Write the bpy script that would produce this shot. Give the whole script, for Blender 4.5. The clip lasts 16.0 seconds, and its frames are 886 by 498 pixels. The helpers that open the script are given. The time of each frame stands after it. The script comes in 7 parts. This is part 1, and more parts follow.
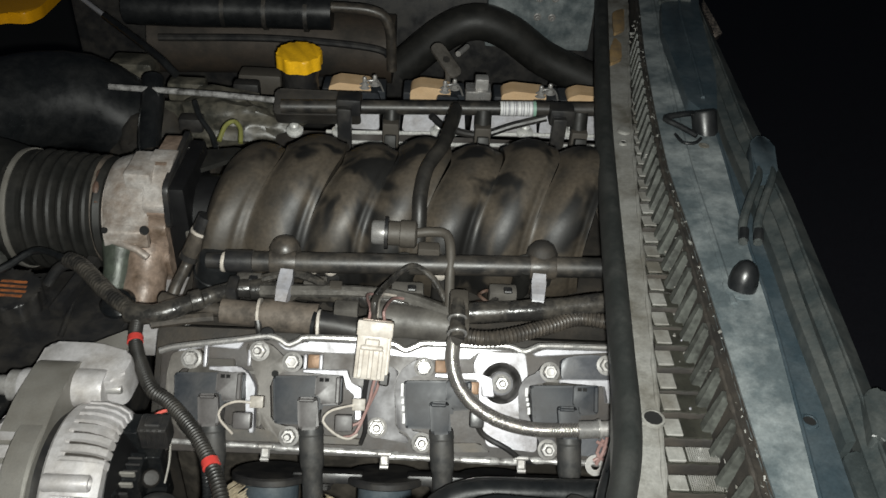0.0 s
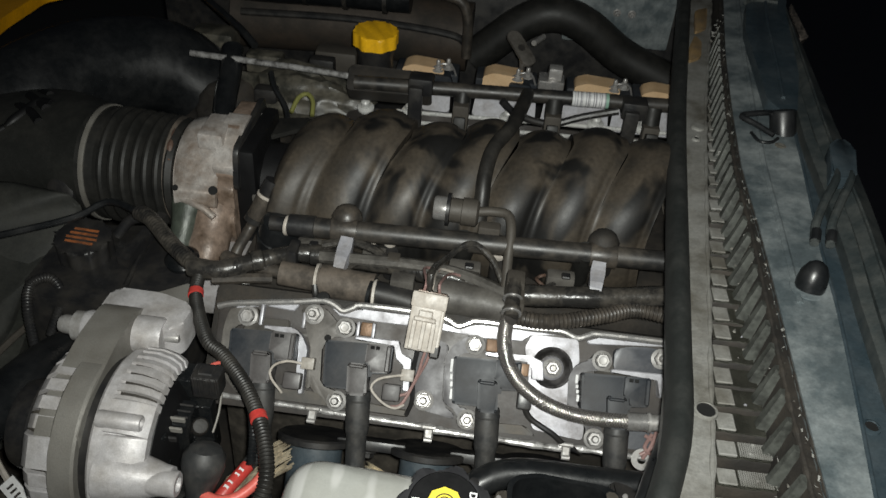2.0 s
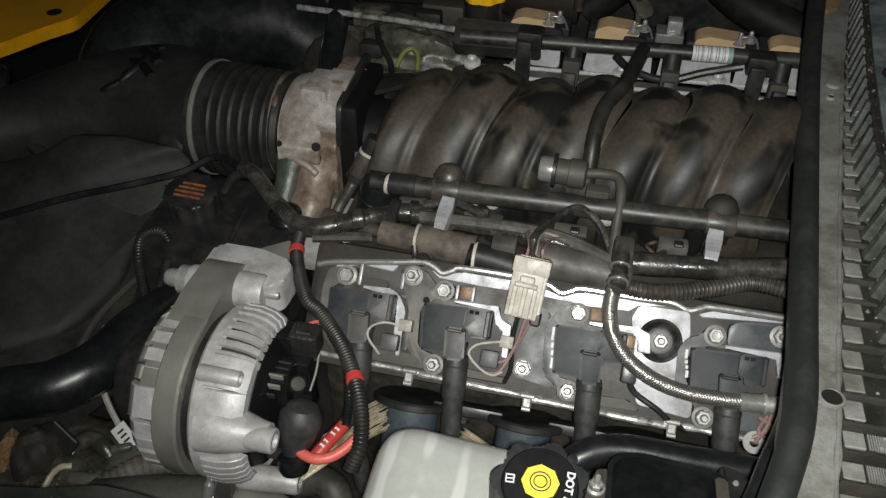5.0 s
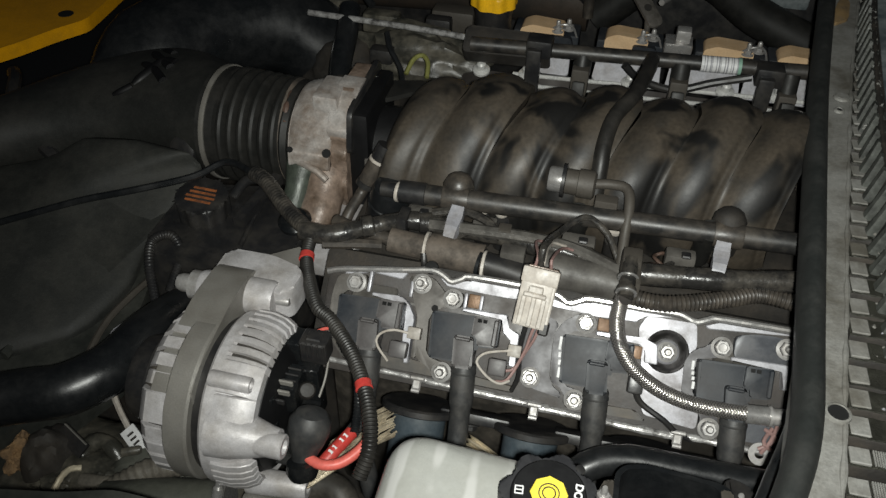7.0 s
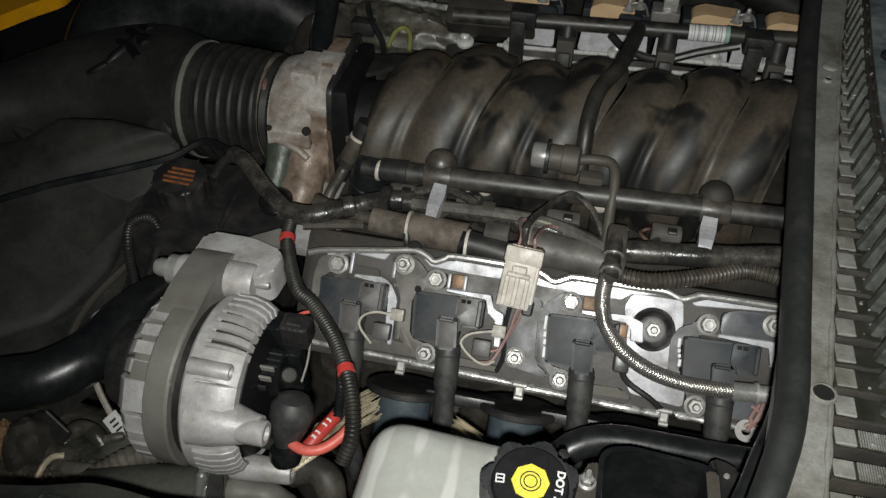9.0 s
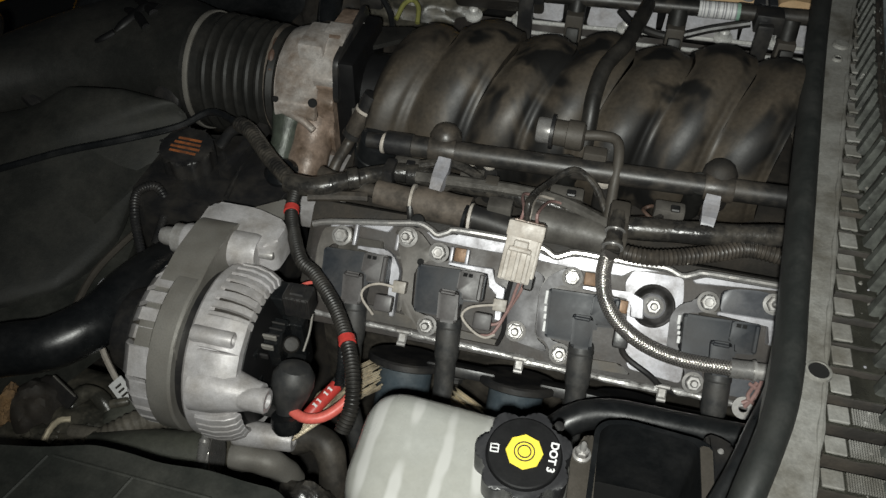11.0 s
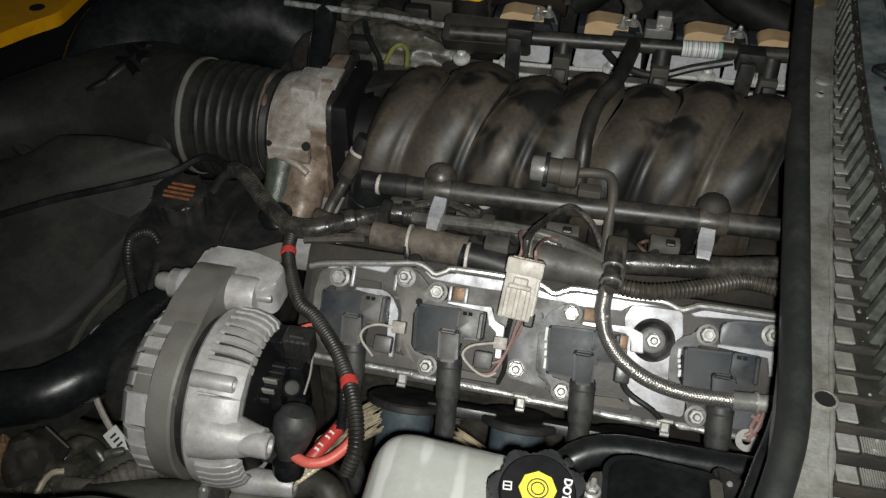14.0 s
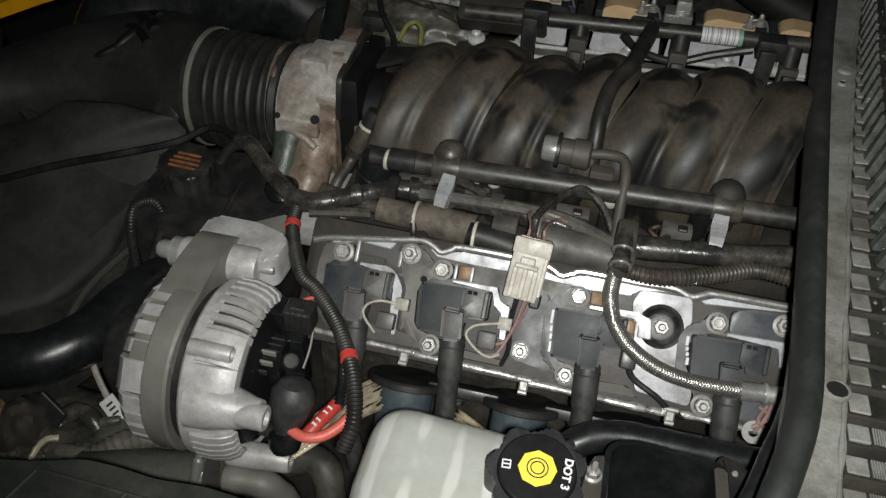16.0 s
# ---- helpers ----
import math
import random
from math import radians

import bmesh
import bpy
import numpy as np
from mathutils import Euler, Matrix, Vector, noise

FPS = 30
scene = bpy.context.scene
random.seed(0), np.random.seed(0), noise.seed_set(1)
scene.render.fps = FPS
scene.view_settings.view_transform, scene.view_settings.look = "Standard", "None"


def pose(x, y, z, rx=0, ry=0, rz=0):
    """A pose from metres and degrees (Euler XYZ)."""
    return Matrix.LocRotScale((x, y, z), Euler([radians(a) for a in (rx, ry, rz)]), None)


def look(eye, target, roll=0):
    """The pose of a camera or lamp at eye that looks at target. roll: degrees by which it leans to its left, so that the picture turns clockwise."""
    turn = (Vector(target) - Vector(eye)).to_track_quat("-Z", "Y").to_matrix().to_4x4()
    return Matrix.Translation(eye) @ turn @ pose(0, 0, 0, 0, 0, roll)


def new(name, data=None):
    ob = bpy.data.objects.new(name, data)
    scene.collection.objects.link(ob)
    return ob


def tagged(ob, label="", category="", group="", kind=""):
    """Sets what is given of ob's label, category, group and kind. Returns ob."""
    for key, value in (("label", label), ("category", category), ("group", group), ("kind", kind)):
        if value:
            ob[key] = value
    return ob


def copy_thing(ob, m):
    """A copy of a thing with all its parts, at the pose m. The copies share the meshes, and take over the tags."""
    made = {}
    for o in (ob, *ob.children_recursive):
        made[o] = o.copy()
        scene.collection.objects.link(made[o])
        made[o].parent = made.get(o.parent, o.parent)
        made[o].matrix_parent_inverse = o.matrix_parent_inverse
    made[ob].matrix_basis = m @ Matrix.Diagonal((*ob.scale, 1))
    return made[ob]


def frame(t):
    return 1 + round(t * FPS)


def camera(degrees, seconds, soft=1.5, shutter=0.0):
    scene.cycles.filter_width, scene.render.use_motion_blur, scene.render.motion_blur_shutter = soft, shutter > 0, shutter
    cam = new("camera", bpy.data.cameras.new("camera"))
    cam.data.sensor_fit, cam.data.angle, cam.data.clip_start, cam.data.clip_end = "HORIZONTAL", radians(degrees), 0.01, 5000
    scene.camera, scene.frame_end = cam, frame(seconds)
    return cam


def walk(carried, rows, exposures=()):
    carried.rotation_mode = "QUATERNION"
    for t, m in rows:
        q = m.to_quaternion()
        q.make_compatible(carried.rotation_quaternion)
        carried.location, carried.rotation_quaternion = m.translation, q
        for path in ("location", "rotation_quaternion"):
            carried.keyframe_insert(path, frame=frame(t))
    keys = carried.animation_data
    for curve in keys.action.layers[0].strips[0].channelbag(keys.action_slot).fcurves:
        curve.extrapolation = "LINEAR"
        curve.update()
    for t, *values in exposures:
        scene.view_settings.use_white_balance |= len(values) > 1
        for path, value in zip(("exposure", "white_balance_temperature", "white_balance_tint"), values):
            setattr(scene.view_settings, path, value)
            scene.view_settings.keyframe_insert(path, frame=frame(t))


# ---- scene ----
cam = camera(57.5, 16.0, soft=1.4, shutter=0.4)
PATH = [
    (0, (-0.013, -0.709, 1.253), (0.057, 0.888, 0.05), 4.0),
    (0.5, (-0.001, -0.692, 1.251), (0.092, 0.914, 0.063), 3.8),
    (1, (0.008, -0.712, 1.248), (0.104, 0.901, 0.069), 4.5),
    (1.5, (-0.001, -0.734, 1.244), (-0.009, 0.887, 0.072), 4.8),
    (2, (-0.011, -0.721, 1.234), (-0.089, 0.872, 0.027), 5.3),
    (2.5, (-0.002, -0.688, 1.225), (-0.078, 0.827, -0.078), 6.5),
    (3, (-0.017, -0.691, 1.227), (-0.336, 0.782, -0.088), 1.8),
    (3.5, (-0.016, -0.693, 1.223), (-0.352, 0.78, -0.088), 2.0),
    (4, (-0.018, -0.691, 1.221), (-0.356, 0.783, -0.087), 2.3),
    (4.2, (-0.018, -0.697, 1.218), (-0.345, 0.781, -0.089), 1.3),
    (6.3, (0.002, -0.7, 1.231), (-0.315, 0.793, -0.061), 0.9),
    (6.5, (-0.002, -0.702, 1.228), (-0.332, 0.782, -0.071), 1.0),
    (7, (-0.017, -0.699, 1.231), (-0.343, 0.785, -0.07), 1.5),
    (7.5, (-0.008, -0.692, 1.224), (-0.339, 0.785, -0.083), 1.7),
    (8, (-0.008, -0.7, 1.235), (-0.342, 0.771, -0.078), 1.6),
    (8.5, (-0.005, -0.696, 1.237), (-0.339, 0.766, -0.086), 0.4),
    (9, (-0.011, -0.682, 1.231), (-0.31, 0.754, -0.129), 1.0),
    (11.3, (-0.004, -0.686, 1.233), (-0.32, 0.703, -0.171), 1.4),
    (11.5, (-0.007, -0.692, 1.234), (-0.328, 0.699, -0.168), 1.3),
    (12, (-0.004, -0.69, 1.231), (-0.323, 0.697, -0.174), 1.3),
    (12.5, (-0.005, -0.687, 1.225), (-0.317, 0.705, -0.178), 1.4),
    (13, (-0.011, -0.689, 1.223), (-0.314, 0.713, -0.171), 1.8),
    (13.5, (-0.006, -0.705, 1.228), (-0.264, 0.755, -0.114), 2.5),
    (14, (-0.018, -0.691, 1.23), (-0.301, 0.781, -0.094), 1.3),
    (14.5, (-0.012, -0.697, 1.234), (-0.293, 0.773, -0.092), 0.4),
    (15, (-0.011, -0.687, 1.227), (-0.295, 0.786, -0.096), 0.6),
    (15.5, (-0.018, -0.69, 1.221), (-0.316, 0.775, -0.107), 2.3),
    (16, (-0.016, -0.689, 1.212), (-0.317, 0.766, -0.126), 2.8),
]
walk(cam, [(t, look(eye, target, roll)) for t, eye, target, roll in PATH], exposures=[(0.0, 0.56), (0.5, 0.32), (1.0, 0.12), (2.0, 0.10), (2.5, -0.12), (3.0, -0.2), (3.5, 0.06), (4.0, 0.08), (6.5, 0.06), (7.0, 0.13), (7.5, -0.12), (8.0, 0.03), (8.5, 0.12), (9.0, -0.02), (11.5, -0.02), (12.5, 0.0), (13.0, -0.10), (13.5, -0.04), (14.0, 0.08), (14.5, 0.19), (15.0, 0.2), (15.5, 0.05), (16.0, 0.0)])

# ---- world and light: night, one small white torch held beside the camera ----
world = bpy.data.worlds.new("night")
world.use_nodes = True
world.node_tree.nodes["Background"].inputs[0].default_value = (0.55, 0.7, 1.0, 1)
world.node_tree.nodes["Background"].inputs[1].default_value = 0.006
scene.world = world
torch = new("torch", bpy.data.lights.new("torch", "SPOT"))
torch.data.energy, torch.data.shadow_soft_size = 25.5, 0.006
torch.data.color = (0.98, 1.0, 0.94)
torch.data.spot_size, torch.data.spot_blend = radians(132), 1.0
torch.matrix_world = look((-0.004, -0.714, 1.241), (0.01, 0.42, 0.80))


# ---- materials ----
def mat(name, base, rough=0.5, metal=0.0, dirt=None, amount=0.4, scale=45.0, bump=0.15, grain=500.0, spread=0.12, coat=0.0, spec=0.5, speckle=0.12, stain=0.15, stain_scale=120.0):
    m = bpy.data.materials.new(name)
    m.use_nodes = True
    nt = m.node_tree
    bsdf = nt.nodes["Principled BSDF"]
    co = nt.nodes.new("ShaderNodeTexCoord")

    def noise_node(sc, det, ro=0.6):
        n = nt.nodes.new("ShaderNodeTexNoise")
        n.inputs["Scale"].default_value, n.inputs["Detail"].default_value, n.inputs["Roughness"].default_value = sc, det, ro
        nt.links.new(co.outputs["Object"], n.inputs["Vector"])
        return n

    big, fine = noise_node(scale, 6.0, 0.65), noise_node(grain, 3.0)
    ramp = nt.nodes.new("ShaderNodeMapRange")
    ramp.inputs[1].default_value, ramp.inputs[2].default_value = 0.42, 0.68
    ramp.inputs[3].default_value, ramp.inputs[4].default_value = 0.0, amount
    nt.links.new(big.outputs["Fac"], ramp.inputs[0])
    mix = nt.nodes.new("ShaderNodeMix")
    mix.data_type = "RGBA"
    d = dirt or tuple(c * 0.6 for c in base)
    mix.inputs[6].default_value, mix.inputs[7].default_value = (*base, 1), (*d, 1)
    nt.links.new(ramp.outputs[0], mix.inputs[0])
    mix2 = nt.nodes.new("ShaderNodeMix")
    mix2.data_type, mix2.blend_type = "RGBA", "MULTIPLY"
    mix2.inputs[0].default_value = 1.0
    g = nt.nodes.new("ShaderNodeMapRange")
    g.inputs[1].default_value, g.inputs[2].default_value = 0.3, 0.7
    g.inputs[3].default_value, g.inputs[4].default_value = 1 - speckle, 1 + 0.7 * speckle
    nt.links.new(fine.outputs["Fac"], g.inputs[0])
    nt.links.new(mix.outputs[2], mix2.inputs[6])
    nt.links.new(g.outputs[0], mix2.inputs[7])
    mid = noise_node(stain_scale, 7.0, 0.72)
    st = nt.nodes.new("ShaderNodeMapRange")
    st.inputs[1].default_value, st.inputs[2].default_value = 0.36, 0.64
    st.inputs[3].default_value, st.inputs[4].default_value = 1 - stain, 1 + 0.55 * stain
    nt.links.new(mid.outputs["Fac"], st.inputs[0])
    mix3 = nt.nodes.new("ShaderNodeMix")
    mix3.data_type, mix3.blend_type = "RGBA", "MULTIPLY"
    mix3.inputs[0].default_value = 1.0
    nt.links.new(mix2.outputs[2], mix3.inputs[6])
    nt.links.new(st.outputs[0], mix3.inputs[7])
    nt.links.new(mix3.outputs[2], bsdf.inputs["Base Color"])
    r = nt.nodes.new("ShaderNodeMapRange")
    r.inputs[1].default_value, r.inputs[2].default_value = 0.3, 0.7
    r.inputs[3].default_value, r.inputs[4].default_value = max(0.03, rough - spread), min(1.0, rough + spread)
    nt.links.new(big.outputs["Fac"], r.inputs[0])
    nt.links.new(r.outputs[0], bsdf.inputs["Roughness"])
    bsdf.inputs["Metallic"].default_value = metal
    bsdf.inputs["Specular IOR Level"].default_value = spec
    bsdf.inputs["Coat Weight"].default_value = coat
    b = nt.nodes.new("ShaderNodeBump")
    b.inputs["Strength"].default_value, b.inputs["Distance"].default_value = bump, 0.002
    nt.links.new(fine.outputs["Fac"], b.inputs["Height"])
    nt.links.new(b.outputs[0], bsdf.inputs["Normal"])
    return m




def intake_material():
    """Black nylon under brown dust that has been rubbed away in soft-edged dark patches."""
    m = mat("dusty black nylon", (0.066, 0.054, 0.041), 0.50, dirt=(0.030, 0.0262, 0.0215), amount=1.0, scale=30, bump=0.06, spread=0.08, spec=0.45, speckle=0.22, grain=260)
    nt = m.node_tree
    bsdf = nt.nodes["Principled BSDF"]
    co = nt.nodes.new("ShaderNodeTexCoord")
    mp = nt.nodes.new("ShaderNodeMapping")
    mp.inputs["Scale"].default_value = (1.0, 0.75, 0.55)
    nt.links.new(co.outputs["Object"], mp.inputs["Vector"])
    n = nt.nodes.new("ShaderNodeTexNoise")
    n.inputs["Scale"].default_value, n.inputs["Detail"].default_value, n.inputs["Roughness"].default_value, n.inputs["Distortion"].default_value = 17.0, 3.0, 0.55, 0.4
    nt.links.new(mp.outputs[0], n.inputs["Vector"])
    rng = nt.nodes.new("ShaderNodeMapRange")
    rng.interpolation_type = "SMOOTHSTEP"
    rng.inputs[1].default_value, rng.inputs[2].default_value = 0.48, 0.585
    nt.links.new(n.outputs["Fac"], rng.inputs[0])
    mix = nt.nodes.new("ShaderNodeMix")
    mix.data_type = "RGBA"
    mix.inputs[7].default_value = (0.0085, 0.0082, 0.0078, 1)
    nt.links.new(rng.outputs[0], mix.inputs[0])
    nt.links.new(bsdf.inputs["Base Color"].links[0].from_socket, mix.inputs[6])
    nt.links.new(mix.outputs[2], bsdf.inputs["Base Color"])
    return m


M_INTAKE = intake_material()
M_TUBE = mat("dull black vacuum tube", (0.014, 0.0132, 0.012), 0.5, dirt=(0.034, 0.030, 0.025), amount=0.7, scale=40, bump=0.05)
M_GLOSS = mat("glossy black plastic", (0.009, 0.010, 0.011), 0.22, dirt=(0.025, 0.024, 0.022), amount=0.5, scale=60, bump=0.04)
M_BLACK = mat("black plastic", (0.016, 0.016, 0.017), 0.42, dirt=(0.045, 0.040, 0.034), amount=0.6, scale=40, bump=0.05)
M_SHROUD = mat("matt black plastic", (0.018, 0.0185, 0.0170), 0.52, dirt=(0.038, 0.036, 0.031), amount=0.6, scale=16, bump=0.08)
M_LID = mat("dusty black lid plastic", (0.025, 0.027, 0.0240), 0.5, dirt=(0.064, 0.064, 0.055), amount=0.75, scale=16, bump=0.08)
M_LIDTOP = mat("dull black lid top", (0.020, 0.021, 0.0192), 0.68, dirt=(0.044, 0.043, 0.037), amount=0.75, scale=18, bump=0.10, spec=0.35)
M_BELLOWS = mat("matt bellows rubber", (0.014, 0.014, 0.013), 0.55, dirt=(0.026, 0.024, 0.021), amount=0.6, scale=40, bump=0.04, spec=0.35)
M_DUSTY = mat("dust-caked fitting", (0.068, 0.060, 0.050), 0.6, 0.1, dirt=(0.05, 0.043, 0.036), amount=0.8, scale=60, bump=0.06)
M_RUBBER = mat("black rubber", (0.009, 0.010, 0.011), 0.34, dirt=(0.021, 0.021, 0.021), amount=0.5, scale=30, bump=0.04)
M_SEAL = mat("foam rubber", (0.018, 0.020, 0.019), 0.62, dirt=(0.036, 0.036, 0.033), amount=0.5, scale=40, bump=0.06)
M_CASTING = mat("cast aluminium", (0.52, 0.505, 0.51), 0.43, 0.2, dirt=(0.27, 0.245, 0.22), amount=0.7, scale=38, bump=0.10, grain=900)
M_CASTD = mat("grimy cast aluminium", (0.235, 0.225, 0.205), 0.5, 0.2, dirt=(0.11, 0.10, 0.085), amount=0.85, scale=30, bump=0.10, grain=900)
M_THROTTLE = mat("stained cast aluminium", (0.50, 0.47, 0.445), 0.33, 0.25, dirt=(0.22, 0.165, 0.125), amount=0.9, scale=26, bump=0.12, grain=500, stain=0.25)
M_STAIN = mat("brown-stained casting", (0.26, 0.195, 0.155), 0.38, 0.1, dirt=(0.10, 0.068, 0.046), amount=1.0, scale=44, bump=0.14, stain=0.3)
M_RUSTW = mat("rusty wire", (0.105, 0.062, 0.045), 0.6, dirt=(0.05, 0.035, 0.028), amount=0.9, scale=120, bump=0.2)
M_GREEN = mat("greenish corroded casting", (0.070, 0.082, 0.066), 0.42, 0.1, dirt=(0.020, 0.024, 0.019), amount=1.0, scale=70, bump=0.2)
M_COVER = mat("bright valve cover aluminium", (0.29, 0.288, 0.31), 0.38, 0.35, dirt=(0.11, 0.10, 0.098), amount=0.9, scale=42, bump=0.02, grain=900)
M_BAND = mat("clean bright aluminium", (0.43, 0.43, 0.46), 0.42, 0.25, dirt=(0.17, 0.16, 0.165), amount=0.9, scale=52, bump=0.02, grain=900)
M_COVERD = mat("grimy valve cover face", (0.048, 0.044, 0.042), 0.5, 0.2, dirt=(0.055, 0.046, 0.04), amount=0.9, scale=38, bump=0.06)
M_BRACKET = mat("grimy steel plate", (0.118, 0.108, 0.097), 0.5, 0.1, dirt=(0.045, 0.040, 0.034), amount=1.0, scale=40, bump=0.03, grain=900)
M_BRACKG = mat("grey steel plate", (0.100, 0.098, 0.104), 0.5, 0.1, dirt=(0.055, 0.050, 0.050), amount=0.9, scale=36, bump=0.02, grain=900)
M_SLATE = mat("slate grey plate", (0.062, 0.066, 0.076), 0.45, 0.1, dirt=(0.095, 0.09, 0.088), amount=0.7, scale=30, bump=0.02)
M_COIL = mat("coil plastic", (0.022, 0.026, 0.032), 0.5, dirt=(0.05, 0.048, 0.048), amount=0.7, scale=30, bump=0.02, spec=0.3)
M_COILD = mat("dusty coil plastic", (0.082, 0.076, 0.075), 0.45, dirt=(0.036, 0.033, 0.032), amount=0.7, scale=50, bump=0.02)
M_COPPER = mat("rusty core laminations", (0.165, 0.095, 0.05), 0.5, 0.3, dirt=(0.12, 0.07, 0.04), amount=0.6)
M_TAN = mat("tan coil cap", (0.70, 0.49, 0.29), 0.5, dirt=(0.46, 0.30, 0.16), amount=0.7, scale=60, bump=0.05)
M_WORN = mat("worn silver edge", (0.52, 0.51, 0.50), 0.32, 0.4, dirt=(0.04, 0.036, 0.033), amount=1.0, scale=95, bump=0.15)
M_BOLT = mat("zinc bolt", (0.40, 0.39, 0.38), 0.42, 0.4, dirt=(0.20, 0.18, 0.16), amount=0.6, scale=150, bump=0.03)
M_CHROME = mat("bright steel", (0.46, 0.45, 0.44), 0.28, 0.65, dirt=(0.24, 0.215, 0.19), amount=0.5, scale=90, bump=0.02)
M_RAIL = mat("black painted rail", (0.017, 0.0165, 0.016), 0.45, 0.0, dirt=(0.075, 0.064, 0.052), amount=0.75, scale=30, bump=0.05, spec=0.55)
M_STRAP = mat("grey strap", (0.29, 0.29, 0.315), 0.5, dirt=(0.2, 0.18, 0.17), amount=0.6, scale=70, bump=0.03)
M_CONDUIT = mat("dusty conduit", (0.036, 0.032, 0.028), 0.42, dirt=(0.11, 0.09, 0.07), amount=0.6, scale=70, bump=0.05)
M_GREASY = mat("dust-covered rubber hose", (0.118, 0.096, 0.077), 0.75, dirt=(0.030, 0.025, 0.020), amount=1.0, scale=48, bump=0.08)
M_TANK = mat("milky white nylon", (0.37, 0.375, 0.352), 0.28, dirt=(0.30, 0.295, 0.26), amount=0.5, scale=12, bump=0.01, speckle=0.02, stain=0.06)


def streaked(m, light):
    """Mixes soft pale streaks, broken up by noise, into the base colour."""
    nt = m.node_tree
    bsdf = nt.nodes["Principled BSDF"]
    src = bsdf.inputs["Base Color"].links[0].from_socket
    co = nt.nodes.new("ShaderNodeTexCoord")
    wave = nt.nodes.new("ShaderNodeTexWave")
    wave.wave_type, wave.bands_direction = "BANDS", "X"
    wave.inputs["Scale"].default_value = 14.0
    wave.inputs["Distortion"].default_value = 0.25
    wave.inputs["Detail Scale"].default_value = 3.0
    nt.links.new(co.outputs["Object"], wave.inputs["Vector"])
    spots = nt.nodes.new("ShaderNodeTexNoise")
    spots.inputs["Scale"].default_value = 26.0
    nt.links.new(co.outputs["Object"], spots.inputs["Vector"])
    mul = nt.nodes.new("ShaderNodeMath")
    mul.operation = "MULTIPLY"
    nt.links.new(wave.outputs["Fac"], mul.inputs[0])
    nt.links.new(spots.outputs["Fac"], mul.inputs[1])
    rng = nt.nodes.new("ShaderNodeMapRange")
    rng.interpolation_type = "SMOOTHSTEP"
    rng.inputs[1].default_value, rng.inputs[2].default_value = 0.37, 0.54
    nt.links.new(mul.outputs[0], rng.inputs[0])
    mix = nt.nodes.new("ShaderNodeMix")
    mix.data_type = "RGBA"
    mix.inputs[7].default_value = (*light, 1)
    nt.links.new(rng.outputs[0], mix.inputs[0])
    nt.links.new(src, mix.inputs[6])
    nt.links.new(mix.outputs[2], bsdf.inputs["Base Color"])


streaked(M_TANK, (0.47, 0.47, 0.45))
M_CAP = mat("black cap plastic", (0.022, 0.022, 0.024), 0.42, bump=0.06)
M_CAPTOP = mat("satin black cap top", (0.006, 0.006, 0.0065), 0.5, spec=0.3, amount=0.2, bump=0.04, stain=0.06)
M_YELLOW = mat("yellow plastic", (0.80, 0.65, 0.07), 0.45, dirt=(0.6, 0.42, 0.02), amount=0.5, bump=0.03, stain=0.06)
M_OILCAP = mat("deep yellow plastic", (0.88, 0.48, 0.012), 0.42, dirt=(0.55, 0.3, 0.01), amount=0.5, bump=0.03, stain=0.06)
M_PAINT = mat("yellow car paint", (0.86, 0.40, 0.008), 0.3, dirt=(0.5, 0.25, 0.01), amount=0.4, coat=0.6, bump=0.0, stain=0.06)
M_WHITE = mat("white print", (0.70, 0.70, 0.70), 0.5, bump=0.0, stain=0.06)
M_PLUG = mat("soiled cream nylon", (0.36, 0.33, 0.29), 0.45, dirt=(0.18, 0.155, 0.13), amount=0.8, scale=90, bump=0.03)
M_CREAM = mat("cream nylon", (0.50, 0.462, 0.415), 0.40, dirt=(0.30, 0.255, 0.21), amount=0.7, scale=70, bump=0.03)
M_RED = mat("red insulation", (0.52, 0.050, 0.042), 0.4, dirt=(0.36, 0.07, 0.05), amount=0.4, bump=0.02)
M_CORAL = mat("coral red cable", (0.72, 0.14, 0.11), 0.45, dirt=(0.5, 0.1, 0.08), amount=0.4, bump=0.02)
M_PINK = mat("pink wire", (0.30, 0.185, 0.17), 0.5)
M_ORANGE = mat("faded orange print", (0.34, 0.11, 0.035), 0.55, dirt=(0.06, 0.03, 0.02), amount=0.9, scale=110)
M_COWL = mat("dirty grey sealer", (0.240, 0.237, 0.222), 0.6, dirt=(0.088, 0.080, 0.064), amount=0.95, scale=20, bump=0.2)
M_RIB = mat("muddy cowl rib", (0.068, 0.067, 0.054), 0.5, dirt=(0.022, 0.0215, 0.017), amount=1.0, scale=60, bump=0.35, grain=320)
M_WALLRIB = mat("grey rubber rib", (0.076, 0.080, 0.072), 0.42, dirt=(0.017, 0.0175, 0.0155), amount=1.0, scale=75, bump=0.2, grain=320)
M_PANEL = mat("dusty blue-grey panel", (0.082, 0.100, 0.107), 0.38, dirt=(0.265, 0.288, 0.290), amount=1.0, scale=17, bump=0.03)
M_PANELM = mat("dirty dark grey panel", (0.036, 0.044, 0.045), 0.4, dirt=(0.085, 0.089, 0.084), amount=0.9, scale=24, bump=0.08)
M_PANELD = mat("dark blue-grey panel", (0.032, 0.047, 0.057), 0.36, dirt=(0.062, 0.077, 0.086), amount=0.8, scale=22, bump=0.03)
M_ENGINE = mat("dusty oily iron", (0.040, 0.036, 0.031), 0.55, 0.1, dirt=(0.105, 0.091, 0.074), amount=0.9, scale=30, bump=0.06, grain=900)
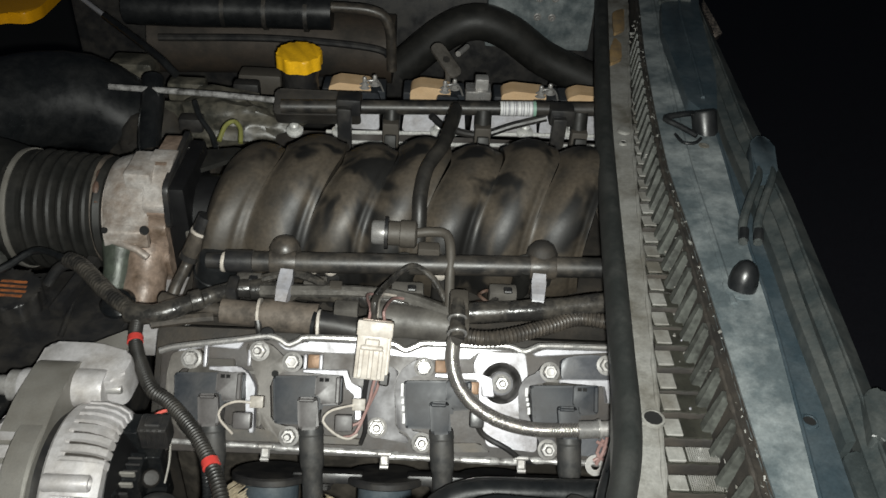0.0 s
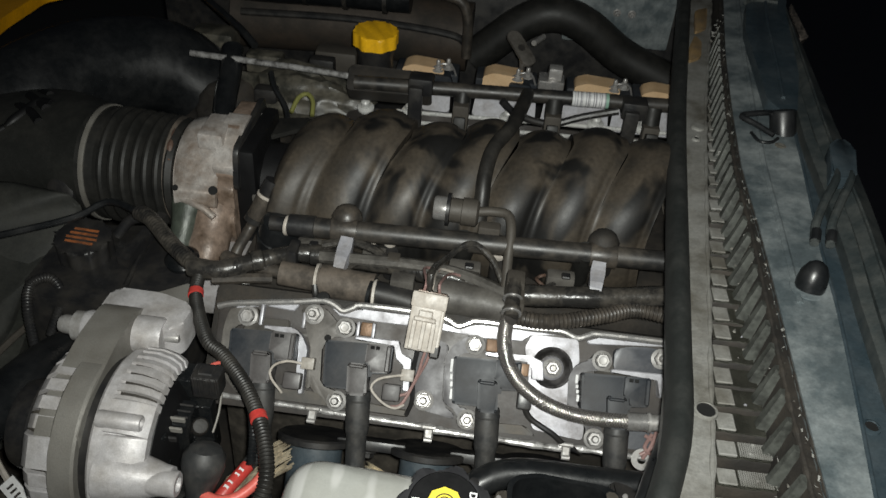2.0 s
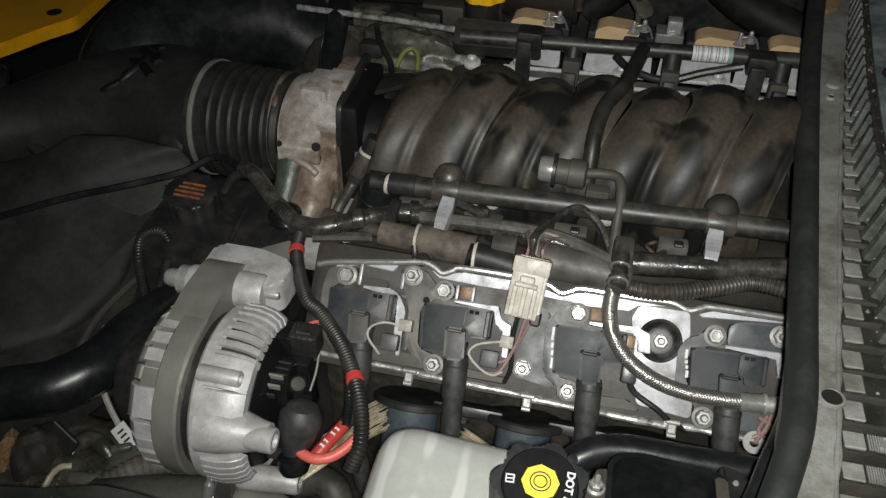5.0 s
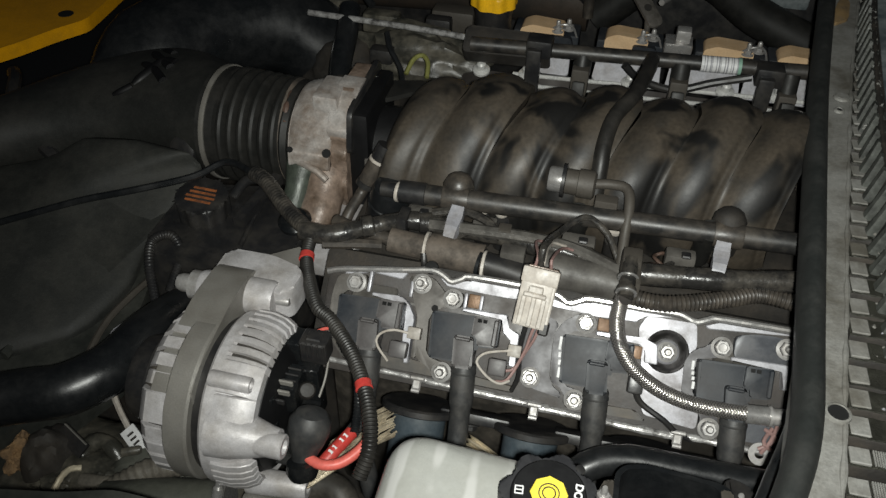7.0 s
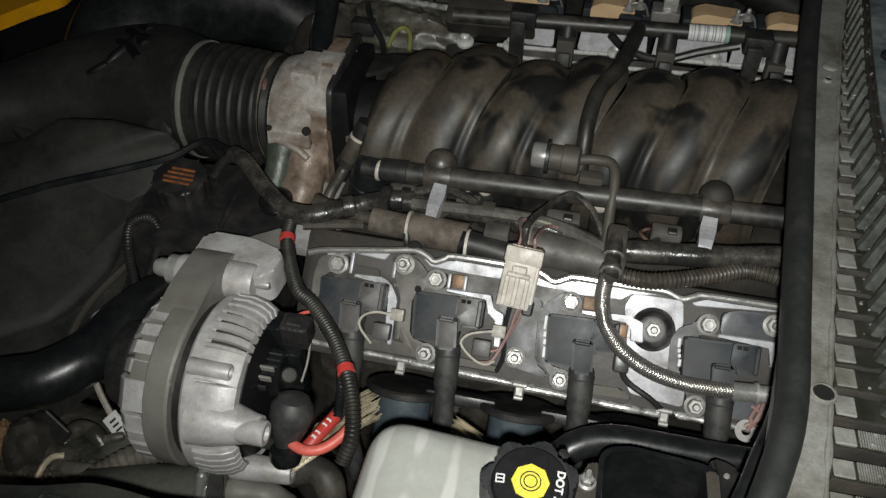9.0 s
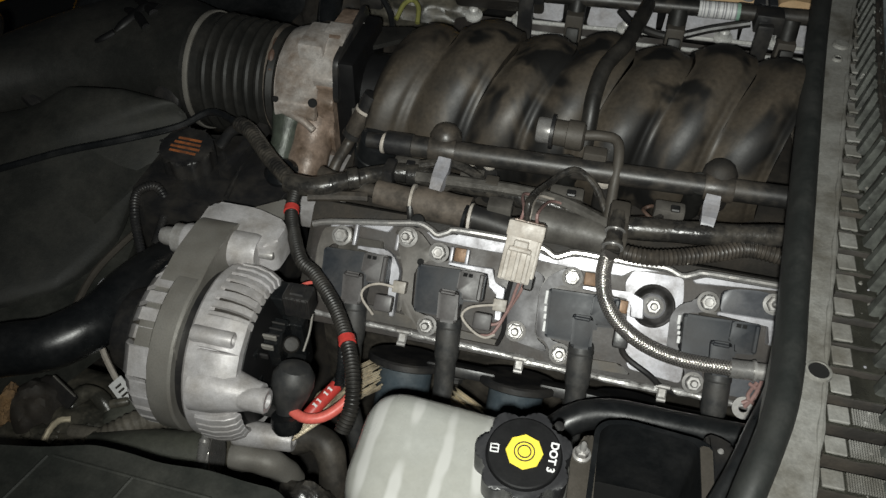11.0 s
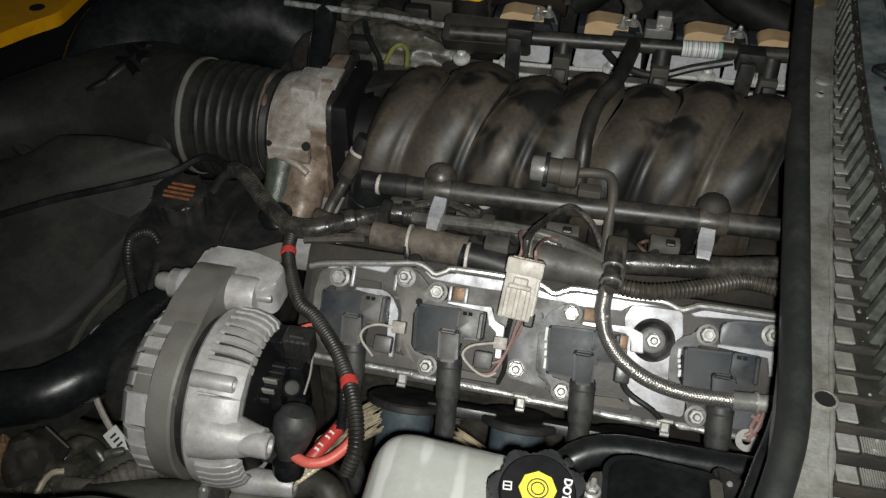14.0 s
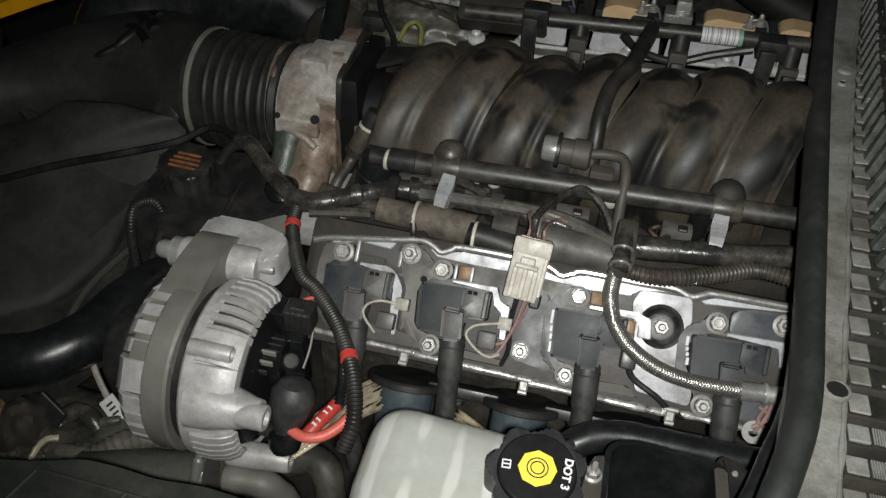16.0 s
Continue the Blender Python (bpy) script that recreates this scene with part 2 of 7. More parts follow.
# Grime colour; on cowl rib sides and vent slots it stands in for shade.
M_DEEP = mat("grimy black underside and painted gaps", (0.020, 0.018, 0.016), 0.7, dirt=(0.05, 0.04, 0.03), amount=0.7, scale=25, bump=0.2)
M_TAPE = mat("shiny loom tape", (0.022, 0.021, 0.020), 0.3, dirt=(0.085, 0.075, 0.062), amount=0.8, scale=55, bump=0.25, grain=220)
M_GRIME = mat("greasy olive grime", (0.038, 0.037, 0.031), 0.36, dirt=(0.135, 0.122, 0.096), amount=0.9, scale=45, bump=0.12)
M_SPECK = mat("speckled dark trim", (0.012, 0.011, 0.010), 0.7, dirt=(0.16, 0.13, 0.11), amount=1.0, scale=260, bump=0.5, grain=260)
M_FOIL = mat("scuffed grey loom tape", (0.115, 0.108, 0.098), 0.34, 0.1, dirt=(0.040, 0.037, 0.033), amount=0.9, scale=70, bump=0.35, grain=180)
M_OLIVE = mat("dusty olive rubber", (0.078, 0.080, 0.066), 0.55, dirt=(0.036, 0.037, 0.031), amount=0.9, scale=32, bump=0.08)
M_PALE = mat("pale road dust", (0.150, 0.136, 0.112), 0.65, dirt=(0.055, 0.048, 0.038), amount=0.9, scale=55, bump=0.2)
M_BLOCKD = mat("dust-greyed plastic", (0.105, 0.098, 0.088), 0.55, dirt=(0.040, 0.036, 0.032), amount=1.0, scale=60, bump=0.1)
M_FOAM = mat("crumbling tan foam", (0.28, 0.17, 0.08), 0.85, dirt=(0.09, 0.06, 0.04), amount=0.8, scale=70, bump=0.5)
M_TANROCK = mat("dusty brown liner", (0.046, 0.034, 0.025), 0.7, dirt=(0.014, 0.013, 0.011), amount=0.8, scale=18, bump=0.2)
M_STRAND = mat("tarnished gold strand", (0.66, 0.57, 0.42), 0.32, 0.5, dirt=(0.12, 0.085, 0.05), amount=0.9, scale=90, bump=0.1)
M_GOLD = mat("gold heat wrap", (0.70, 0.62, 0.46), 0.38, 0.3, dirt=(0.26, 0.20, 0.13), amount=0.6, scale=60, bump=0.1)
M_SHIELD = mat("blue-black steel", (0.062, 0.082, 0.098), 0.36, 0.1, dirt=(0.10, 0.11, 0.115), amount=0.6, scale=30, bump=0.04)
M_BOOT = mat("dusty grey boot", (0.030, 0.031, 0.032), 0.52, dirt=(0.062, 0.058, 0.053), amount=0.7, scale=60, bump=0.05)
M_GLASS = mat("dark windscreen", (0.004, 0.004, 0.005), 0.08, amount=0.0, bump=0.0, stain=0.06)
M_FAR = mat("silver far cover", (0.42, 0.42, 0.45), 0.45, 0.2, dirt=(0.22, 0.20, 0.19), amount=0.7, scale=40, bump=0.03)
M_ZINC = mat("bright zinc band", (0.72, 0.72, 0.70), 0.3, 0.3, dirt=(0.45, 0.43, 0.40), amount=0.5, scale=120, bump=0.02)
# Soot, with the shadow inside the recess painted into the same dark colour.
M_RECESS = mat("soot and painted shade", (0.012, 0.011, 0.010), 0.5, dirt=(0.09, 0.085, 0.085), amount=0.8, scale=60, bump=0.05)
# Near-black standing in for shade inside holes; also colours the small rubber cap.
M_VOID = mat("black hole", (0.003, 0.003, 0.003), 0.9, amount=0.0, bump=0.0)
M_RUST = mat("rusty sealer", (0.26, 0.17, 0.075), 0.8, dirt=(0.12, 0.09, 0.06), amount=0.9, scale=60, bump=0.4)
M_GROUND = mat("night asphalt", (0.05, 0.05, 0.05), 0.85, dirt=(0.03, 0.03, 0.03), scale=3, bump=0.5, grain=90)


def braid_material():
    m = mat("braided steel", (0.97, 0.93, 0.89), 0.28, 0.88, dirt=(0.52, 0.46, 0.41), amount=0.5, scale=60, bump=0.0)
    nt = m.node_tree
    bsdf = nt.nodes["Principled BSDF"]
    uv = nt.nodes.new("ShaderNodeUVMap")
    sep = nt.nodes.new("ShaderNodeSeparateXYZ")
    nt.links.new(uv.outputs[0], sep.inputs[0])

    def math_node(op, a, b):
        n = nt.nodes.new("ShaderNodeMath")
        n.operation = op
        for i, v in enumerate((a, b)):
            if isinstance(v, (int, float)):
                n.inputs[i].default_value = v
            elif v is not None:
                nt.links.new(v, n.inputs[i])
        return n.outputs[0]

    u = math_node("MULTIPLY", sep.outputs[0], 2 * math.pi / 0.0022)
    v = math_node("MULTIPLY", sep.outputs[1], 2 * math.pi * 10)
    a = math_node("SINE", math_node("ADD", u, v), None)
    b = math_node("SINE", math_node("SUBTRACT", u, v), None)
    h = math_node("MAXIMUM", a, b)
    bump = nt.nodes.new("ShaderNodeBump")
    shade = nt.nodes.new("ShaderNodeMapRange")
    shade.inputs[1].default_value, shade.inputs[2].default_value = 0.45, 1.0
    nt.links.new(h, shade.inputs[0])
    src = bsdf.inputs["Base Color"].links[0].from_socket
    weave = nt.nodes.new("ShaderNodeMix")
    weave.data_type = "RGBA"
    weave.inputs[6].default_value = (0.30, 0.275, 0.255, 1)
    nt.links.new(shade.outputs[0], weave.inputs[0])
    nt.links.new(src, weave.inputs[7])
    nt.links.new(weave.outputs[2], bsdf.inputs["Base Color"])
    bump.inputs["Strength"].default_value, bump.inputs["Distance"].default_value = 1.0, 0.00022
    nt.links.new(h, bump.inputs["Height"])
    nt.links.new(bump.outputs[0], bsdf.inputs["Normal"])
    return m


M_BRAID = braid_material()


# ---- builders ----
def thing(name, at, label, category, group="", kind=""):
    ob = new(name)
    ob.location = at
    ob.empty_display_size = 0.02
    return tagged(ob, label, category, group, kind)


def mesh_from(bm, name, material, smooth=True, angle=35):
    bmesh.ops.recalc_face_normals(bm, faces=bm.faces[:])
    lim = radians(angle)
    for e in bm.edges:
        e.smooth = len(e.link_faces) != 2 or e.calc_face_angle(0) < lim
    for f in bm.faces:
        f.smooth = smooth
    me = bpy.data.meshes.new(name)
    bm.to_mesh(me)
    bm.free()
    me.materials.append(material)
    return me


def part(name, bm, material, parent=None, label="", smooth=True, angle=35):
    ob = new(name, mesh_from(bm, name, material, smooth, angle))
    if parent is not None:
        ob.parent = parent
        if parent.type == "EMPTY":
            ob.matrix_parent_inverse = Matrix.Translation(parent.location).inverted()
    if label:
        ob["label"] = label
    return ob


def solo(name, bm, material, label, category, group="", kind="", smooth=True, angle=35):
    return tagged(part(name, bm, material, None, "", smooth, angle), label, category, group, kind)


def frame_from(origin, x, z):
    """A local frame: its z axis along z, its x axis nearly along x."""
    z = Vector(z).normalized()
    y = z.cross(Vector(x)).normalized()
    return Matrix.Translation(origin) @ Matrix((y.cross(z), y, z)).transposed().to_4x4()


VC = frame_from((0, -0.2135, 0.75), (1, 0, 0), (0, -1, 1))       # near valve cover: x rearwards, y up its slope, z off its face
VF = frame_from((0.024, 0.2, 0.752), (1, 0, 0), (0, 1, 1))       # far valve cover
UP = Matrix.Identity(4)


def box(bm, c, size, m=UP, bevel=0.0, segs=2):
    geo = bmesh.ops.create_cube(bm, size=1.0, matrix=m @ Matrix.Translation(c) @ Matrix.Diagonal((*size, 1)))
    if bevel:
        edges = list({e for v in geo["verts"] for e in v.link_edges})
        bmesh.ops.bevel(bm, geom=edges, offset=bevel, segments=segs, affect="EDGES", profile=0.6)
    return bm


def prism(bm, poly, z0, z1, m=UP, bevel=0.0, segs=2):
    """A plate with the outline poly, from z0 to z1 in the frame m."""
    low = [bm.verts.new(m @ Vector((x, y, z0))) for x, y in poly]
    top = [bm.verts.new(m @ Vector((x, y, z1))) for x, y in poly]
    n = len(poly)
    faces = [bm.faces.new(top), bm.faces.new(low[::-1])]
    for i in range(n):
        faces.append(bm.faces.new((low[i], low[(i + 1) % n], top[(i + 1) % n], top[i])))
    if bevel:
        bmesh.ops.bevel(bm, geom=faces[0].edges[:], offset=bevel, segments=segs, affect="EDGES", profile=0.6)
    return bm


def rounded(poly, r, segs=4):
    """The outline with its corners rounded."""
    out, n = [], len(poly)
    for i in range(n):
        p, a, b = Vector(poly[i]), Vector(poly[i - 1]), Vector(poly[(i + 1) % n])
        d = min(r, (a - p).length * 0.45, (b - p).length * 0.45)
        s, e = p + (a - p).normalized() * d, p + (b - p).normalized() * d
        for k in range(segs + 1):
            t = k / segs
            out.append(tuple(s * (1 - t) ** 2 + p * 2 * t * (1 - t) + e * t * t))
    return out


def circle(cx, cy, r, n=24, a0=0.0, a1=360.0):
    full = abs(a1 - a0) >= 360
    return [(cx + r * math.cos(radians(a0 + (a1 - a0) * k / (n if full else n - 1))), cy + r * math.sin(radians(a0 + (a1 - a0) * k / (n if full else n - 1)))) for k in range(n)]


def lathe(bm, profile, m=UP, segs=32):
    """profile: (radius, height) pairs turned about the z axis of m."""
    rings = []
    for r, z in profile:
        if r < 1e-5:
            rings.append([bm.verts.new(m @ Vector((0, 0, z)))])
        else:
            rings.append([bm.verts.new(m @ Vector((r * math.cos(2 * math.pi * k / segs), r * math.sin(2 * math.pi * k / segs), z))) for k in range(segs)])
    for a, b in zip(rings, rings[1:]):
        for k in range(segs):
            j = (k + 1) % segs
            if len(a) == 1 and len(b) > 1:
                bm.faces.new((a[0], b[k], b[j]))
            elif len(b) == 1 and len(a) > 1:
                bm.faces.new((a[k], a[j], b[0]))
            elif len(a) > 1:
                bm.faces.new((a[k], a[j], b[j], b[k]))
    return bm


def smooth_path(pts, step):
    pts = [Vector(p) for p in pts]
    ext = [pts[0] * 2 - pts[1], *pts, pts[-1] * 2 - pts[-2]]
    dense = []
    for i in range(1, len(ext) - 2):
        p0, p1, p2, p3 = ext[i - 1 : i + 3]
        for k in range(16):
            t = k / 16
            dense.append(0.5 * (2 * p1 + (p2 - p0) * t + (2 * p0 - 5 * p1 + 4 * p2 - p3) * t * t + (3 * p1 - p0 - 3 * p2 + p3) * t ** 3))
    dense.append(pts[-1])
    length = [0.0]
    for a, b in zip(dense, dense[1:]):
        length.append(length[-1] + (b - a).length)
    n = max(2, int(length[-1] / step) + 1)
    out, j = [], 0
    for k in range(n):
        want = length[-1] * k / (n - 1)
        while j < len(dense) - 2 and length[j + 1] < want:
            j += 1
        f = (want - length[j]) / max(1e-9, length[j + 1] - length[j])
        out.append((dense[j].lerp(dense[j + 1], min(1, max(0, f))), want))
    return out


def tube(bm, pts, r, segs=14, step=0.006, shape=None, caps=True):
    """A hose along pts; shape(length) scales its radius."""
    path = smooth_path(pts, step)
    uv = bm.loops.layers.uv.verify()
    rings, side = [], None
    for i, (p, s) in enumerate(path):
        d = (path[min(i + 1, len(path) - 1)][0] - path[max(i - 1, 0)][0]).normalized()
        if side is None:
            side = d.orthogonal().normalized()
        side = (side - d * side.dot(d)).normalized()
        up = d.cross(side)
        rr = r * (shape(s) if shape else 1.0)
        rings.append(([bm.verts.new(p + (side * math.cos(2 * math.pi * k / segs) + up * math.sin(2 * math.pi * k / segs)) * rr) for k in range(segs)], s))
    for (a, sa), (b, sb) in zip(rings, rings[1:]):
        for k in range(segs):
            j = (k + 1) % segs
            f = bm.faces.new((a[k], a[j], b[j], b[k]))
            for l, c in zip(f.loops, ((sa, k / segs), (sa, (k + 1) / segs), (sb, (k + 1) / segs), (sb, k / segs))):
                l[uv].uv = c
    if caps:
        bm.faces.new(rings[0][0][::-1])
        bm.faces.new(rings[-1][0])
    return bm


def corrugated(period=0.0035, depth=0.10):
    return lambda s: 1.0 + depth * math.sin(2 * math.pi * s / period)


def B():
    return bmesh.new()


def bolt_mesh(bm, m, r=0.0065, stud=0.0):
    """A flanged hex head on the face z = 0 of m, with a stud end where stud > 0."""
    lathe(bm, [(0, 0), (r * 1.35, 0), (r * 1.35, 0.0015), (r * 1.0, 0.0025)], m, 20)
    prism(bm, circle(0, 0, r, 6), 0.002, 0.0065, m, 0.0008, 1)
    if stud:
        lathe(bm, [(r * 0.5, 0.006), (r * 0.5, 0.006 + stud), (r * 0.35, 0.0075 + stud), (0, 0.0075 + stud)], m, 12)
    else:
        lathe(bm, [(r * 0.6, 0.0064), (r * 0.5, 0.0068), (0, 0.0066)], m, 12)
    return bm


def on(m, x, y, z):
    return m @ Matrix.Translation((x, y, z))


def local(m, pts):
    return [m @ Vector(p) for p in pts]


# ---- the setting: ground, bay, cowl ----
solo("ground", box(B(), (0, 0, -0.05), (400, 400, 0.1)), M_GROUND, "dark asphalt ground at night", "ground", kind="structure")
bm = B()
box(bm, (-0.1, 0.0, 0.36), (1.5, 1.3, 0.03))
solo("bay_floor", bm, M_DEEP, "grimy black floor of the engine bay", "floor", kind="structure")


def strip(bm, rows_left, rows_right, z_left, z_right, thick=0.012):
    """A slab between two edge lines, each a list of (x, y)."""
    top = [[bm.verts.new((x, y, z)) for x, y in rows] for rows, z in ((rows_left, z_left), (rows_right, z_right))]
    low = [[bm.verts.new((x, y, z - thick)) for x, y in rows] for rows, z in ((rows_left, z_left), (rows_right, z_right))]
    n = len(rows_left)
    for i in range(n - 1):
        bm.faces.new((top[0][i], top[1][i], top[1][i + 1], top[0][i + 1]))
        bm.faces.new((low[0][i + 1], low[1][i + 1], low[1][i], low[0][i]))
        for k in (0, 1):
            bm.faces.new((top[k][i], top[k][i + 1], low[k][i + 1], low[k][i]))
    for i in (0, n - 1):
        bm.faces.new((top[0][i], low[0][i], low[1][i], top[1][i]))
    return bm


def line(*pts, near=-0.62):
    """x at y by straight pieces through (y, x) pairs, sampled along the cowl from its near end."""
    ys = [near] + [y for y in (-0.55, -0.5, -0.45, -0.4, -0.35, -0.3, -0.25, -0.2, -0.15, -0.1, -0.05, 0.0, 0.06, 0.13, 0.21, 0.3, 0.4, 0.5, 0.75) if y > near + 0.01]

    def at(y):
        k = 0
        while k < len(pts) - 2 and y > pts[k + 1][0]:
            k += 1
        (y0, x0), (y1, x1) = pts[k], pts[k + 1]
        return x0 + (x1 - x0) * (y - y0) / (y1 - y0)

    return [(at(y), y) for y in ys]


C0 = line((-0.405, 0.116), (-0.29, 0.136), (-0.158, 0.152), (0.008, 0.172), (0.28, 0.212))
C1 = line((-0.409, 0.149), (-0.354, 0.158), (-0.30, 0.165), (-0.247, 0.173), (-0.152, 0.186), (-0.035, 0.203), (0.119, 0.226), (0.396, 0.275))
C2 = line((-0.40, 0.190), (-0.35, 0.193), (-0.28, 0.199), (-0.14, 0.206), (-0.017, 0.219), (0.13, 0.238), (0.40, 0.279))
C3 = line((-0.42, 0.196), (-0.32, 0.2015), (-0.17, 0.213), (-0.06, 0.2185), (0.061, 0.232), (0.218, 0.253), (0.432, 0.287))
C3B = line((-0.42, 0.203), (-0.378, 0.205), (-0.27, 0.212), (-0.17, 0.219), (-0.06, 0.223), (0.061, 0.236), (0.218, 0.256), (0.432, 0.290))
C4 = line((-0.417, 0.228), (-0.336, 0.241), (-0.263, 0.252), (-0.177, 0.261), (-0.05, 0.279), (0.24, 0.315))
C5 = line((-0.423, 0.252), (-0.334, 0.262), (-0.262, 0.268), (-0.199, 0.276), (-0.10, 0.285), (0.0, 0.292), (0.24, 0.322))
C5N = line((-0.423, 0.252), (-0.334, 0.262), (-0.262, 0.268), (-0.199, 0.276), (-0.10, 0.285), (0.0, 0.292), (0.24, 0.322), near=-0.386)
C6 = line((-0.385, 0.2615), (-0.32, 0.269), (-0.27, 0.274), (-0.22, 0.282), (-0.125, 0.294), (0.0, 0.300), (0.22, 0.327), near=-0.386)
C6W = line((-0.385, 0.2615), (-0.32, 0.269), (-0.27, 0.274), (-0.22, 0.282), (-0.125, 0.294), (0.0, 0.300), (0.22, 0.327))
C6B = line((-0.361, 0.272), (-0.315, 0.278), (-0.227, 0.288), (-0.124, 0.301), (0.011, 0.308), (0.22, 0.332))
C7 = line((-0.37, 0.2775), (-0.315, 0.285), (-0.227, 0.295), (-0.124, 0.308), (0.011, 0.316), (0.22, 0.340))
C8 = line((-0.375, 0.291), (-0.337, 0.297), (-0.262, 0.307), (-0.074, 0.329), (0.036, 0.336), (0.303, 0.360))
cowl = thing("cowl", (0.2, -0.1, 0.82), "grimy ribbed cowl with dusty blue-grey panels", "cowl", kind="structure")
part("flange", strip(B(), C0, C1, 0.836, 0.837), M_COWL, cowl, "dirty grey-brown flange")
part("flange_bead", tube(B(), [(x - 0.001, y, 0.8365) for x, y in C1], 0.0018, 8, 0.006, lambda s: 1 + 0.3 * math.sin(s * 190) + 0.25 * math.sin(s * 83)), M_COWL, cowl)
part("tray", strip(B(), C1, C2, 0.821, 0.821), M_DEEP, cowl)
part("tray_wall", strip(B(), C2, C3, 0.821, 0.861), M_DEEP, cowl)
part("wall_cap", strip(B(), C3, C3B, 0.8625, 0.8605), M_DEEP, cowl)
part("cap_edge", tube(B(), [(x, y, 0.8618) for x, y in C3], 0.0020, 8, 0.003, lambda s: 1 + 0.18 * math.sin(s * 610) + 0.22 * math.sin(s * 233)), M_DEEP, cowl, "crumbling black edge")
part("cap_edge", tube(B(), [(x + 0.0008, y, 0.8632) for x, y in C3B], 0.0016, 8, 0.003, lambda s: 1 + 0.2 * math.sin(s * 550 + 1) + 0.2 * math.sin(s * 241)), M_DEEP, cowl)
part("inner_panel", strip(B(), C3B, C4, 0.866, 0.870), M_PANEL, cowl, "dusty blue-grey panel")
part("panel_fold", tube(B(), [(x * 0.62 + u * 0.38, y, 0.8665) for (x, y), (u, w) in zip(C3B, C4) if y > -0.30], 0.0030, 10, 0.01), M_PANEL, cowl, "soft pressed fold")
part("outer_channel", strip(B(), C4, C5, 0.862, 0.863), M_PANELD, cowl, "dark blue channel")
part("channel_edge", tube(B(), [(x + 0.0005, y, 0.8695) for x, y in C4], 0.0016, 8, 0.01), M_PANELD, cowl)
part("ridge", strip(B(), C5N, C6, 0.874, 0.877, 0.02), M_PANELM, cowl, "grey ridge strip")
part("gap_strip", strip(B(), C6W, C6B, 0.858, 0.858), M_RUBBER, cowl)
part("edge_step", strip(B(), C6B, C7, 0.868, 0.874, 0.03), M_PANELM, cowl)
part("edge_trim", strip(B(), C7, C8, 0.878, 0.868, 0.03), M_PANELM, cowl)
part("trim_bead", tube(B(), [(x, y, 0.8775) for x, y in C7], 0.0012, 8, 0.01), M_PANELM, cowl)
part("hinge_cover", prism(B(), rounded([(0.303, 0.355), (0.329, 0.429), (0.376, 0.440), (0.351, 0.343), (0.318, 0.138), (0.294, 0.046), (0.282, 0.030), (0.268, 0.065), (0.274, 0.138), (0.283, 0.259)], 0.006), 0.866, 0.881, UP, 0.003), M_PANELD, cowl, "dark blue hinge cover")
part("cover_crease", tube(B(), [(0.334, 0.39, 0.8815), (0.316, 0.29, 0.8815), (0.297, 0.15, 0.8815), (0.285, 0.07, 0.8815)], 0.0022, 8, 0.01), M_PANELD, cowl)
part("cover_lip", tube(B(), [(0.300, 0.352, 0.882), (0.318, 0.366, 0.8825), (0.345, 0.366, 0.882)], 0.0028, 8, 0.008), M_PANELM, cowl)
for off in (0.0, 0.0125):
    part("hinge_arm", tube(B(), [(0.2545 + off, -0.180, 0.874), (0.259 + off, -0.160, 0.880), (0.274 + off, -0.128, 0.883), (0.294 + off, -0.088, 0.884), (0.300 + off, -0.060, 0.880)], 0.0036, 10, 0.005), M_PANELM, cowl, "blue-grey hinge arm")
    part("arm_tip", tube(B(), [(0.2550 + off, -0.178, 0.8755), (0.2575 + off, -0.168, 0.879)], 0.0042, 10, 0.003), M_RUBBER, cowl, "black arm tip")
part("hinge_bracket", prism(B(), rounded([(0.288, -0.092), (0.312, -0.086), (0.327, -0.030), (0.318, -0.012), (0.303, -0.030)], 0.006), 0.874, 0.886, UP, 0.003), M_PANELD, cowl)
part("end_block", prism(B(), rounded([(0.281, -0.347), (0.297, -0.342), (0.293, -0.377), (0.276, -0.389), (0.271, -0.386)], 0.005), 0.862, 0.880, UP, 0.003), M_PANELM, cowl)
part("end_plate", prism(B(), rounded([(0.256, -0.388), (0.270, -0.384), (0.277, -0.43), (0.279, -0.50), (0.255, -0.50), (0.252, -0.43)], 0.004), 0.855, 0.866, UP, 0.002), M_PANELM, cowl)
for x, y, z, r, depth in ((0.1545, -0.339, 0.8372, 0.0062, 0.0), (0.209, 0.069, 0.8385, 0.0058, 0.0012), (0.203, 0.042, 0.8385, 0.0028, 0.0), (0.2465, -0.360, 0.8632, 0.0040, 0.0)):
    bm = B()
    lathe(bm, [(r + 0.0022, -0.001), (r + 0.0017, 0.0012), (r + 0.0004, 0.0016), (r, 0.0008)], frame_from((x, y, z), (1, 0, 0), (0, 0, 1)), 24)
    part("hole_rim", bm, M_COWL if z < 0.85 else M_PANELD, cowl)
    part("hole", lathe(B(), [(r + 0.0002, 0.0), (r + 0.0002, 0.0007 + depth), (0, 0.0006 + depth)], frame_from((x, y, z), (1, 0, 0), (0, 0, 1)), 20), M_VOID if not depth else M_COWL, cowl)
part("drain_dimple", lathe(B(), [(0.0045, 0.0), (0.0055, 0.0012), (0.0035, 0.002), (0, 0.001)], frame_from((0.268, -0.011, 0.868), (1, 0, 0), (0, 0, 1)), 20), M_COWL, cowl)
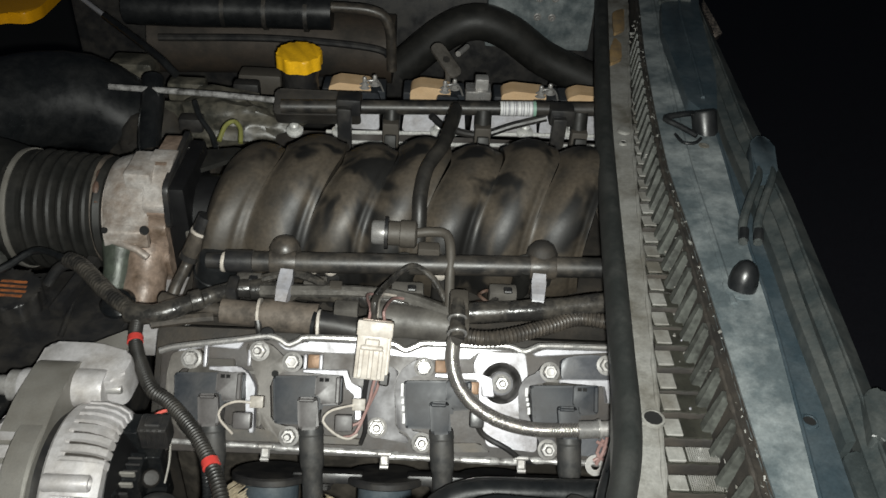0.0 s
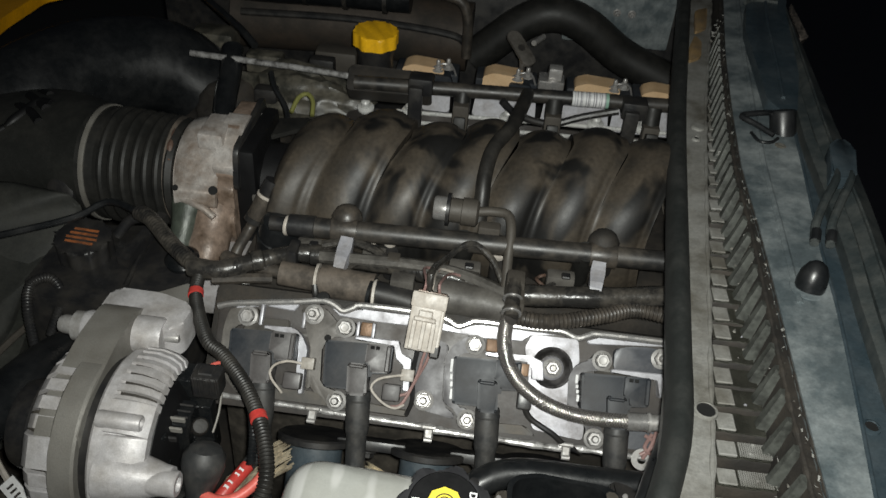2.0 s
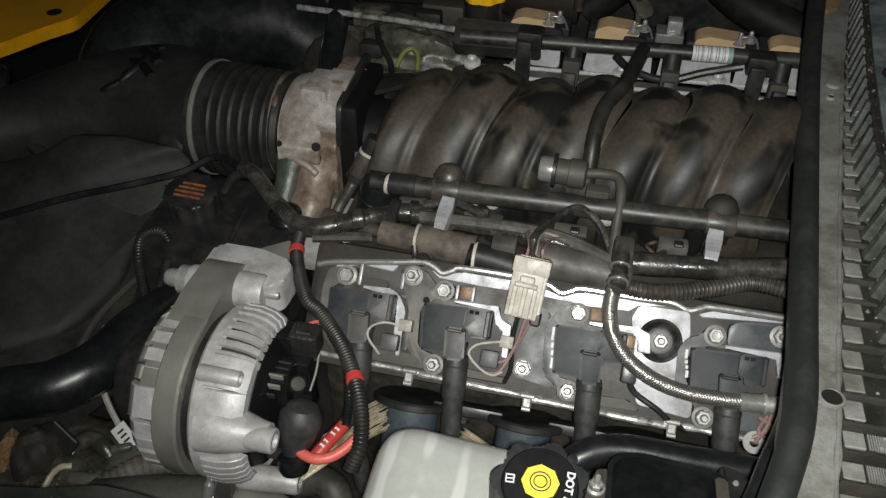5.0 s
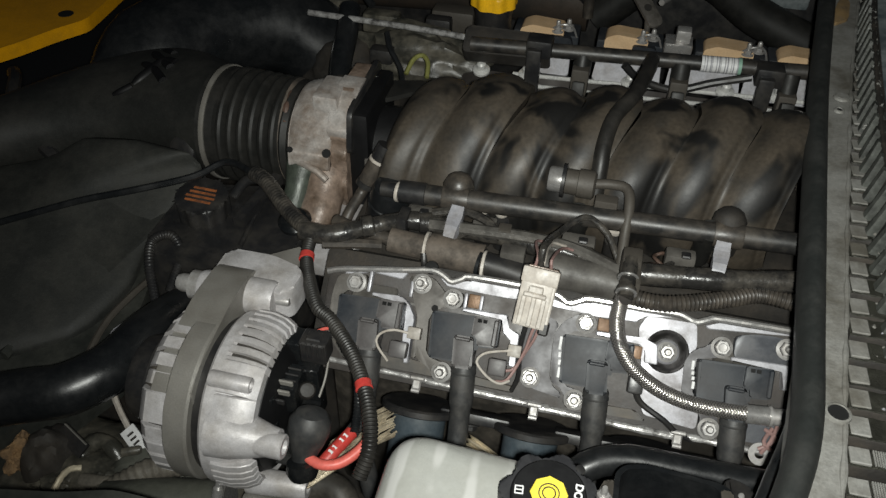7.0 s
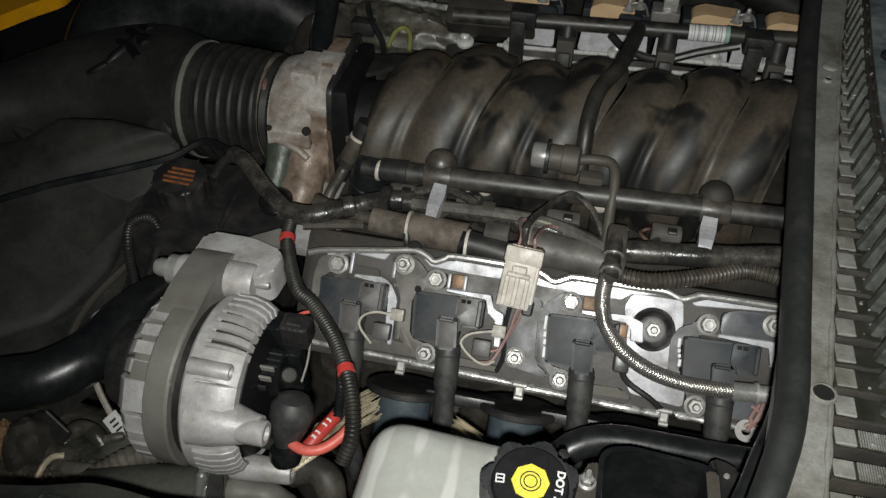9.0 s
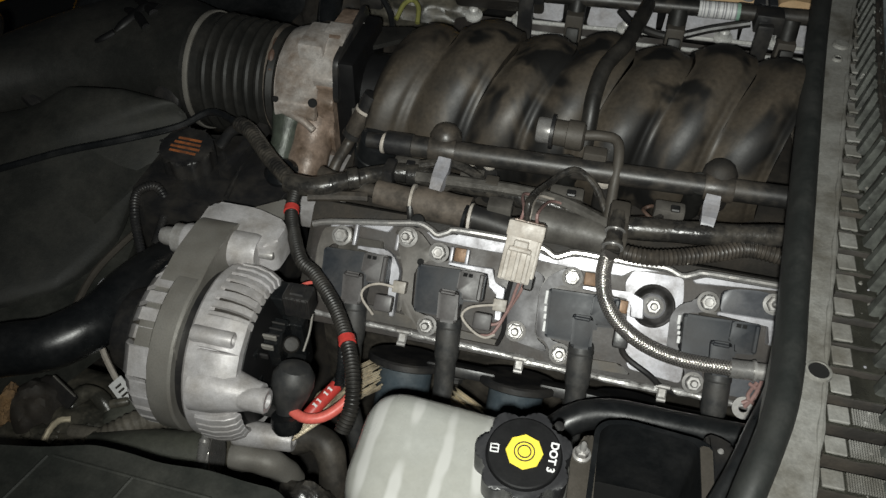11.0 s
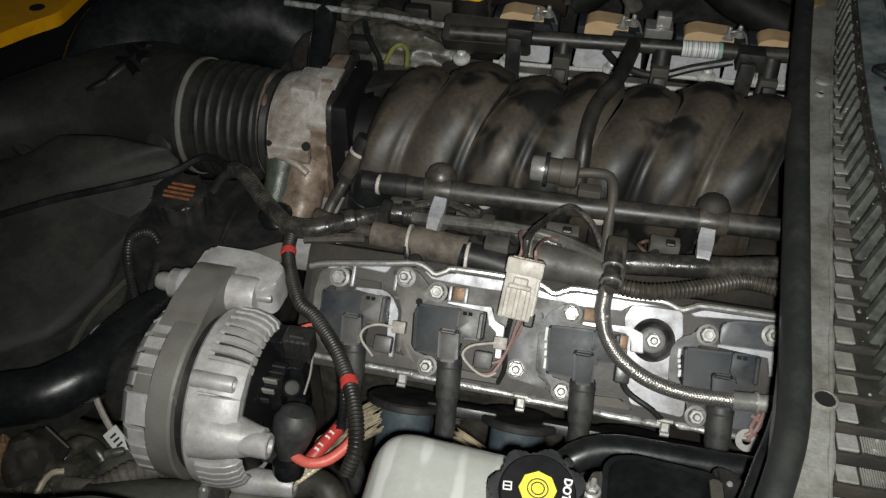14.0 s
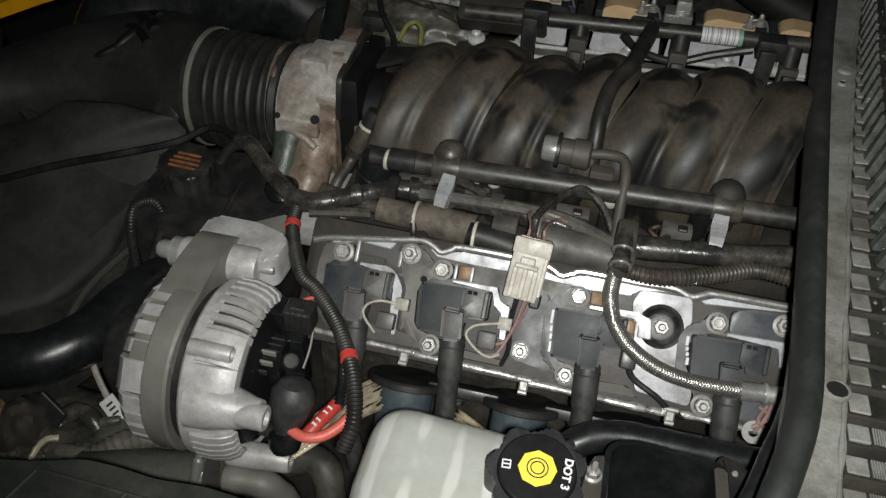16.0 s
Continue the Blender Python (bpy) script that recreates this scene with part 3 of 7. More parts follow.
for poly in ([(0.222, 0.240), (0.240, 0.258), (0.248, 0.306), (0.243, 0.330), (0.229, 0.286)], [(0.244, 0.340), (0.262, 0.359), (0.276, 0.440), (0.256, 0.423), (0.249, 0.38)]):
    part("rust_patch", prism(B(), rounded(poly, 0.007), 0.836, 0.8405, UP, 0.0015), M_RUST, cowl, "rusty tan patch on the flange")
bump_stop = thing("rubber_stop", (0.241, -0.222, 0.865), "black rubber stop on the cowl panel", "rubber stop")
part("stop", lathe(B(), [(0.0108, 0.0), (0.0112, 0.006), (0.0100, 0.014), (0.0068, 0.020), (0.003, 0.0225), (0, 0.023)], frame_from((0.239, -0.232, 0.868), (1, 0, 0), (0.1, 0.28, 1)), 24), M_RUBBER, bump_stop)
part("washer", lathe(B(), [(0.010, 0.0), (0.0142, 0.001), (0.014, 0.002), (0.010, 0.003)], frame_from((0.239, -0.232, 0.867), (1, 0, 0), (0, 0, 1)), 24), M_PANEL, bump_stop)
hook = thing("latch_hook", (0.262, 0.02, 0.868), "black wire hook with a round stop on the cowl", "hook")
hm = frame_from((0.279, 0.018, 0.862), (1, 0, 0), (-0.22, 0.42, 1))
part("stop", lathe(B(), [(0.0125, 0.0), (0.0125, 0.026), (0.0115, 0.028), (0.010, 0.0275), (0.009, 0.0265), (0, 0.0265)], hm, 28), M_RUBBER, hook)
# The top face is a lighter grey than the stop's black sides.
part("stop_face", lathe(B(), [(0.0095, 0.0266), (0.008, 0.0275), (0, 0.0275)], hm, 24), M_PANELM, hook, "lighter grey top face")
part("wire", tube(B(), [(0.266, 0.036, 0.880), (0.250, 0.029, 0.881), (0.234, 0.021, 0.880), (0.246, 0.008, 0.879), (0.260, -0.006, 0.877)], 0.0030, 8, 0.003), M_RUBBER, hook)
part("wire", tube(B(), [(0.242, 0.004, 0.872), (0.247, -0.010, 0.871), (0.258, -0.012, 0.872), (0.266, -0.004, 0.873)], 0.0016, 8, 0.003), M_RUBBER, hook)
bm = B()
v = [bm.verts.new(p) for p in ((0.27, -0.75, 0.84), (0.36, 0.75, 0.84), (1.1, 0.75, 1.16), (1.0, -0.75, 1.16))]
w = [bm.verts.new(x.co - Vector((0, 0, 0.006))) for x in v]
bm.faces.new(v), bm.faces.new(w[::-1])
for i in range(4):
    bm.faces.new((v[i], w[i], w[(i + 1) % 4], v[(i + 1) % 4]))
solo("windscreen", bm, M_GLASS, "unlit black windscreen behind the cowl", "windscreen", kind="structure")
# firewall below the flange, far inner fender, front of the bay
bm = prism(B(), rounded([(0.362, 0.300), (0.452, 0.366), (0.596, 0.490), (0.70, 0.60), (0.46, 0.60), (0.380, 0.420)], 0.012), 0.845, 0.860, UP, 0.004)
solo("cowl_end_trim", bm, M_SPECK, "speckled dark trim beyond the cowl's far end", "trim", kind="structure")
bm = B()
prism(bm, [(0.20, -0.7), (0.33, 0.75), (0.37, 0.75), (0.24, -0.7)], 0.36, 0.82)
solo("firewall", bm, M_DEEP, "black firewall under the cowl flange", "firewall", kind="structure")
bm = B()
box(bm, (-0.02, 0.60, 0.60), (1.14, 0.03, 0.46), bevel=0.004)
box(bm, (-0.02, 0.575, 0.835), (1.14, 0.08, 0.02), bevel=0.004)
solo("inner_fender", bm, M_BLACK, "black inner fender panel on the far side", "fender panel", kind="structure")
bm = B()
box(bm, (-0.1, -0.66, 0.55), (1.5, 0.03, 0.38), bevel=0.004)
solo("near_fender", bm, M_DEEP, "black inner fender below the lens", "fender panel", kind="structure")

# rubber weatherstrip on the cowl flange, a bulb on a flat foot
SEAL = [(0.085, -0.53, 0.79), (0.107, -0.445, 0.838), (0.1195, -0.407, 0.844), (0.1275, -0.38, 0.845), (0.134, -0.345, 0.845), (0.1405, -0.29, 0.845), (0.1565, -0.158, 0.845), (0.177, 0.008, 0.845), (0.193, 0.124, 0.845), (0.217, 0.28, 0.845), (0.251, 0.5, 0.845), (0.284, 0.72, 0.845)]
seal = thing("weatherstrip", (0.15, -0.2, 0.836), "black foam rubber hood seal along the cowl", "weatherstrip")
bm = tube(B(), SEAL, 0.0092, 16, 0.012)
for v in bm.verts:
    v.co.z = 0.845 + (v.co.z - 0.845) * 1.5
part("bulb", bm, M_SEAL, seal)
for dx, r in ((-0.0062, 0.0022), (0.0082, 0.0020)):
    part("foot_lip", tube(B(), [(x + dx, y, z - 0.0075) for x, y, z in SEAL], r, 8, 0.012), M_RUBBER, seal)
solo("cowl_cable", tube(B(), [(0.150, -0.30, 0.775), (0.133, -0.346, 0.80), (0.122, -0.374, 0.805), (0.112, -0.401, 0.805), (0.094, -0.44, 0.795), (0.07, -0.50, 0.78)], 0.0055, 12, 0.008), M_RUBBER, "black cable beside the hood seal", "cable")

# ---- engine: block, heads, covers ----
engine = thing("engine_block", (0, 0, 0.38), "oily dark engine block with two cylinder banks", "engine")
part("block", box(B(), (-0.02, 0, 0.52), (0.46, 0.36, 0.28), bevel=0.02), M_ENGINE, engine)
bm = B()
box(bm, (-0.03, -0.02, -0.07), (0.42, 0.10, 0.09), VC, 0.008)
part("cylinder_head", bm, M_DEEP, engine)
bm = B()
box(bm, (0.0, 0.03, -0.09), (0.42, 0.10, 0.08), VF, 0.008)
part("cylinder_head", bm, M_ENGINE, engine)
part("valley", box(B(), (-0.02, 0, 0.70), (0.44, 0.26, 0.06), bevel=0.01), M_DEEP, engine)


def cover_outline(x0, x1, top, low, dips):
    pts = [(x0, low), (x0, top - 0.028), (x0 + 0.02, top - 0.008), (x0 + 0.04, top)]
    for d in dips:
        pts += [(d - 0.026, top + 0.001), (d - 0.012, top - 0.006), (d + 0.008, top - 0.006), (d + 0.022, top + 0.002)]
    return pts + [(x1, top + 0.004), (x1, low)]


near_cover = thing("valve_cover", (0, -0.23, 0.70), "bright dusty aluminium valve cover with bolts and a polished lip", "valve cover")
LIP = [(-0.2285, 0.006), (-0.2127, 0.0105), (-0.160, 0.0185), (-0.1368, 0.0222), (-0.1256, 0.0192), (-0.1185, 0.0153), (-0.110, 0.0190), (-0.1031, 0.0222), (-0.0618, 0.0226), (-0.0308, 0.0205), (-0.0177, 0.0149), (-0.008, 0.0185), (0.0011, 0.0213), (0.0448, 0.0208), (0.0717, 0.0216), (0.0858, 0.0174), (0.0960, 0.0210), (0.1059, 0.0232), (0.1657, 0.0238), (0.222, 0.0245)]
part("body", prism(B(), [(-0.226, -0.078)] + LIP + [(0.222, -0.078)], -0.05, -0.007, VC, 0.003), M_COVERD, near_cover, "grimy cover face")
part("lip", tube(B(), local(VC, [(x, y, -0.004) for x, y in LIP]), 0.0030, 10, 0.003), M_CHROME, near_cover, "polished rolled lip")
for poly in (
    [(-0.2125, 0.0085), (-0.2125, 0.0045), (-0.192, 0.0105), (-0.192, 0.0130)],
    [(-0.190, 0.0150), (-0.190, 0.0118), (-0.161, 0.0100), (-0.1565, 0.0170)],
    [(-0.129, 0.0175), (-0.1215, 0.0106), (-0.090, 0.0102), (-0.0575, 0.0095), (-0.0575, 0.0195), (-0.1025, 0.0190), (-0.1185, 0.0125)],
    [(-0.031, 0.0170), (-0.033, 0.0095), (0.008, 0.0080), (0.040, 0.0088), (0.0455, 0.0160), (0.070, 0.0180), (0.0, 0.0182), (-0.0177, 0.0112)],
    [(0.094, 0.0165), (0.0965, 0.0135), (0.16, 0.0195), (0.205, 0.0205), (0.205, 0.0215), (0.105, 0.0200)],
):
    part("upper_band", prism(B(), rounded(poly, 0.002, 2), -0.008, -0.0035, VC, 0.0008, 1), M_BAND, near_cover, "bright upper band")
for poly in (
    [(-0.1836, -0.0051), (-0.1581, -0.0045), (-0.151, -0.0084), (-0.1434, -0.0204), (-0.1433, -0.0369), (-0.1421, -0.0593), (-0.1460, -0.060), (-0.150, -0.04), (-0.151, -0.02), (-0.157, -0.0100), (-0.1836, -0.0085)],
    [(-0.104, -0.0050), (-0.0655, -0.0040), (-0.0630, -0.0157), (-0.053, -0.018), (-0.052, -0.046), (-0.0578, -0.046), (-0.0585, -0.024), (-0.0670, -0.020), (-0.0685, -0.0080), (-0.104, -0.0080)],
    [(0.0087, -0.0040), (0.0465, -0.0028), (0.0585, -0.006), (0.0610, -0.0225), (0.0500, -0.0225), (0.0495, -0.0115), (0.046, -0.0075), (0.0087, -0.0075)],
    [(0.1165, -0.0050), (0.1605, -0.0040), (0.1630, -0.0240), (0.1585, -0.0245), (0.1570, -0.0090), (0.1165, -0.0085)],
):
    part("folded_edge", prism(B(), rounded(poly, 0.0016, 2), -0.006, 0.0045, VC, 0.0008, 1), M_BAND, near_cover, "bright folded edge")
for x, y0, y1 in ((-0.1872, -0.006, 0.0126), (-0.1500, -0.004, 0.0100), (-0.1025, -0.005, 0.0080), (-0.0890, -0.005, 0.0080)):
    part("fold", box(B(), (x, (y0 + y1) / 2, 0.0005), (0.0030, y1 - y0, 0.008), VC, 0.0012, 2), M_BAND, near_cover, "bright upright fold")


def plate_with_hole(poly, hole, z0, z1, m):
    """A plate with the outline poly and a hole through it."""
    bm = B()
    rims = []
    for pts in (poly, hole):
        top = [bm.verts.new(m @ Vector((x, y, z1))) for x, y in pts]
        low = [bm.verts.new(m @ Vector((x, y, z0))) for x, y in pts]
        n = len(pts)
        rims += [bm.edges.new((top[k], top[(k + 1) % n])) for k in range(n)]
        for k in range(n):
            bm.faces.new((low[k], low[(k + 1) % n], top[(k + 1) % n], top[k]))
    bmesh.ops.triangle_fill(bm, use_beauty=True, edges=rims, normal=m.to_3x3() @ Vector((0, 0, 1)))
    return bm


NUT = (0.0675, -0.0108)
boss = rounded([(0.0420, 0.0043), (0.0469, 0.0155), (0.0871, 0.0162), (0.0900, -0.0043), (0.0835, -0.0095), (0.0830, -0.0156), (0.0850, -0.0420), (0.0990, -0.0540), (0.0985, -0.0680), (0.0560, -0.0640), (0.0500, -0.045), (0.0480, -0.020)], 0.004, 4)
part("raised_boss", plate_with_hole(boss, circle(NUT[0] - 0.0006, NUT[1] + 0.0004, 0.0163, 40), -0.008, 0.0005, VC), M_COVER, near_cover, "bright raised boss", angle=60)
m = on(VC, NUT[0] - 0.0006, NUT[1] + 0.0004, 0.0)
# Its dark ring is part soot, part shadow put into the colour.
part("recess", lathe(B(), [(0.0178, 0.0007), (0.0168, 0.0013), (0.0158, 0.0008), (0.0140, -0.0045), (0.0112, -0.0066), (0.0102, -0.0068)], m, 40), M_RECESS, near_cover, "round recess darkened by soot and painted shade")
m = on(VC, NUT[0], NUT[1], 0.0)
part("recess_floor", lathe(B(), [(0.0106, -0.0072), (0.0100, -0.0050), (0.0088, -0.0042), (0, -0.0042)], m, 32), M_COVER, near_cover)
part("nut", bolt_mesh(B(), on(m, 0, 0, -0.0042), 0.0062, 0.004), M_BOLT, near_cover)
for k, poly in enumerate(([(-0.218, -0.049), (-0.12, -0.058), (-0.05, -0.062), (-0.05, -0.068), (-0.2, -0.067)], [(-0.010, -0.064), (0.050, -0.062), (0.060, -0.0695), (-0.006, -0.0715)], [(0.120, -0.050), (0.200, -0.046), (0.20, -0.070), (0.128, -0.070)])):
    part("ledge", prism(B(), rounded(poly, 0.003, 3), -0.0075, -0.004, VC, 0.001, 1), M_ENGINE if k < 2 else M_SLATE, near_cover)
for x0, x1, y, r in ((-0.218, -0.125, -0.0705, 0.0022), (-0.125, -0.020, -0.0730, 0.0026), (-0.030, 0.090, -0.0765, 0.0032), (0.080, 0.215, -0.0760, 0.0030)):
    part("lower_lip", tube(B(), local(VC, [(x0, y + 0.001, -0.007), ((x0 + x1) / 2, y, -0.006), (x1, y - 0.001, -0.007)]), r, 10, 0.004, lambda s: 1 + 0.10 * math.sin(s * 160) + 0.08 * math.sin(s * 371)), M_WORN, near_cover, "worn silver lower lip")
for x, y in ((-0.132, -0.0705), (-0.031, -0.0735), (0.086, -0.0730)):
    bm = B()
    box(bm, (x, y, 0.000), (0.013, 0.0036, 0.003), VC, 0.001, 1)
    box(bm, (x, y - 0.006, -0.001), (0.0075, 0.010, 0.003), VC, 0.0012, 1)
    tube(bm, local(VC, [(x - 0.0035, y - 0.0105, 0.0), (x + 0.0035, y - 0.0105, 0.0)]), 0.0022, 10, 0.002)
    part("clip", bm, M_BOLT, near_cover, "bright spring clip")
far_cover = thing("valve_cover", (0, 0.25, 0.70), "silver valve cover behind the intake manifold", "valve cover")
far_outline = [(x, -y) for x, y in cover_outline(-0.222, 0.19, 0.002, -0.09, (-0.1, 0.0, 0.1))][::-1]
part("body", prism(B(), far_outline, -0.05, -0.004, VF, 0.004), M_COVERD, far_cover)
FP = frame_from((0, 0.196, 0.762), (1, 0, 0), (0, -0.75, 0.65))     # upper face of the far cover
for x0, x1 in ((-0.10, -0.064), (-0.036, 0.044), (0.050, 0.135), (0.137, 0.228)):
    part("bright_plate", prism(B(), rounded([(x0, -0.006), (x1, -0.006), (x1 - 0.002, 0.030), (x0 + 0.004, 0.030)], 0.004), -0.004, 0.0, FP, 0.001, 1), M_FAR, far_cover, "bright silver face")
part("skirt", prism(B(), far_outline, -0.09, -0.05, VF, 0.004), M_GRIME, far_cover)
part("lip", tube(B(), [(-0.13, 0.187, 0.754), (-0.04, 0.187, 0.757), (0.08, 0.187, 0.762), (0.215, 0.187, 0.766)], 0.0026, 10, 0.03), M_ZINC, far_cover, "polished lip")
part("lower_lip", tube(B(), [(-0.13, 0.186, 0.741), (0.01, 0.186, 0.744), (0.215, 0.186, 0.752)], 0.0026, 10, 0.03), M_ZINC, far_cover)

# ---- coil bracket plates, coils, boots ----
bracket = thing("coil_bracket", (0, -0.23, 0.71), "grimy grey steel coil bracket bolted on the valve cover", "bracket")
for k, (poly, low) in enumerate((
    ([(-0.2190, -0.012), (-0.2160, 0.0055), (-0.192, 0.0095), (-0.1885, -0.0045), (-0.210, -0.0085), (-0.213, -0.045), (-0.218, -0.048)], 0.0),
    ([(-0.1520, 0.0050), (-0.1545, 0.0130), (-0.1480, 0.0170), (-0.1340, 0.0165), (-0.1245, 0.0080), (-0.1195, 0.0030), (-0.1300, -0.0060), (-0.1350, -0.0160), (-0.1355, -0.0520), (-0.1410, -0.0560), (-0.1410, -0.0200)], -0.002),
    ([(-0.1050, 0.0075), (-0.1195, 0.0080), (-0.1310, -0.0020), (-0.1372, -0.0147), (-0.1385, -0.044), (-0.1370, -0.054), (-0.1246, -0.0595), (-0.1195, -0.0680), (-0.1055, -0.0680), (-0.1045, -0.0560), (-0.1180, -0.0525), (-0.1285, -0.0500), (-0.1316, -0.0161), (-0.1257, -0.0088), (-0.1050, -0.0050)], 0.0),
    ([(-0.0530, -0.0005), (-0.0300, 0.0010), (-0.0215, -0.0040), (-0.0255, -0.0140), (-0.0228, -0.0530), (-0.0115, -0.0600), (-0.0115, -0.0640), (-0.0350, -0.0605), (-0.0470, -0.0560), (-0.0500, -0.0300)], -0.0015),
    ([(0.0075, 0.0075), (-0.0065, 0.0080), (-0.0192, -0.0015), (-0.0250, -0.0139), (-0.0220, -0.0515), (-0.0092, -0.0570), (-0.0065, -0.0690), (0.0065, -0.0690), (0.0065, -0.0560), (-0.0120, -0.0525), (-0.0165, -0.0140), (-0.0125, -0.0080), (0.0080, -0.0050)], 0.0),
    ([(0.1160, 0.0080), (0.1030, 0.0078), (0.0980, -0.0005), (0.0872, -0.0045), (0.0815, -0.0156), (0.0830, -0.0420), (0.1000, -0.0535), (0.1010, -0.0715), (0.1145, -0.0715), (0.1145, -0.0550), (0.0915, -0.0425), (0.0900, -0.0162), (0.0940, -0.0110), (0.1160, -0.0052)], 0.0),
    ([(0.1185, 0.0120), (0.1300, 0.0155), (0.1470, 0.0170), (0.1640, 0.0150), (0.1655, 0.0020), (0.1600, -0.0045), (0.1185, -0.0058)], -0.001),
)):
    part("plate", prism(B(), rounded(poly, 0.0042, 4), -0.007, 0.0025 + low, VC, 0.0009, 2), (M_BRACKET, M_BRACKET, M_BRACKET, M_BRACKG, M_BRACKG, M_BRACKG, M_SLATE)[k], bracket)
part("small_hole", lathe(B(), [(0.003, 0), (0.003, 0.0006), (0, 0.0006)], on(VC, -0.1275, -0.0095, 0.0023), 14), M_VOID, bracket)
for x, y, st in ((-0.199, 0.0006, 0), (-0.142, 0.0092, 0.006), (-0.1133, 0.001, 0), (-0.0005, 0.0006, 0), (0.1083, 0.0008, 0), (0.1577, 0.0083, 0.004),
                 (-0.1124, -0.0613, 0.006), (-0.0385, -0.0515, 0.006), (0.0, -0.0628, 0.004), (0.1077, -0.0648, 0.003)):
    part("bolt", bolt_mesh(B(), on(VC, x, y, 0.0025), 0.0064, st), M_BOLT, bracket)
for x0, x1, y0, y1, z in ((-0.1005, -0.0905, -0.0038, 0.0080, -0.002), (0.0090, 0.0190, -0.0035, 0.0072, 0.000), (0.0365, 0.0470, -0.0205, -0.0100, 0.006)):
    part("spacer", box(B(), ((x0 + x1) / 2, (y0 + y1) / 2, z), (x1 - x0, y1 - y0, 0.006), VC, 0.001), M_COPPER, bracket, "rust-brown spacer")


def ignition_coil(x, plate):
    c = thing("ignition_coil", VC @ Vector((x, -0.03, 0)), "black plastic ignition coil on the valve cover", "ignition coil", "coils on the near cover")
    part("body", prism(B(), rounded([(x - 0.0285, -0.0112), (x + 0.029, -0.0090), (x + 0.0295, -0.0330), (x + 0.012, -0.0350), (x + 0.011, -0.0500), (x - 0.0255, -0.0505)], 0.0025), -0.004, 0.015, VC, 0.0022), M_COIL, c)
    part("terminal_plate", prism(B(), rounded([(x + 0.0075, -0.0098), (x + 0.0285, -0.0090), (x + 0.0285, -0.0325), (x + 0.0130, -0.0335), (x + 0.0120, -0.0262), (x + 0.0072, -0.0262)], 0.0016), 0.013, 0.0180, VC, 0.0012), plate, c)
    part("end_cheek", box(B(), (x + 0.0265, -0.021, 0.0185), (0.0040, 0.0220, 0.0030), VC, 0.0010, 1), plate, c)
    bm = B()
    for dx in (0.0125, 0.0170):
        box(bm, (x + dx, -0.0128, 0.0182), (0.0034, 0.0030, 0.001), VC)
    part("contact", bm, M_VOID, c)
    part("tower", prism(B(), rounded([(x - 0.0065, -0.0275), (x + 0.0100, -0.0270), (x + 0.0130, -0.0535), (x - 0.0040, -0.0545)], 0.003), 0.002, 0.0215, VC, 0.003), plate, c)
    part("tower_rib", box(B(), (x + 0.0015, -0.0300, 0.0212), (0.0130, 0.0030, 0.0030), VC, 0.001, 1), plate, c)
    return c


for x0, x1, plate in ((-0.1805, -0.0985, M_COILD), (0.0112, 0.1190, M_COIL)):
    coil = ignition_coil(x0, plate)
    copy_thing(coil, Matrix.Translation(VC @ Vector((x1, -0.03, 0))))
for x, y1 in ((-0.0184, -0.0475), (0.0886, -0.0360)):
    for k in range(4):
        a, b = (0.0, 0.38, 0.56, 0.74)[k], (0.33, 0.51, 0.69, 1.0)[k]
        y0 = -0.0135
        part("label_bar", box(B(), (x + 0.0008 * k, y0 + (y1 - y0) * (a + b) / 2, 0.0025), (0.0024, abs(y1 - y0) * (b - a), 0.0016), VC, 0.0003, 1), M_WHITE, bracket)


def plug_boot(x):
    b = thing("spark_plug_boot", VC @ Vector((x, -0.07, 0)), "dusty grey rubber spark plug boot", "spark plug boot", "plug boots")
    p0, p1 = VC @ Vector((x, -0.052, 0.010)), VC @ Vector((x + 0.003, -0.098, 0.002))
    m = frame_from(p0, (1, 0, 0), p1 - p0)
    part("boot", lathe(B(), [(0.0, -0.002), (0.0095, -0.002), (0.0103, 0.0), (0.0103, 0.030), (0.0096, 0.034), (0.0088, 0.036), (0.0084, 0.062), (0, 0.062)], m, 22), M_BOOT, b)
    part("collar", lathe(B(), [(0.0101, 0.003), (0.0107, 0.004), (0.0107, 0.006), (0.0101, 0.007)], m, 22), M_BOOT, b)
    bm = B()
    tube(bm, [m @ Vector((0, 0, 0.055)), m @ Vector((0, 0.0, 0.085)), m @ Vector((0.01, -0.01, 0.13))], 0.0085, 12, 0.008)
    part("wire", bm, M_BOOT, b)
    return b


boot = plug_boot(-0.0935)
for x in (-0.1755, 0.0162, 0.1245):
    copy_thing(boot, Matrix.Translation(VC @ Vector((x, -0.07, 0))))

# ---- intake manifold ----
HUMPS = (-0.176, -0.116, -0.059, -0.007, 0.046, 0.100, 0.154)


RISE = (0.985, 1.07, 0.961, 1.034, 0.938, 1.006, 0.914)


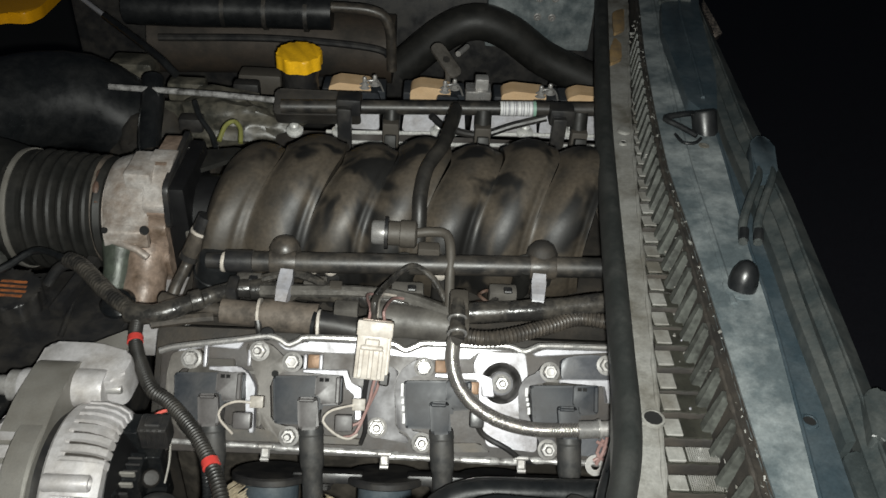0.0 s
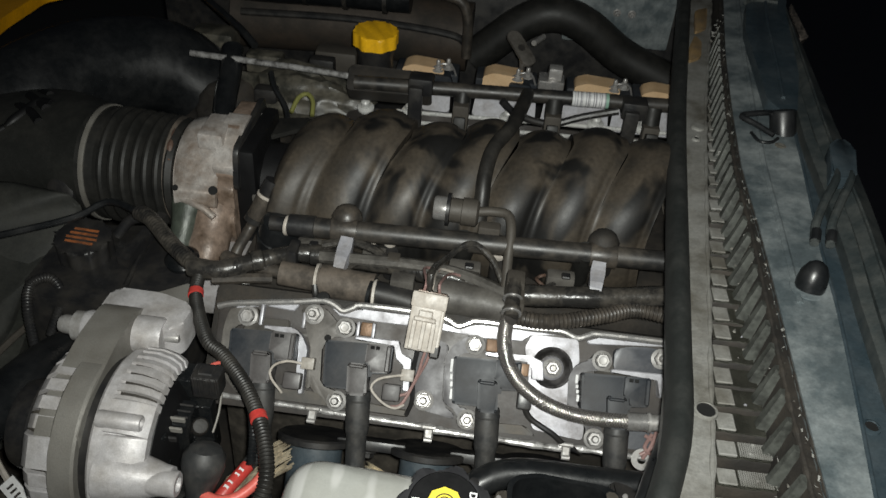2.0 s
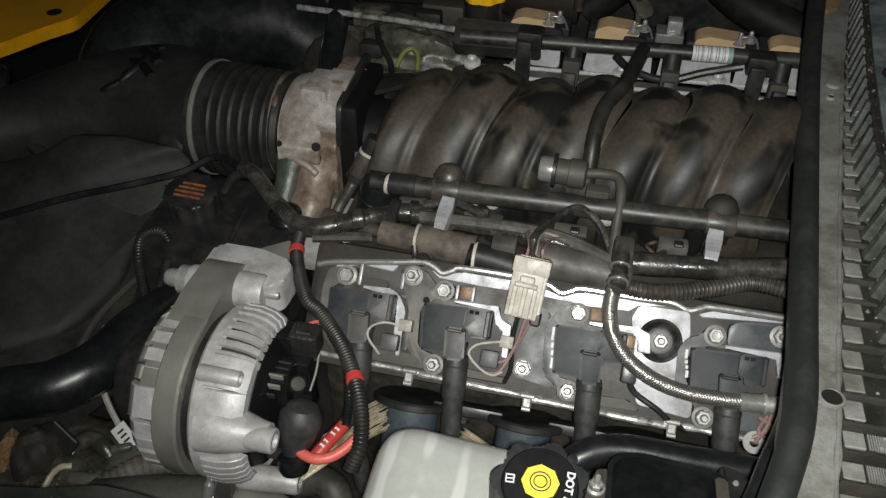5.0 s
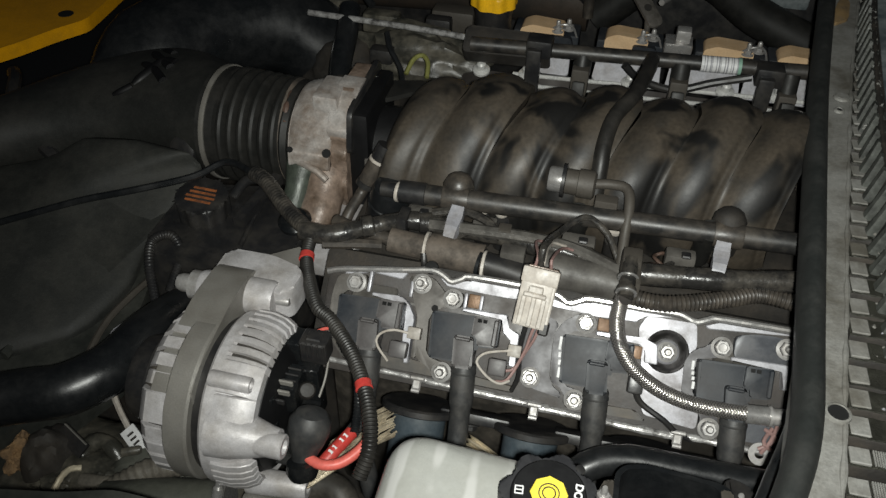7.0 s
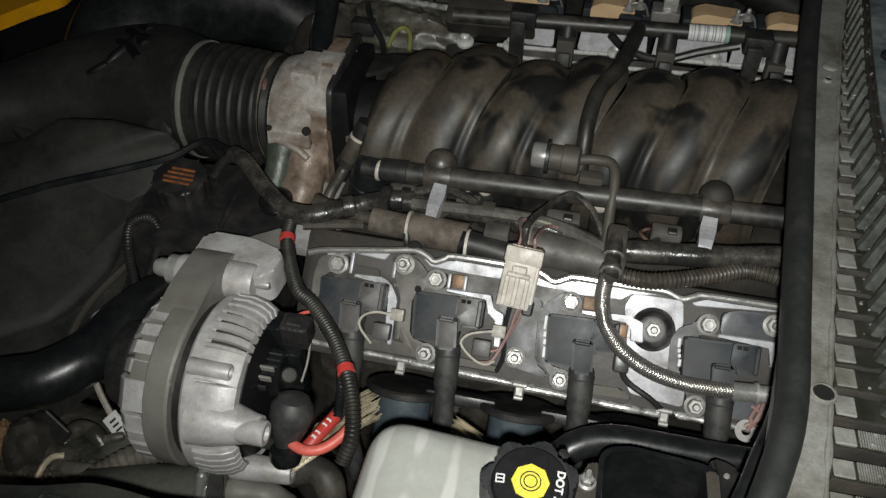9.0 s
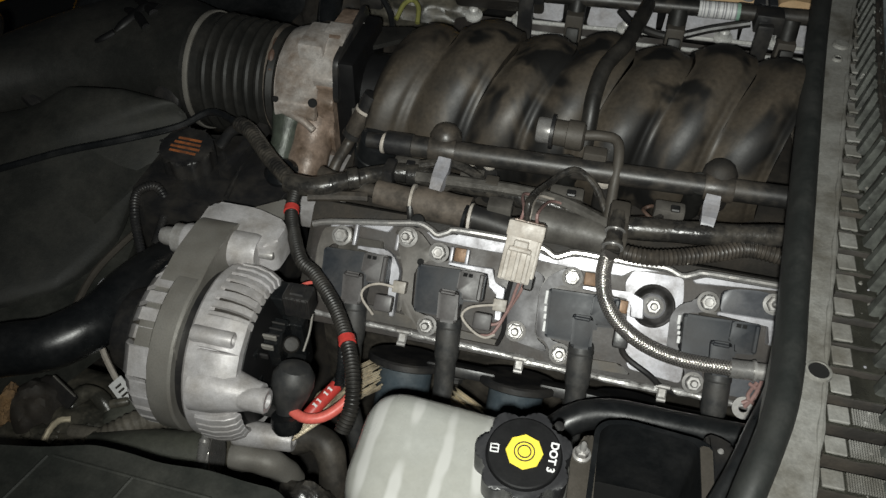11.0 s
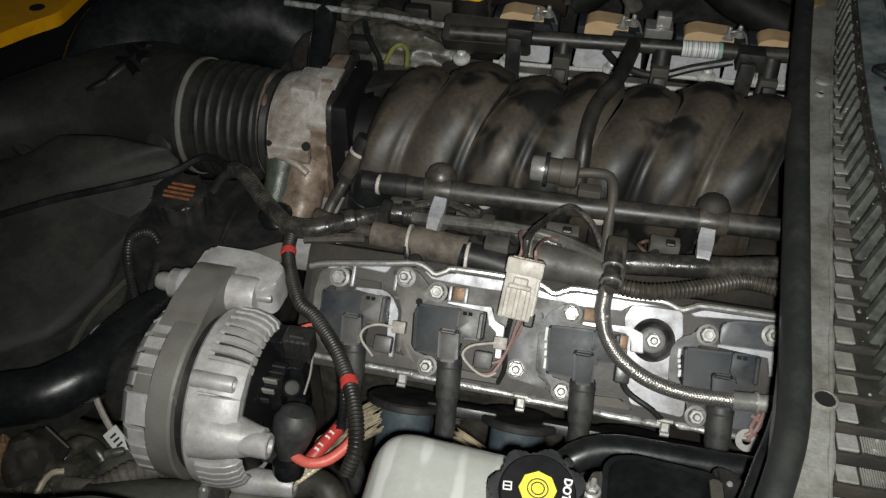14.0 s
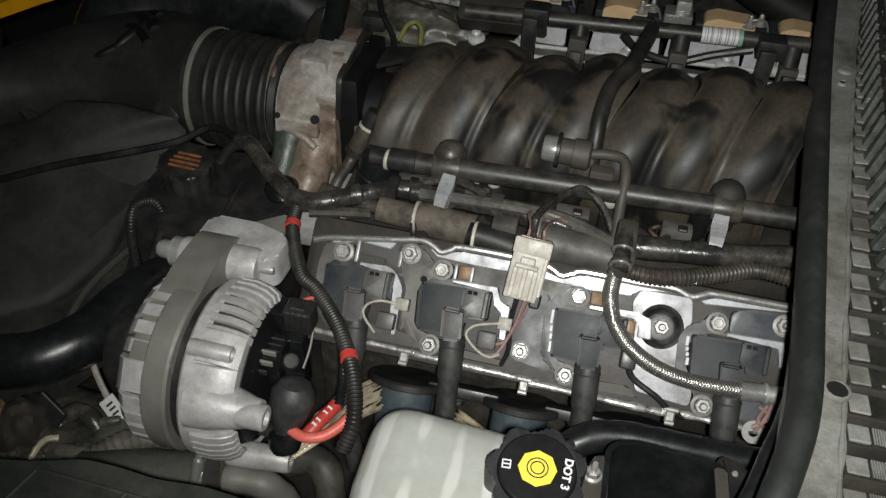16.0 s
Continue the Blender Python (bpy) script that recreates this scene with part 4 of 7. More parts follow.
def runner(k):
    """One runner of the manifold, from crease to crease."""
    h = HUMPS[k]
    left = (HUMPS[k - 1] + h) / 2 if k else -0.216
    right = (h + HUMPS[k + 1]) / 2 if k < len(HUMPS) - 1 else 0.181
    bm = B()
    nx, na = 64, 48
    rise = RISE[k]
    grid = []
    for i in range(nx + 1):
        xs = left + (right - left) * i / nx
        row = []
        for j in range(na + 1):
            a = math.pi * (-0.16 + 1.28 * j / na)
            near = max(0.0, math.cos(a))
            x = xs - 0.034 * near ** 1.2 * (min(1.0, 0.15 + (xs - left) / (h - left)) if k == 0 else 1.0)
            s = (xs - h) / ((h - left) if xs < h else (right - h))
            if k == 0 and xs < h:
                s *= 0.2
            u = abs(s)
            if u < 0.84:
                hump = 1 - 0.93 * u * u
            else:
                d = u - 0.84
                hump = 1 - 0.93 * 0.84 ** 2 - 1.5624 * (d - d * d / 0.32)
            hump -= 0.10 * math.exp(-((s - 0.70) / 0.10) ** 2)
            r = (0.868 + 0.132 * hump) * (1 + (rise - 1) * min(1.0, max(0.0, (a - 0.6) / 0.6)))
            end = min(1.0, max(0.0, (xs + 0.216) / 0.045))
            r *= math.sqrt(max(0.0, 1 - (1 - end) ** 2)) * 0.6 + 0.4
            y = -0.017 - 0.088 * r * math.cos(a)
            z = 0.762 + 0.088 * r * math.sin(a) + 0.06 * (xs + 0.03)
            row.append(bm.verts.new((x, y, z)))
        grid.append(row)
    for a, b in zip(grid, grid[1:]):
        for j in range(na):
            bm.faces.new((a[j], a[j + 1], b[j + 1], b[j]))
    bm.faces.new(grid[0][::-1]), bm.faces.new(grid[-1])
    return bm


manifold = thing("intake_manifold", (0, 0, 0.71), "dusty black nylon intake manifold with eight humped runners", "intake manifold")
for k in range(len(HUMPS)):
    part("runner", runner(k), M_INTAKE, manifold, angle=70)
bm = B()
tube(bm, [(0.026, 0.166, 0.800), (0.026, 0.10, 0.838), (0.020, 0.033, 0.858), (0.010, -0.014, 0.857), (-0.005, -0.047, 0.850), (-0.010, -0.074, 0.836), (-0.010, -0.088, 0.822), (-0.010, -0.098, 0.80)], 0.0072, 12, 0.006)
part("vacuum_tube", bm, M_TUBE, manifold)

# ---- fuel rails ----
def rail_z(x):
    return 0.795 + 0.03 * x


near_rail = thing("fuel_rail", (0, -0.126, 0.78), "black steel fuel rail with grey straps over the injectors", "fuel rail")
bm = B()
tube(bm, [(-0.165, -0.126, rail_z(-0.165)), (0.2, -0.126, rail_z(0.2))], 0.0096, 20, 0.05)
part("pipe", bm, M_RAIL, near_rail, "glossy black pipe")
bm = B()
lathe(bm, [(0, -0.03), (0.007, -0.03), (0.0075, -0.012), (0.0105, -0.012), (0.0105, 0.012), (0.0075, 0.014), (0.0075, 0.03)], frame_from((-0.172, -0.126, rail_z(-0.17)), (0, 0, 1), (1, 0, 0.03)), 20)
part("end_fitting", bm, M_BLACK, near_rail)
bm = B()
lathe(bm, [(0.0060, -0.0015), (0.0092, -0.0015), (0.0096, 0.0), (0.0092, 0.0015), (0.0060, 0.0015)], frame_from((-0.186, -0.126, rail_z(-0.19) - 0.001), (0, 0, 1), (1, -0.1, 0.0)), 20)
part("end_cap", bm, M_CREAM, near_rail, "cream plastic end cap")


def injector(x, y, side, parent):
    bm = B()
    m = frame_from((x, y, rail_z(x)), (1, 0, 0), (0, 0.45 * side, -1))
    lathe(bm, [(0, -0.004), (0.0105, -0.004), (0.0105, 0.018), (0.009, 0.02), (0.009, 0.05), (0.006, 0.052), (0.006, 0.066), (0, 0.066)], m, 18)
    box(bm, (0, -0.014 * side, 0.034), (0.014, 0.02, 0.016), m, 0.002)
    return part("injector", bm, M_BELLOWS, parent)


for x in (-0.135, -0.022, 0.090):
    injector(x, -0.126, 1, near_rail)
for x in (-0.130, 0.099):
    dx = -0.002 if x < 0 else 0.006
    dome = frame_from((x + dx, -0.1140, rail_z(x)), (1, 0, 0), (0.0, -0.22, 1))
    part("clamp", lathe(B(), [(0, -0.03), (0.0140, -0.03), (0.0150, -0.012), (0.0146, 0.008), (0.0120, 0.0140), (0.0075, 0.0180), (0.004, 0.0195), (0, 0.0195)], dome, 12), M_CONDUIT if x < 0 else M_DEEP, near_rail, "domed clamp boss", angle=25)
    part("clamp_lug", box(B(), (-0.009, -0.011, 0.004), (0.010, 0.008, 0.012), dome, 0.002), M_CONDUIT if x < 0 else M_BLACK, near_rail)
    part("clamp_band", lathe(B(), [(0.0094, -0.0120), (0.0110, -0.0120), (0.0114, -0.0105), (0.0114, 0.0105), (0.0110, 0.0120), (0.0094, 0.0120)], frame_from((x + dx, -0.1258, rail_z(x)), (0, 0, 1), (1, 0, 0.03)), 22), M_CONDUIT, near_rail)
    x += 0.004 if x < 0 else 0.003
    bm = B()
    tube(bm, [(x, -0.1365, rail_z(x) - 0.001), (x - 0.001, -0.143, rail_z(x) - 0.006), (x - 0.002, -0.150, rail_z(x) - 0.009), (x - 0.003, -0.157, rail_z(x) - 0.0105), (x - 0.004, -0.163, rail_z(x) - 0.016)], 0.0068, 4, 0.004)
    for v in bm.verts:
        v.co.x = x - 0.002 + max(-0.0066, min(0.0066, (v.co.x - x + 0.002) * 1.4))
    part("strap", bm, M_STRAP, near_rail, "light grey strap", smooth=False)
fit_end = thing("fuel_fitting", (-0.2, -0.10, 0.73), "black rubber-capped fuel fitting below the rail end", "fitting")
part("cap", lathe(B(), [(0, -0.03), (0.0190, -0.03), (0.0200, -0.02), (0.0200, 0.020), (0.0180, 0.026), (0.010, 0.029), (0, 0.0295)], frame_from((-0.203, -0.104, 0.752), (1, 0, 0), (0.25, -0.1, 1)), 26), M_RUBBER, fit_end)
part("ridge", lathe(B(), [(0.0198, 0.002), (0.0212, 0.003), (0.0212, 0.007), (0.0198, 0.008)], frame_from((-0.203, -0.104, 0.752), (1, 0, 0), (0.25, -0.1, 1)), 26), M_RUBBER, fit_end)
# regulator on the rail
reg = thing("pressure_regulator", (-0.02, -0.105, 0.80), "fuel pressure regulator with a bright metal end", "regulator")
m = frame_from((-0.053, -0.102, 0.812), (0, 0, 1), (1, -0.03, 0.0))
part("end_cup", lathe(B(), [(0, 0), (0.0105, 0), (0.0115, 0.002), (0.0115, 0.012), (0.010, 0.013)], m, 24), M_CHROME, reg, "bright steel cup")
part("collar", lathe(B(), [(0.009, 0.012), (0.0155, 0.012), (0.0155, 0.015), (0.009, 0.0155)], m, 24), M_BLACK, reg)
part("housing", lathe(B(), [(0.0115, 0.0155), (0.0115, 0.026), (0.013, 0.0265), (0.013, 0.040), (0.010, 0.042), (0, 0.042)], m, 24), M_DUSTY, reg)
bm = B()
tube(bm, [(-0.012, -0.102, 0.813), (0.002, -0.102, 0.815), (0.016, -0.107, 0.816), (0.020, -0.122, 0.808), (0.020, -0.14, 0.79), (0.0205, -0.165, 0.768)], 0.0046, 12, 0.004)
part("pipe", bm, M_DUSTY, reg)
bm = B()
box(bm, (0.0, -0.118, 0.804), (0.02, 0.012, 0.014), bevel=0.002)
part("foot", bm, M_DUSTY, reg)

far_rail = thing("fuel_rail", (0, 0.17, 0.78), "black far fuel rail with a printed label", "fuel rail")
bm = B()
tube(bm, [(-0.18, 0.168, 0.796), (0.26, 0.182, 0.808)], 0.0085, 18, 0.05)
part("pipe", bm, M_RAIL, far_rail)
bm = B()
tube(bm, [(0.083, 0.1764, 0.8031), (0.126, 0.1777, 0.8044)], 0.0091, 18, 0.02)
part("label", bm, M_WHITE, far_rail, "white printed sticker")
for k, x in enumerate((0.086, 0.0885, 0.0925, 0.0945, 0.099, 0.1015, 0.1035, 0.108, 0.1105, 0.115, 0.117, 0.1215)):
    y, z = 0.1763 + 0.03 * (x - 0.078), 0.803 + 0.03 * (x - 0.078)
    bm = B()
    lathe(bm, [(0.0089, 0.0), (0.00925, 0.0), (0.00925, 0.0007 + 0.0004 * (k % 3)), (0.0089, 0.0007 + 0.0004 * (k % 3))], frame_from((x, y, z), (0, 0, 1), (1, 0.03, 0.03)), 18)
    part("print_bar", bm, M_STRAP, far_rail)
bm = tube(B(), [(0.123, 0.1776, 0.8043), (0.1265, 0.1777, 0.8045)], 0.0094, 18, 0.002)
part("label_end", bm, mat("pale green print", (0.25, 0.42, 0.33), 0.5), far_rail)
for x in (-0.048, 0.063, 0.180):
    injector(x, 0.172, -1, far_rail)
    part("injector_boot", box(B(), (x, 0.158, 0.772), (0.020, 0.016, 0.034), bevel=0.003), M_DUSTY, far_rail)
for x in (-0.103, 0.153):
    part("bracket_leg", box(B(), (x, 0.150, 0.780), (0.017, 0.010, 0.056), bevel=0.003), M_BLACK, far_rail)
    part("bracket_cap", box(B(), (x + 0.004, 0.170, 0.803), (0.030, 0.026, 0.022), bevel=0.004), M_BLACK, far_rail)
bm = B()
prism(bm, rounded([(-0.19, 0.02), (-0.09, 0.02), (-0.085, -0.012), (-0.19, -0.015)], 0.006), -0.012, 0.012, frame_from((0, 0.182, 0.787), (1, 0, 0), (0, -0.6, 0.8)), 0.003)
part("bracket", bm, M_DEEP, far_rail)

# ---- throttle body, bellows, duct ----
TB = frame_from((-0.290, 0.0, 0.752), (0, 0, 1), (1, 0, 0))
throttle = thing("throttle_body", (-0.29, 0, 0.68), "stained cast aluminium throttle body", "throttle body")
part("bore", lathe(B(), [(0.045, -0.045), (0.053, -0.045), (0.053, -0.034), (0.049, -0.032), (0.050, -0.022), (0.056, -0.018), (0.058, 0.012), (0.045, 0.012)], TB, 44), M_THROTTLE, throttle)
bm = B()
prism(bm, rounded([(0.070, -0.045), (0.072, 0.020), (0.05, 0.044), (0.036, 0.054), (0.028, 0.052), (0.02, 0.060), (-0.006, 0.058), (-0.014, 0.064), (-0.036, 0.062), (-0.048, 0.054), (-0.07, 0.050), (-0.085, 0.020), (-0.08, -0.03), (-0.04, -0.062), (0.03, -0.06)], 0.007), 0.012, 0.030, TB, 0.003)
part("flange", bm, M_STAIN, throttle, "brown-stained flange")
part("barrel", lathe(B(), [(0.045, -0.034), (0.0555, -0.034), (0.0575, -0.031), (0.0605, -0.020), (0.0615, 0.0), (0.0615, 0.013), (0.045, 0.013)], TB, 48), M_THROTTLE, throttle)
part("upper_block", box(B(), (0.063, 0.018, 0.004), (0.018, 0.046, 0.026), TB, 0.003), M_THROTTLE, throttle)
part("corner_tab", prism(B(), rounded([(0.068, 0.030), (0.073, 0.010), (0.073, -0.010), (0.054, 0.0), (0.030, 0.050), (0.044, 0.0575)], 0.005), 0.010, 0.033, TB, 0.002), M_THROTTLE, throttle, "bright corner tab")
part("holed_pad", prism(B(), rounded([(0.024, 0.050), (0.020, 0.0655), (0.002, 0.0675), (-0.004, 0.056)], 0.004), -0.030, 0.013, TB, 0.003), M_THROTTLE, throttle)
part("ledge", tube(B(), [(-0.314, -0.0635, 0.760), (-0.303, -0.0665, 0.7585), (-0.289, -0.070, 0.7550), (-0.277, -0.074, 0.7480)], 0.0038, 10, 0.004), M_THROTTLE, throttle)
bm = tube(B(), [(-0.288, -0.036, 0.738), (-0.286, -0.058, 0.727), (-0.285, -0.083, 0.710), (-0.284, -0.104, 0.694)], 0.029, 24, 0.005, lambda s: 1.0 - 6.0 * s + 0.05 * math.sin(s * 140))
part("lower_leg", bm, M_STAIN, throttle)
bm = tube(B(), [(-0.309, -0.036, 0.756), (-0.310, -0.060, 0.740), (-0.311, -0.078, 0.722), (-0.318, -0.094, 0.700)], 0.0195, 22, 0.004, lambda s: 1.0 - 4.0 * s + 0.10 * math.sin(110 * s))
part("coolant_neck", bm, M_GREEN, throttle, "greenish corroded coolant neck")
part("sealant", tube(B(), [(-0.3325, -0.010, 0.806), (-0.3315, -0.030, 0.802), (-0.3300, -0.044, 0.790)], 0.0030, 8, 0.004, lambda s: 1 + 0.3 * math.sin(s * 330)), M_RUSTW, throttle, "oily brown stain bead")
for p, r in (((-0.2775, -0.0672, 0.7765), 0.0045), ((-0.3165, -0.0672, 0.7745), 0.0030)):
    part("hole", lathe(B(), [(0, 0), (r, 0), (r, 0.002), (0, 0.0021)], frame_from(p, (1, 0, 0), (0.1, -1, 0.45)), 16), M_VOID, throttle)
bm = B()
box(bm, (0.0, 0.0, 0.040), (0.125, 0.10, 0.022), TB, 0.006)
part("adapter", bm, M_CAPTOP, throttle, "black plastic adapter")
part("adapter_neck", lathe(B(), [(0.030, 0.050), (0.042, 0.050), (0.042, 0.085), (0.030, 0.085)], TB, 32), M_CAPTOP, throttle, "shaded black neck")
part("web", prism(B(), rounded([(-0.262, 0.045), (-0.205, 0.060), (-0.205, 0.040), (-0.238, 0.012), (-0.252, 0.005)], 0.006), 0.796, 0.801, UP, 0.0015), M_BELLOWS, throttle, "dark grey web")
part("cross_rib", tube(B(), [(-0.262, 0.009, 0.781), (-0.226, 0.017, 0.781)], 0.0042, 8, 0.01), M_BLOCKD, throttle, "dusty cross rib")
part("upright", box(B(), (-0.241, -0.045, 0.745), (0.008, 0.010, 0.040), bevel=0.002), M_BLOCKD, throttle, "dusty upright")
part("gasket_rim", prism(B(), rounded([(0.075, -0.05), (0.066, 0.052), (0.02, 0.060), (0.012, 0.02), (0.02, -0.05)], 0.01), 0.0305, 0.036, TB, 0.002), M_BLACK, throttle)
for x, y in ((0.040, 0.042), (0.058, -0.03), (-0.055, 0.052)):
    part("bolt", bolt_mesh(B(), frame_from(TB @ Vector((x, y, 0.031)), (0, 0, 1), (1, 0, 0)), 0.005, 0.003), M_BOLT, throttle)

part("gasket_ring", lathe(B(), [(0.050, -0.052), (0.0575, -0.052), (0.0580, -0.047), (0.0565, -0.043), (0.050, -0.043)], TB, 48), M_GREASY, throttle, "tan-stained ring")

bellows = thing("air_bellows", (-0.39, 0.0, 0.70), "ribbed black rubber air intake bellows with a clamp", "intake hose")
prof = [(0.050, 0.0), (0.056, 0.0), (0.058, -0.006)]
for k in range(6):
    z = -0.010 - 0.0115 * k
    r = 0.0575 + 0.0007 * k
    prof += [(r - 0.004, z), (r + 0.001, z - 0.003), (r + 0.002, z - 0.0057), (r + 0.001, z - 0.0085), (r - 0.004, z - 0.0115)]
prof += [(0.061, -0.081), (0.062, -0.10), (0.055, -0.10)]
TBB = frame_from((-0.324, -0.004, 0.753), (0, 0, 1), (1, -0.03, 0.02))
part("hose", lathe(B(), prof, TBB, 48), M_BELLOWS, bellows)
part("clamp", lathe(B(), [(0.0615, -0.0895), (0.0632, -0.0895), (0.0636, -0.092), (0.0632, -0.0948), (0.0615, -0.0948)], TBB, 48), M_CASTD, bellows, "dull steel hose clamp")

duct = thing("air_duct", (-0.6, 0.06, 0.64), "matt black plastic air intake duct", "air duct")
bm = B()
rings = []
for k in range(29):
    t = k / 28
    x = -0.418 - 0.35 * t
    bulge = math.sin(math.pi * min(1.0, t * 1.25))
    cy = 0.068 * bulge - 0.08 * t
    cz = 0.752 - 0.045 * t
    ry, rz = 0.061 + 0.027 * bulge - 0.01 * t, 0.061 - 0.025 * t
    ring = []
    for j in range(36):
        a = 2 * math.pi * j / 36
        ca, sa = math.cos(a), math.sin(a)
        e = 1 - 0.22 * t
        ring.append(bm.verts.new((x, cy + ry * math.copysign(abs(ca) ** e, ca), cz + rz * math.copysign(abs(sa) ** e, sa))))
    rings.append(ring)
for a, b in zip(rings, rings[1:]):
    for j in range(36):
        bm.faces.new((a[j], a[(j + 1) % 36], b[(j + 1) % 36], b[j]))
bm.faces.new(rings[0][::-1]), bm.faces.new(rings[-1])
part("shell", bm, M_SHROUD, duct)


def duct_top(x, y, lift=0.0):
    """The point of the duct's upper skin over (x, y)."""
    t = (-0.418 - x) / 0.35
    bulge = math.sin(math.pi * min(1.0, t * 1.25))
    e = 1 - 0.22 * t
    c = min(1.0, abs(y - 0.068 * bulge + 0.08 * t) / (0.061 + 0.027 * bulge - 0.01 * t)) ** (1 / e)
    return Vector((x, y, 0.752 - 0.045 * t + (0.061 - 0.025 * t) * math.sqrt(1 - c * c) ** e + lift))


for line_pts, r in (([(-0.542, -0.018), (-0.532, -0.013), (-0.523, -0.007)], 0.0046), ([(-0.523, -0.005), (-0.512, 0.013), (-0.504, 0.033), (-0.485, 0.027)], 0.0062), ([(-0.530, 0.032), (-0.506, 0.016), (-0.485, -0.004)], 0.0052), ([(-0.532, 0.062), (-0.521, 0.049), (-0.487, 0.018)], 0.0056), ([(-0.524, 0.069), (-0.514, 0.063), (-0.502, 0.054)], 0.0046)):
    part("moulded_mark", tube(B(), [duct_top(x, y, -0.3 * r) for x, y in line_pts], r, 12, 0.003, lambda s: 0.55 + 0.45 * math.sin(min(1.0, s / 0.012) * 1.57)), M_CAPTOP, duct, "dark moulded emblem")
bm = B()
tube(bm, [(-0.60, 0.03, 0.715), (-0.59, 0.11, 0.735), (-0.565, 0.17, 0.742), (-0.52, 0.23, 0.745), (-0.46, 0.27, 0.735), (-0.41, 0.28, 0.70)], 0.068, 28, 0.02, shape=lambda s: min(1.0, 0.5 + s * 5.0) * (0.88 + 0.12 * math.sin(s * 9)))
part("far_arm", bm, M_RUBBER, duct)
bm = B()
tube(bm, [(-0.735, 0.06, 0.735), (-0.713, 0.035, 0.742), (-0.687, -0.007, 0.742), (-0.660, -0.034, 0.738), (-0.636, -0.052, 0.730), (-0.600, -0.068, 0.715), (-0.585, -0.070, 0.70)], 0.008, 10, 0.01)
part("rim", bm, M_BLACK, duct)
part("grommet", lathe(B(), [(0, 0), (0.016, 0), (0.015, 0.005), (0.011, 0.007), (0, 0.006)], frame_from((-0.447, -0.052, 0.742), (1, 0, 0), (-0.1, -1, 0.4)), 22), M_BLACK, duct)

# ---- alternator ----
AL = frame_from((-0.244, -0.322, 0.708), (0, 0, 1), (1, 0, 0))     # its x is up, y towards the near fender, z rearwards
FIN = Matrix(((1, 0, 0, 0), (0, 0, -1, 0), (0, 1, 0, 0), (0, 0, 0, 1)))
R = 0.069
AR = AL @ Matrix.Translation((0, 0, -0.014))                          # rear housing, set forward on the shaft
alt = thing("alternator", (-0.25, -0.32, 0.64), "cast aluminium alternator with finned housings and a black rear cover", "alternator")
part("pulley_side", lathe(B(), [(0, -0.105), (0.034, -0.105), (0.036, -0.100), (0.036, -0.085), (0.050, -0.082), (0.050, -0.070), (0, -0.070)], AL, 40), M_BLACK, alt, "black pulley")
part("front_housing", lathe(B(), [(0, -0.078), (0.048, -0.078), (0.058, -0.075), (R - 0.0040, -0.066), (R - 0.0025, -0.050), (0, -0.050)], AL, 56), M_ENGINE, alt)
part("stator_ring", lathe(B(), [(0, -0.053), (R, -0.053), (R + 0.002, -0.051), (R + 0.002, -0.0345), (R + 0.0005, -0.0325), (0, -0.0325)], AL, 64), M_CASTD, alt)
part("core_band", lathe(B(), [(0, -0.0325), (R - 0.006, -0.0325), (R - 0.006, -0.022), (0, -0.022)], AL, 56), M_BLACK, alt, "dark laminated core")
part("rear_housing", lathe(B(), [(0, -0.010), (R, -0.010), (R + 0.0015, -0.008), (R + 0.001, 0.004), (R - 0.0005, 0.013), (R - 0.0035, 0.021), (0.0625, 0.027), (0.0600, 0.029), (0.0580, 0.027), (0.0575, 0.012), (0, 0.012)], AR, 64), M_CASTING, alt)
for a0, n, st in ((-17, 8, 7.6), (-112, 5, 6.4)):
    for k in range(n):
        m = AR @ Matrix.Rotation(-radians(a0 + st * k), 4, "Z")
        bm = B()
        prism(bm, [(R - 0.004, -0.003), (R + 0.0034, 0.000), (R + 0.0034, 0.013), (R + 0.0008, 0.0235), (0.0655, 0.0305), (0.0600, 0.0325), (0.0590, 0.026)], -0.0031, 0.0031, m @ FIN, 0.0016, 3)
        part("rear_fin", bm, M_CASTING, alt)
        if k < n - 1:
            m = AR @ Matrix.Rotation(-radians(a0 + st * (k + 0.5)), 4, "Z")
            bm = B()
            prism(bm, [(R - 0.004, 0.002), (R + 0.0014, 0.003), (R + 0.0004, 0.013), (R - 0.0026, 0.0223), (0.0630, 0.0280), (0.060, 0.028)], -0.0013, 0.0013, m @ FIN)
            # A dark bar between two fins paints the shade inside the slot.
            part("vent_slot", bm, M_DEEP, alt, smooth=False)
for k in range(30):
    if k in (4, 5):
        continue
    bm = B()
    prism(bm, [(R - 0.008, -0.051), (R + 0.0005, -0.051), (R + 0.0005, -0.066), (R - 0.004, -0.072), (R - 0.012, -0.076)], -0.0052, 0.0052, AL @ Matrix.Rotation(radians(12 * k), 4, "Z") @ FIN, 0.0009, 1)
    part("front_fin", bm, M_CASTING, alt)
bm = B()
prism(bm, [(R - 0.008, -0.051), (R + 0.001, -0.051), (R + 0.001, -0.067), (R - 0.004, -0.073), (R - 0.012, -0.076)], -0.012, 0.012, AL @ Matrix.Rotation(radians(54), 4, "Z") @ FIN, 0.001, 1)
part("blank_pad", bm, M_CASTING, alt)
bm = B()
m = AL @ Matrix.Translation((0, 0, 0.036))
lathe(bm, [(0, -0.026), (0.0560, -0.026), (0.0530, -0.020), (0.045, -0.016), (0.030, -0.012), (0, -0.010)], m, 40)
part("rear_cover", bm, M_CAPTOP, alt, "black plastic rear cover")
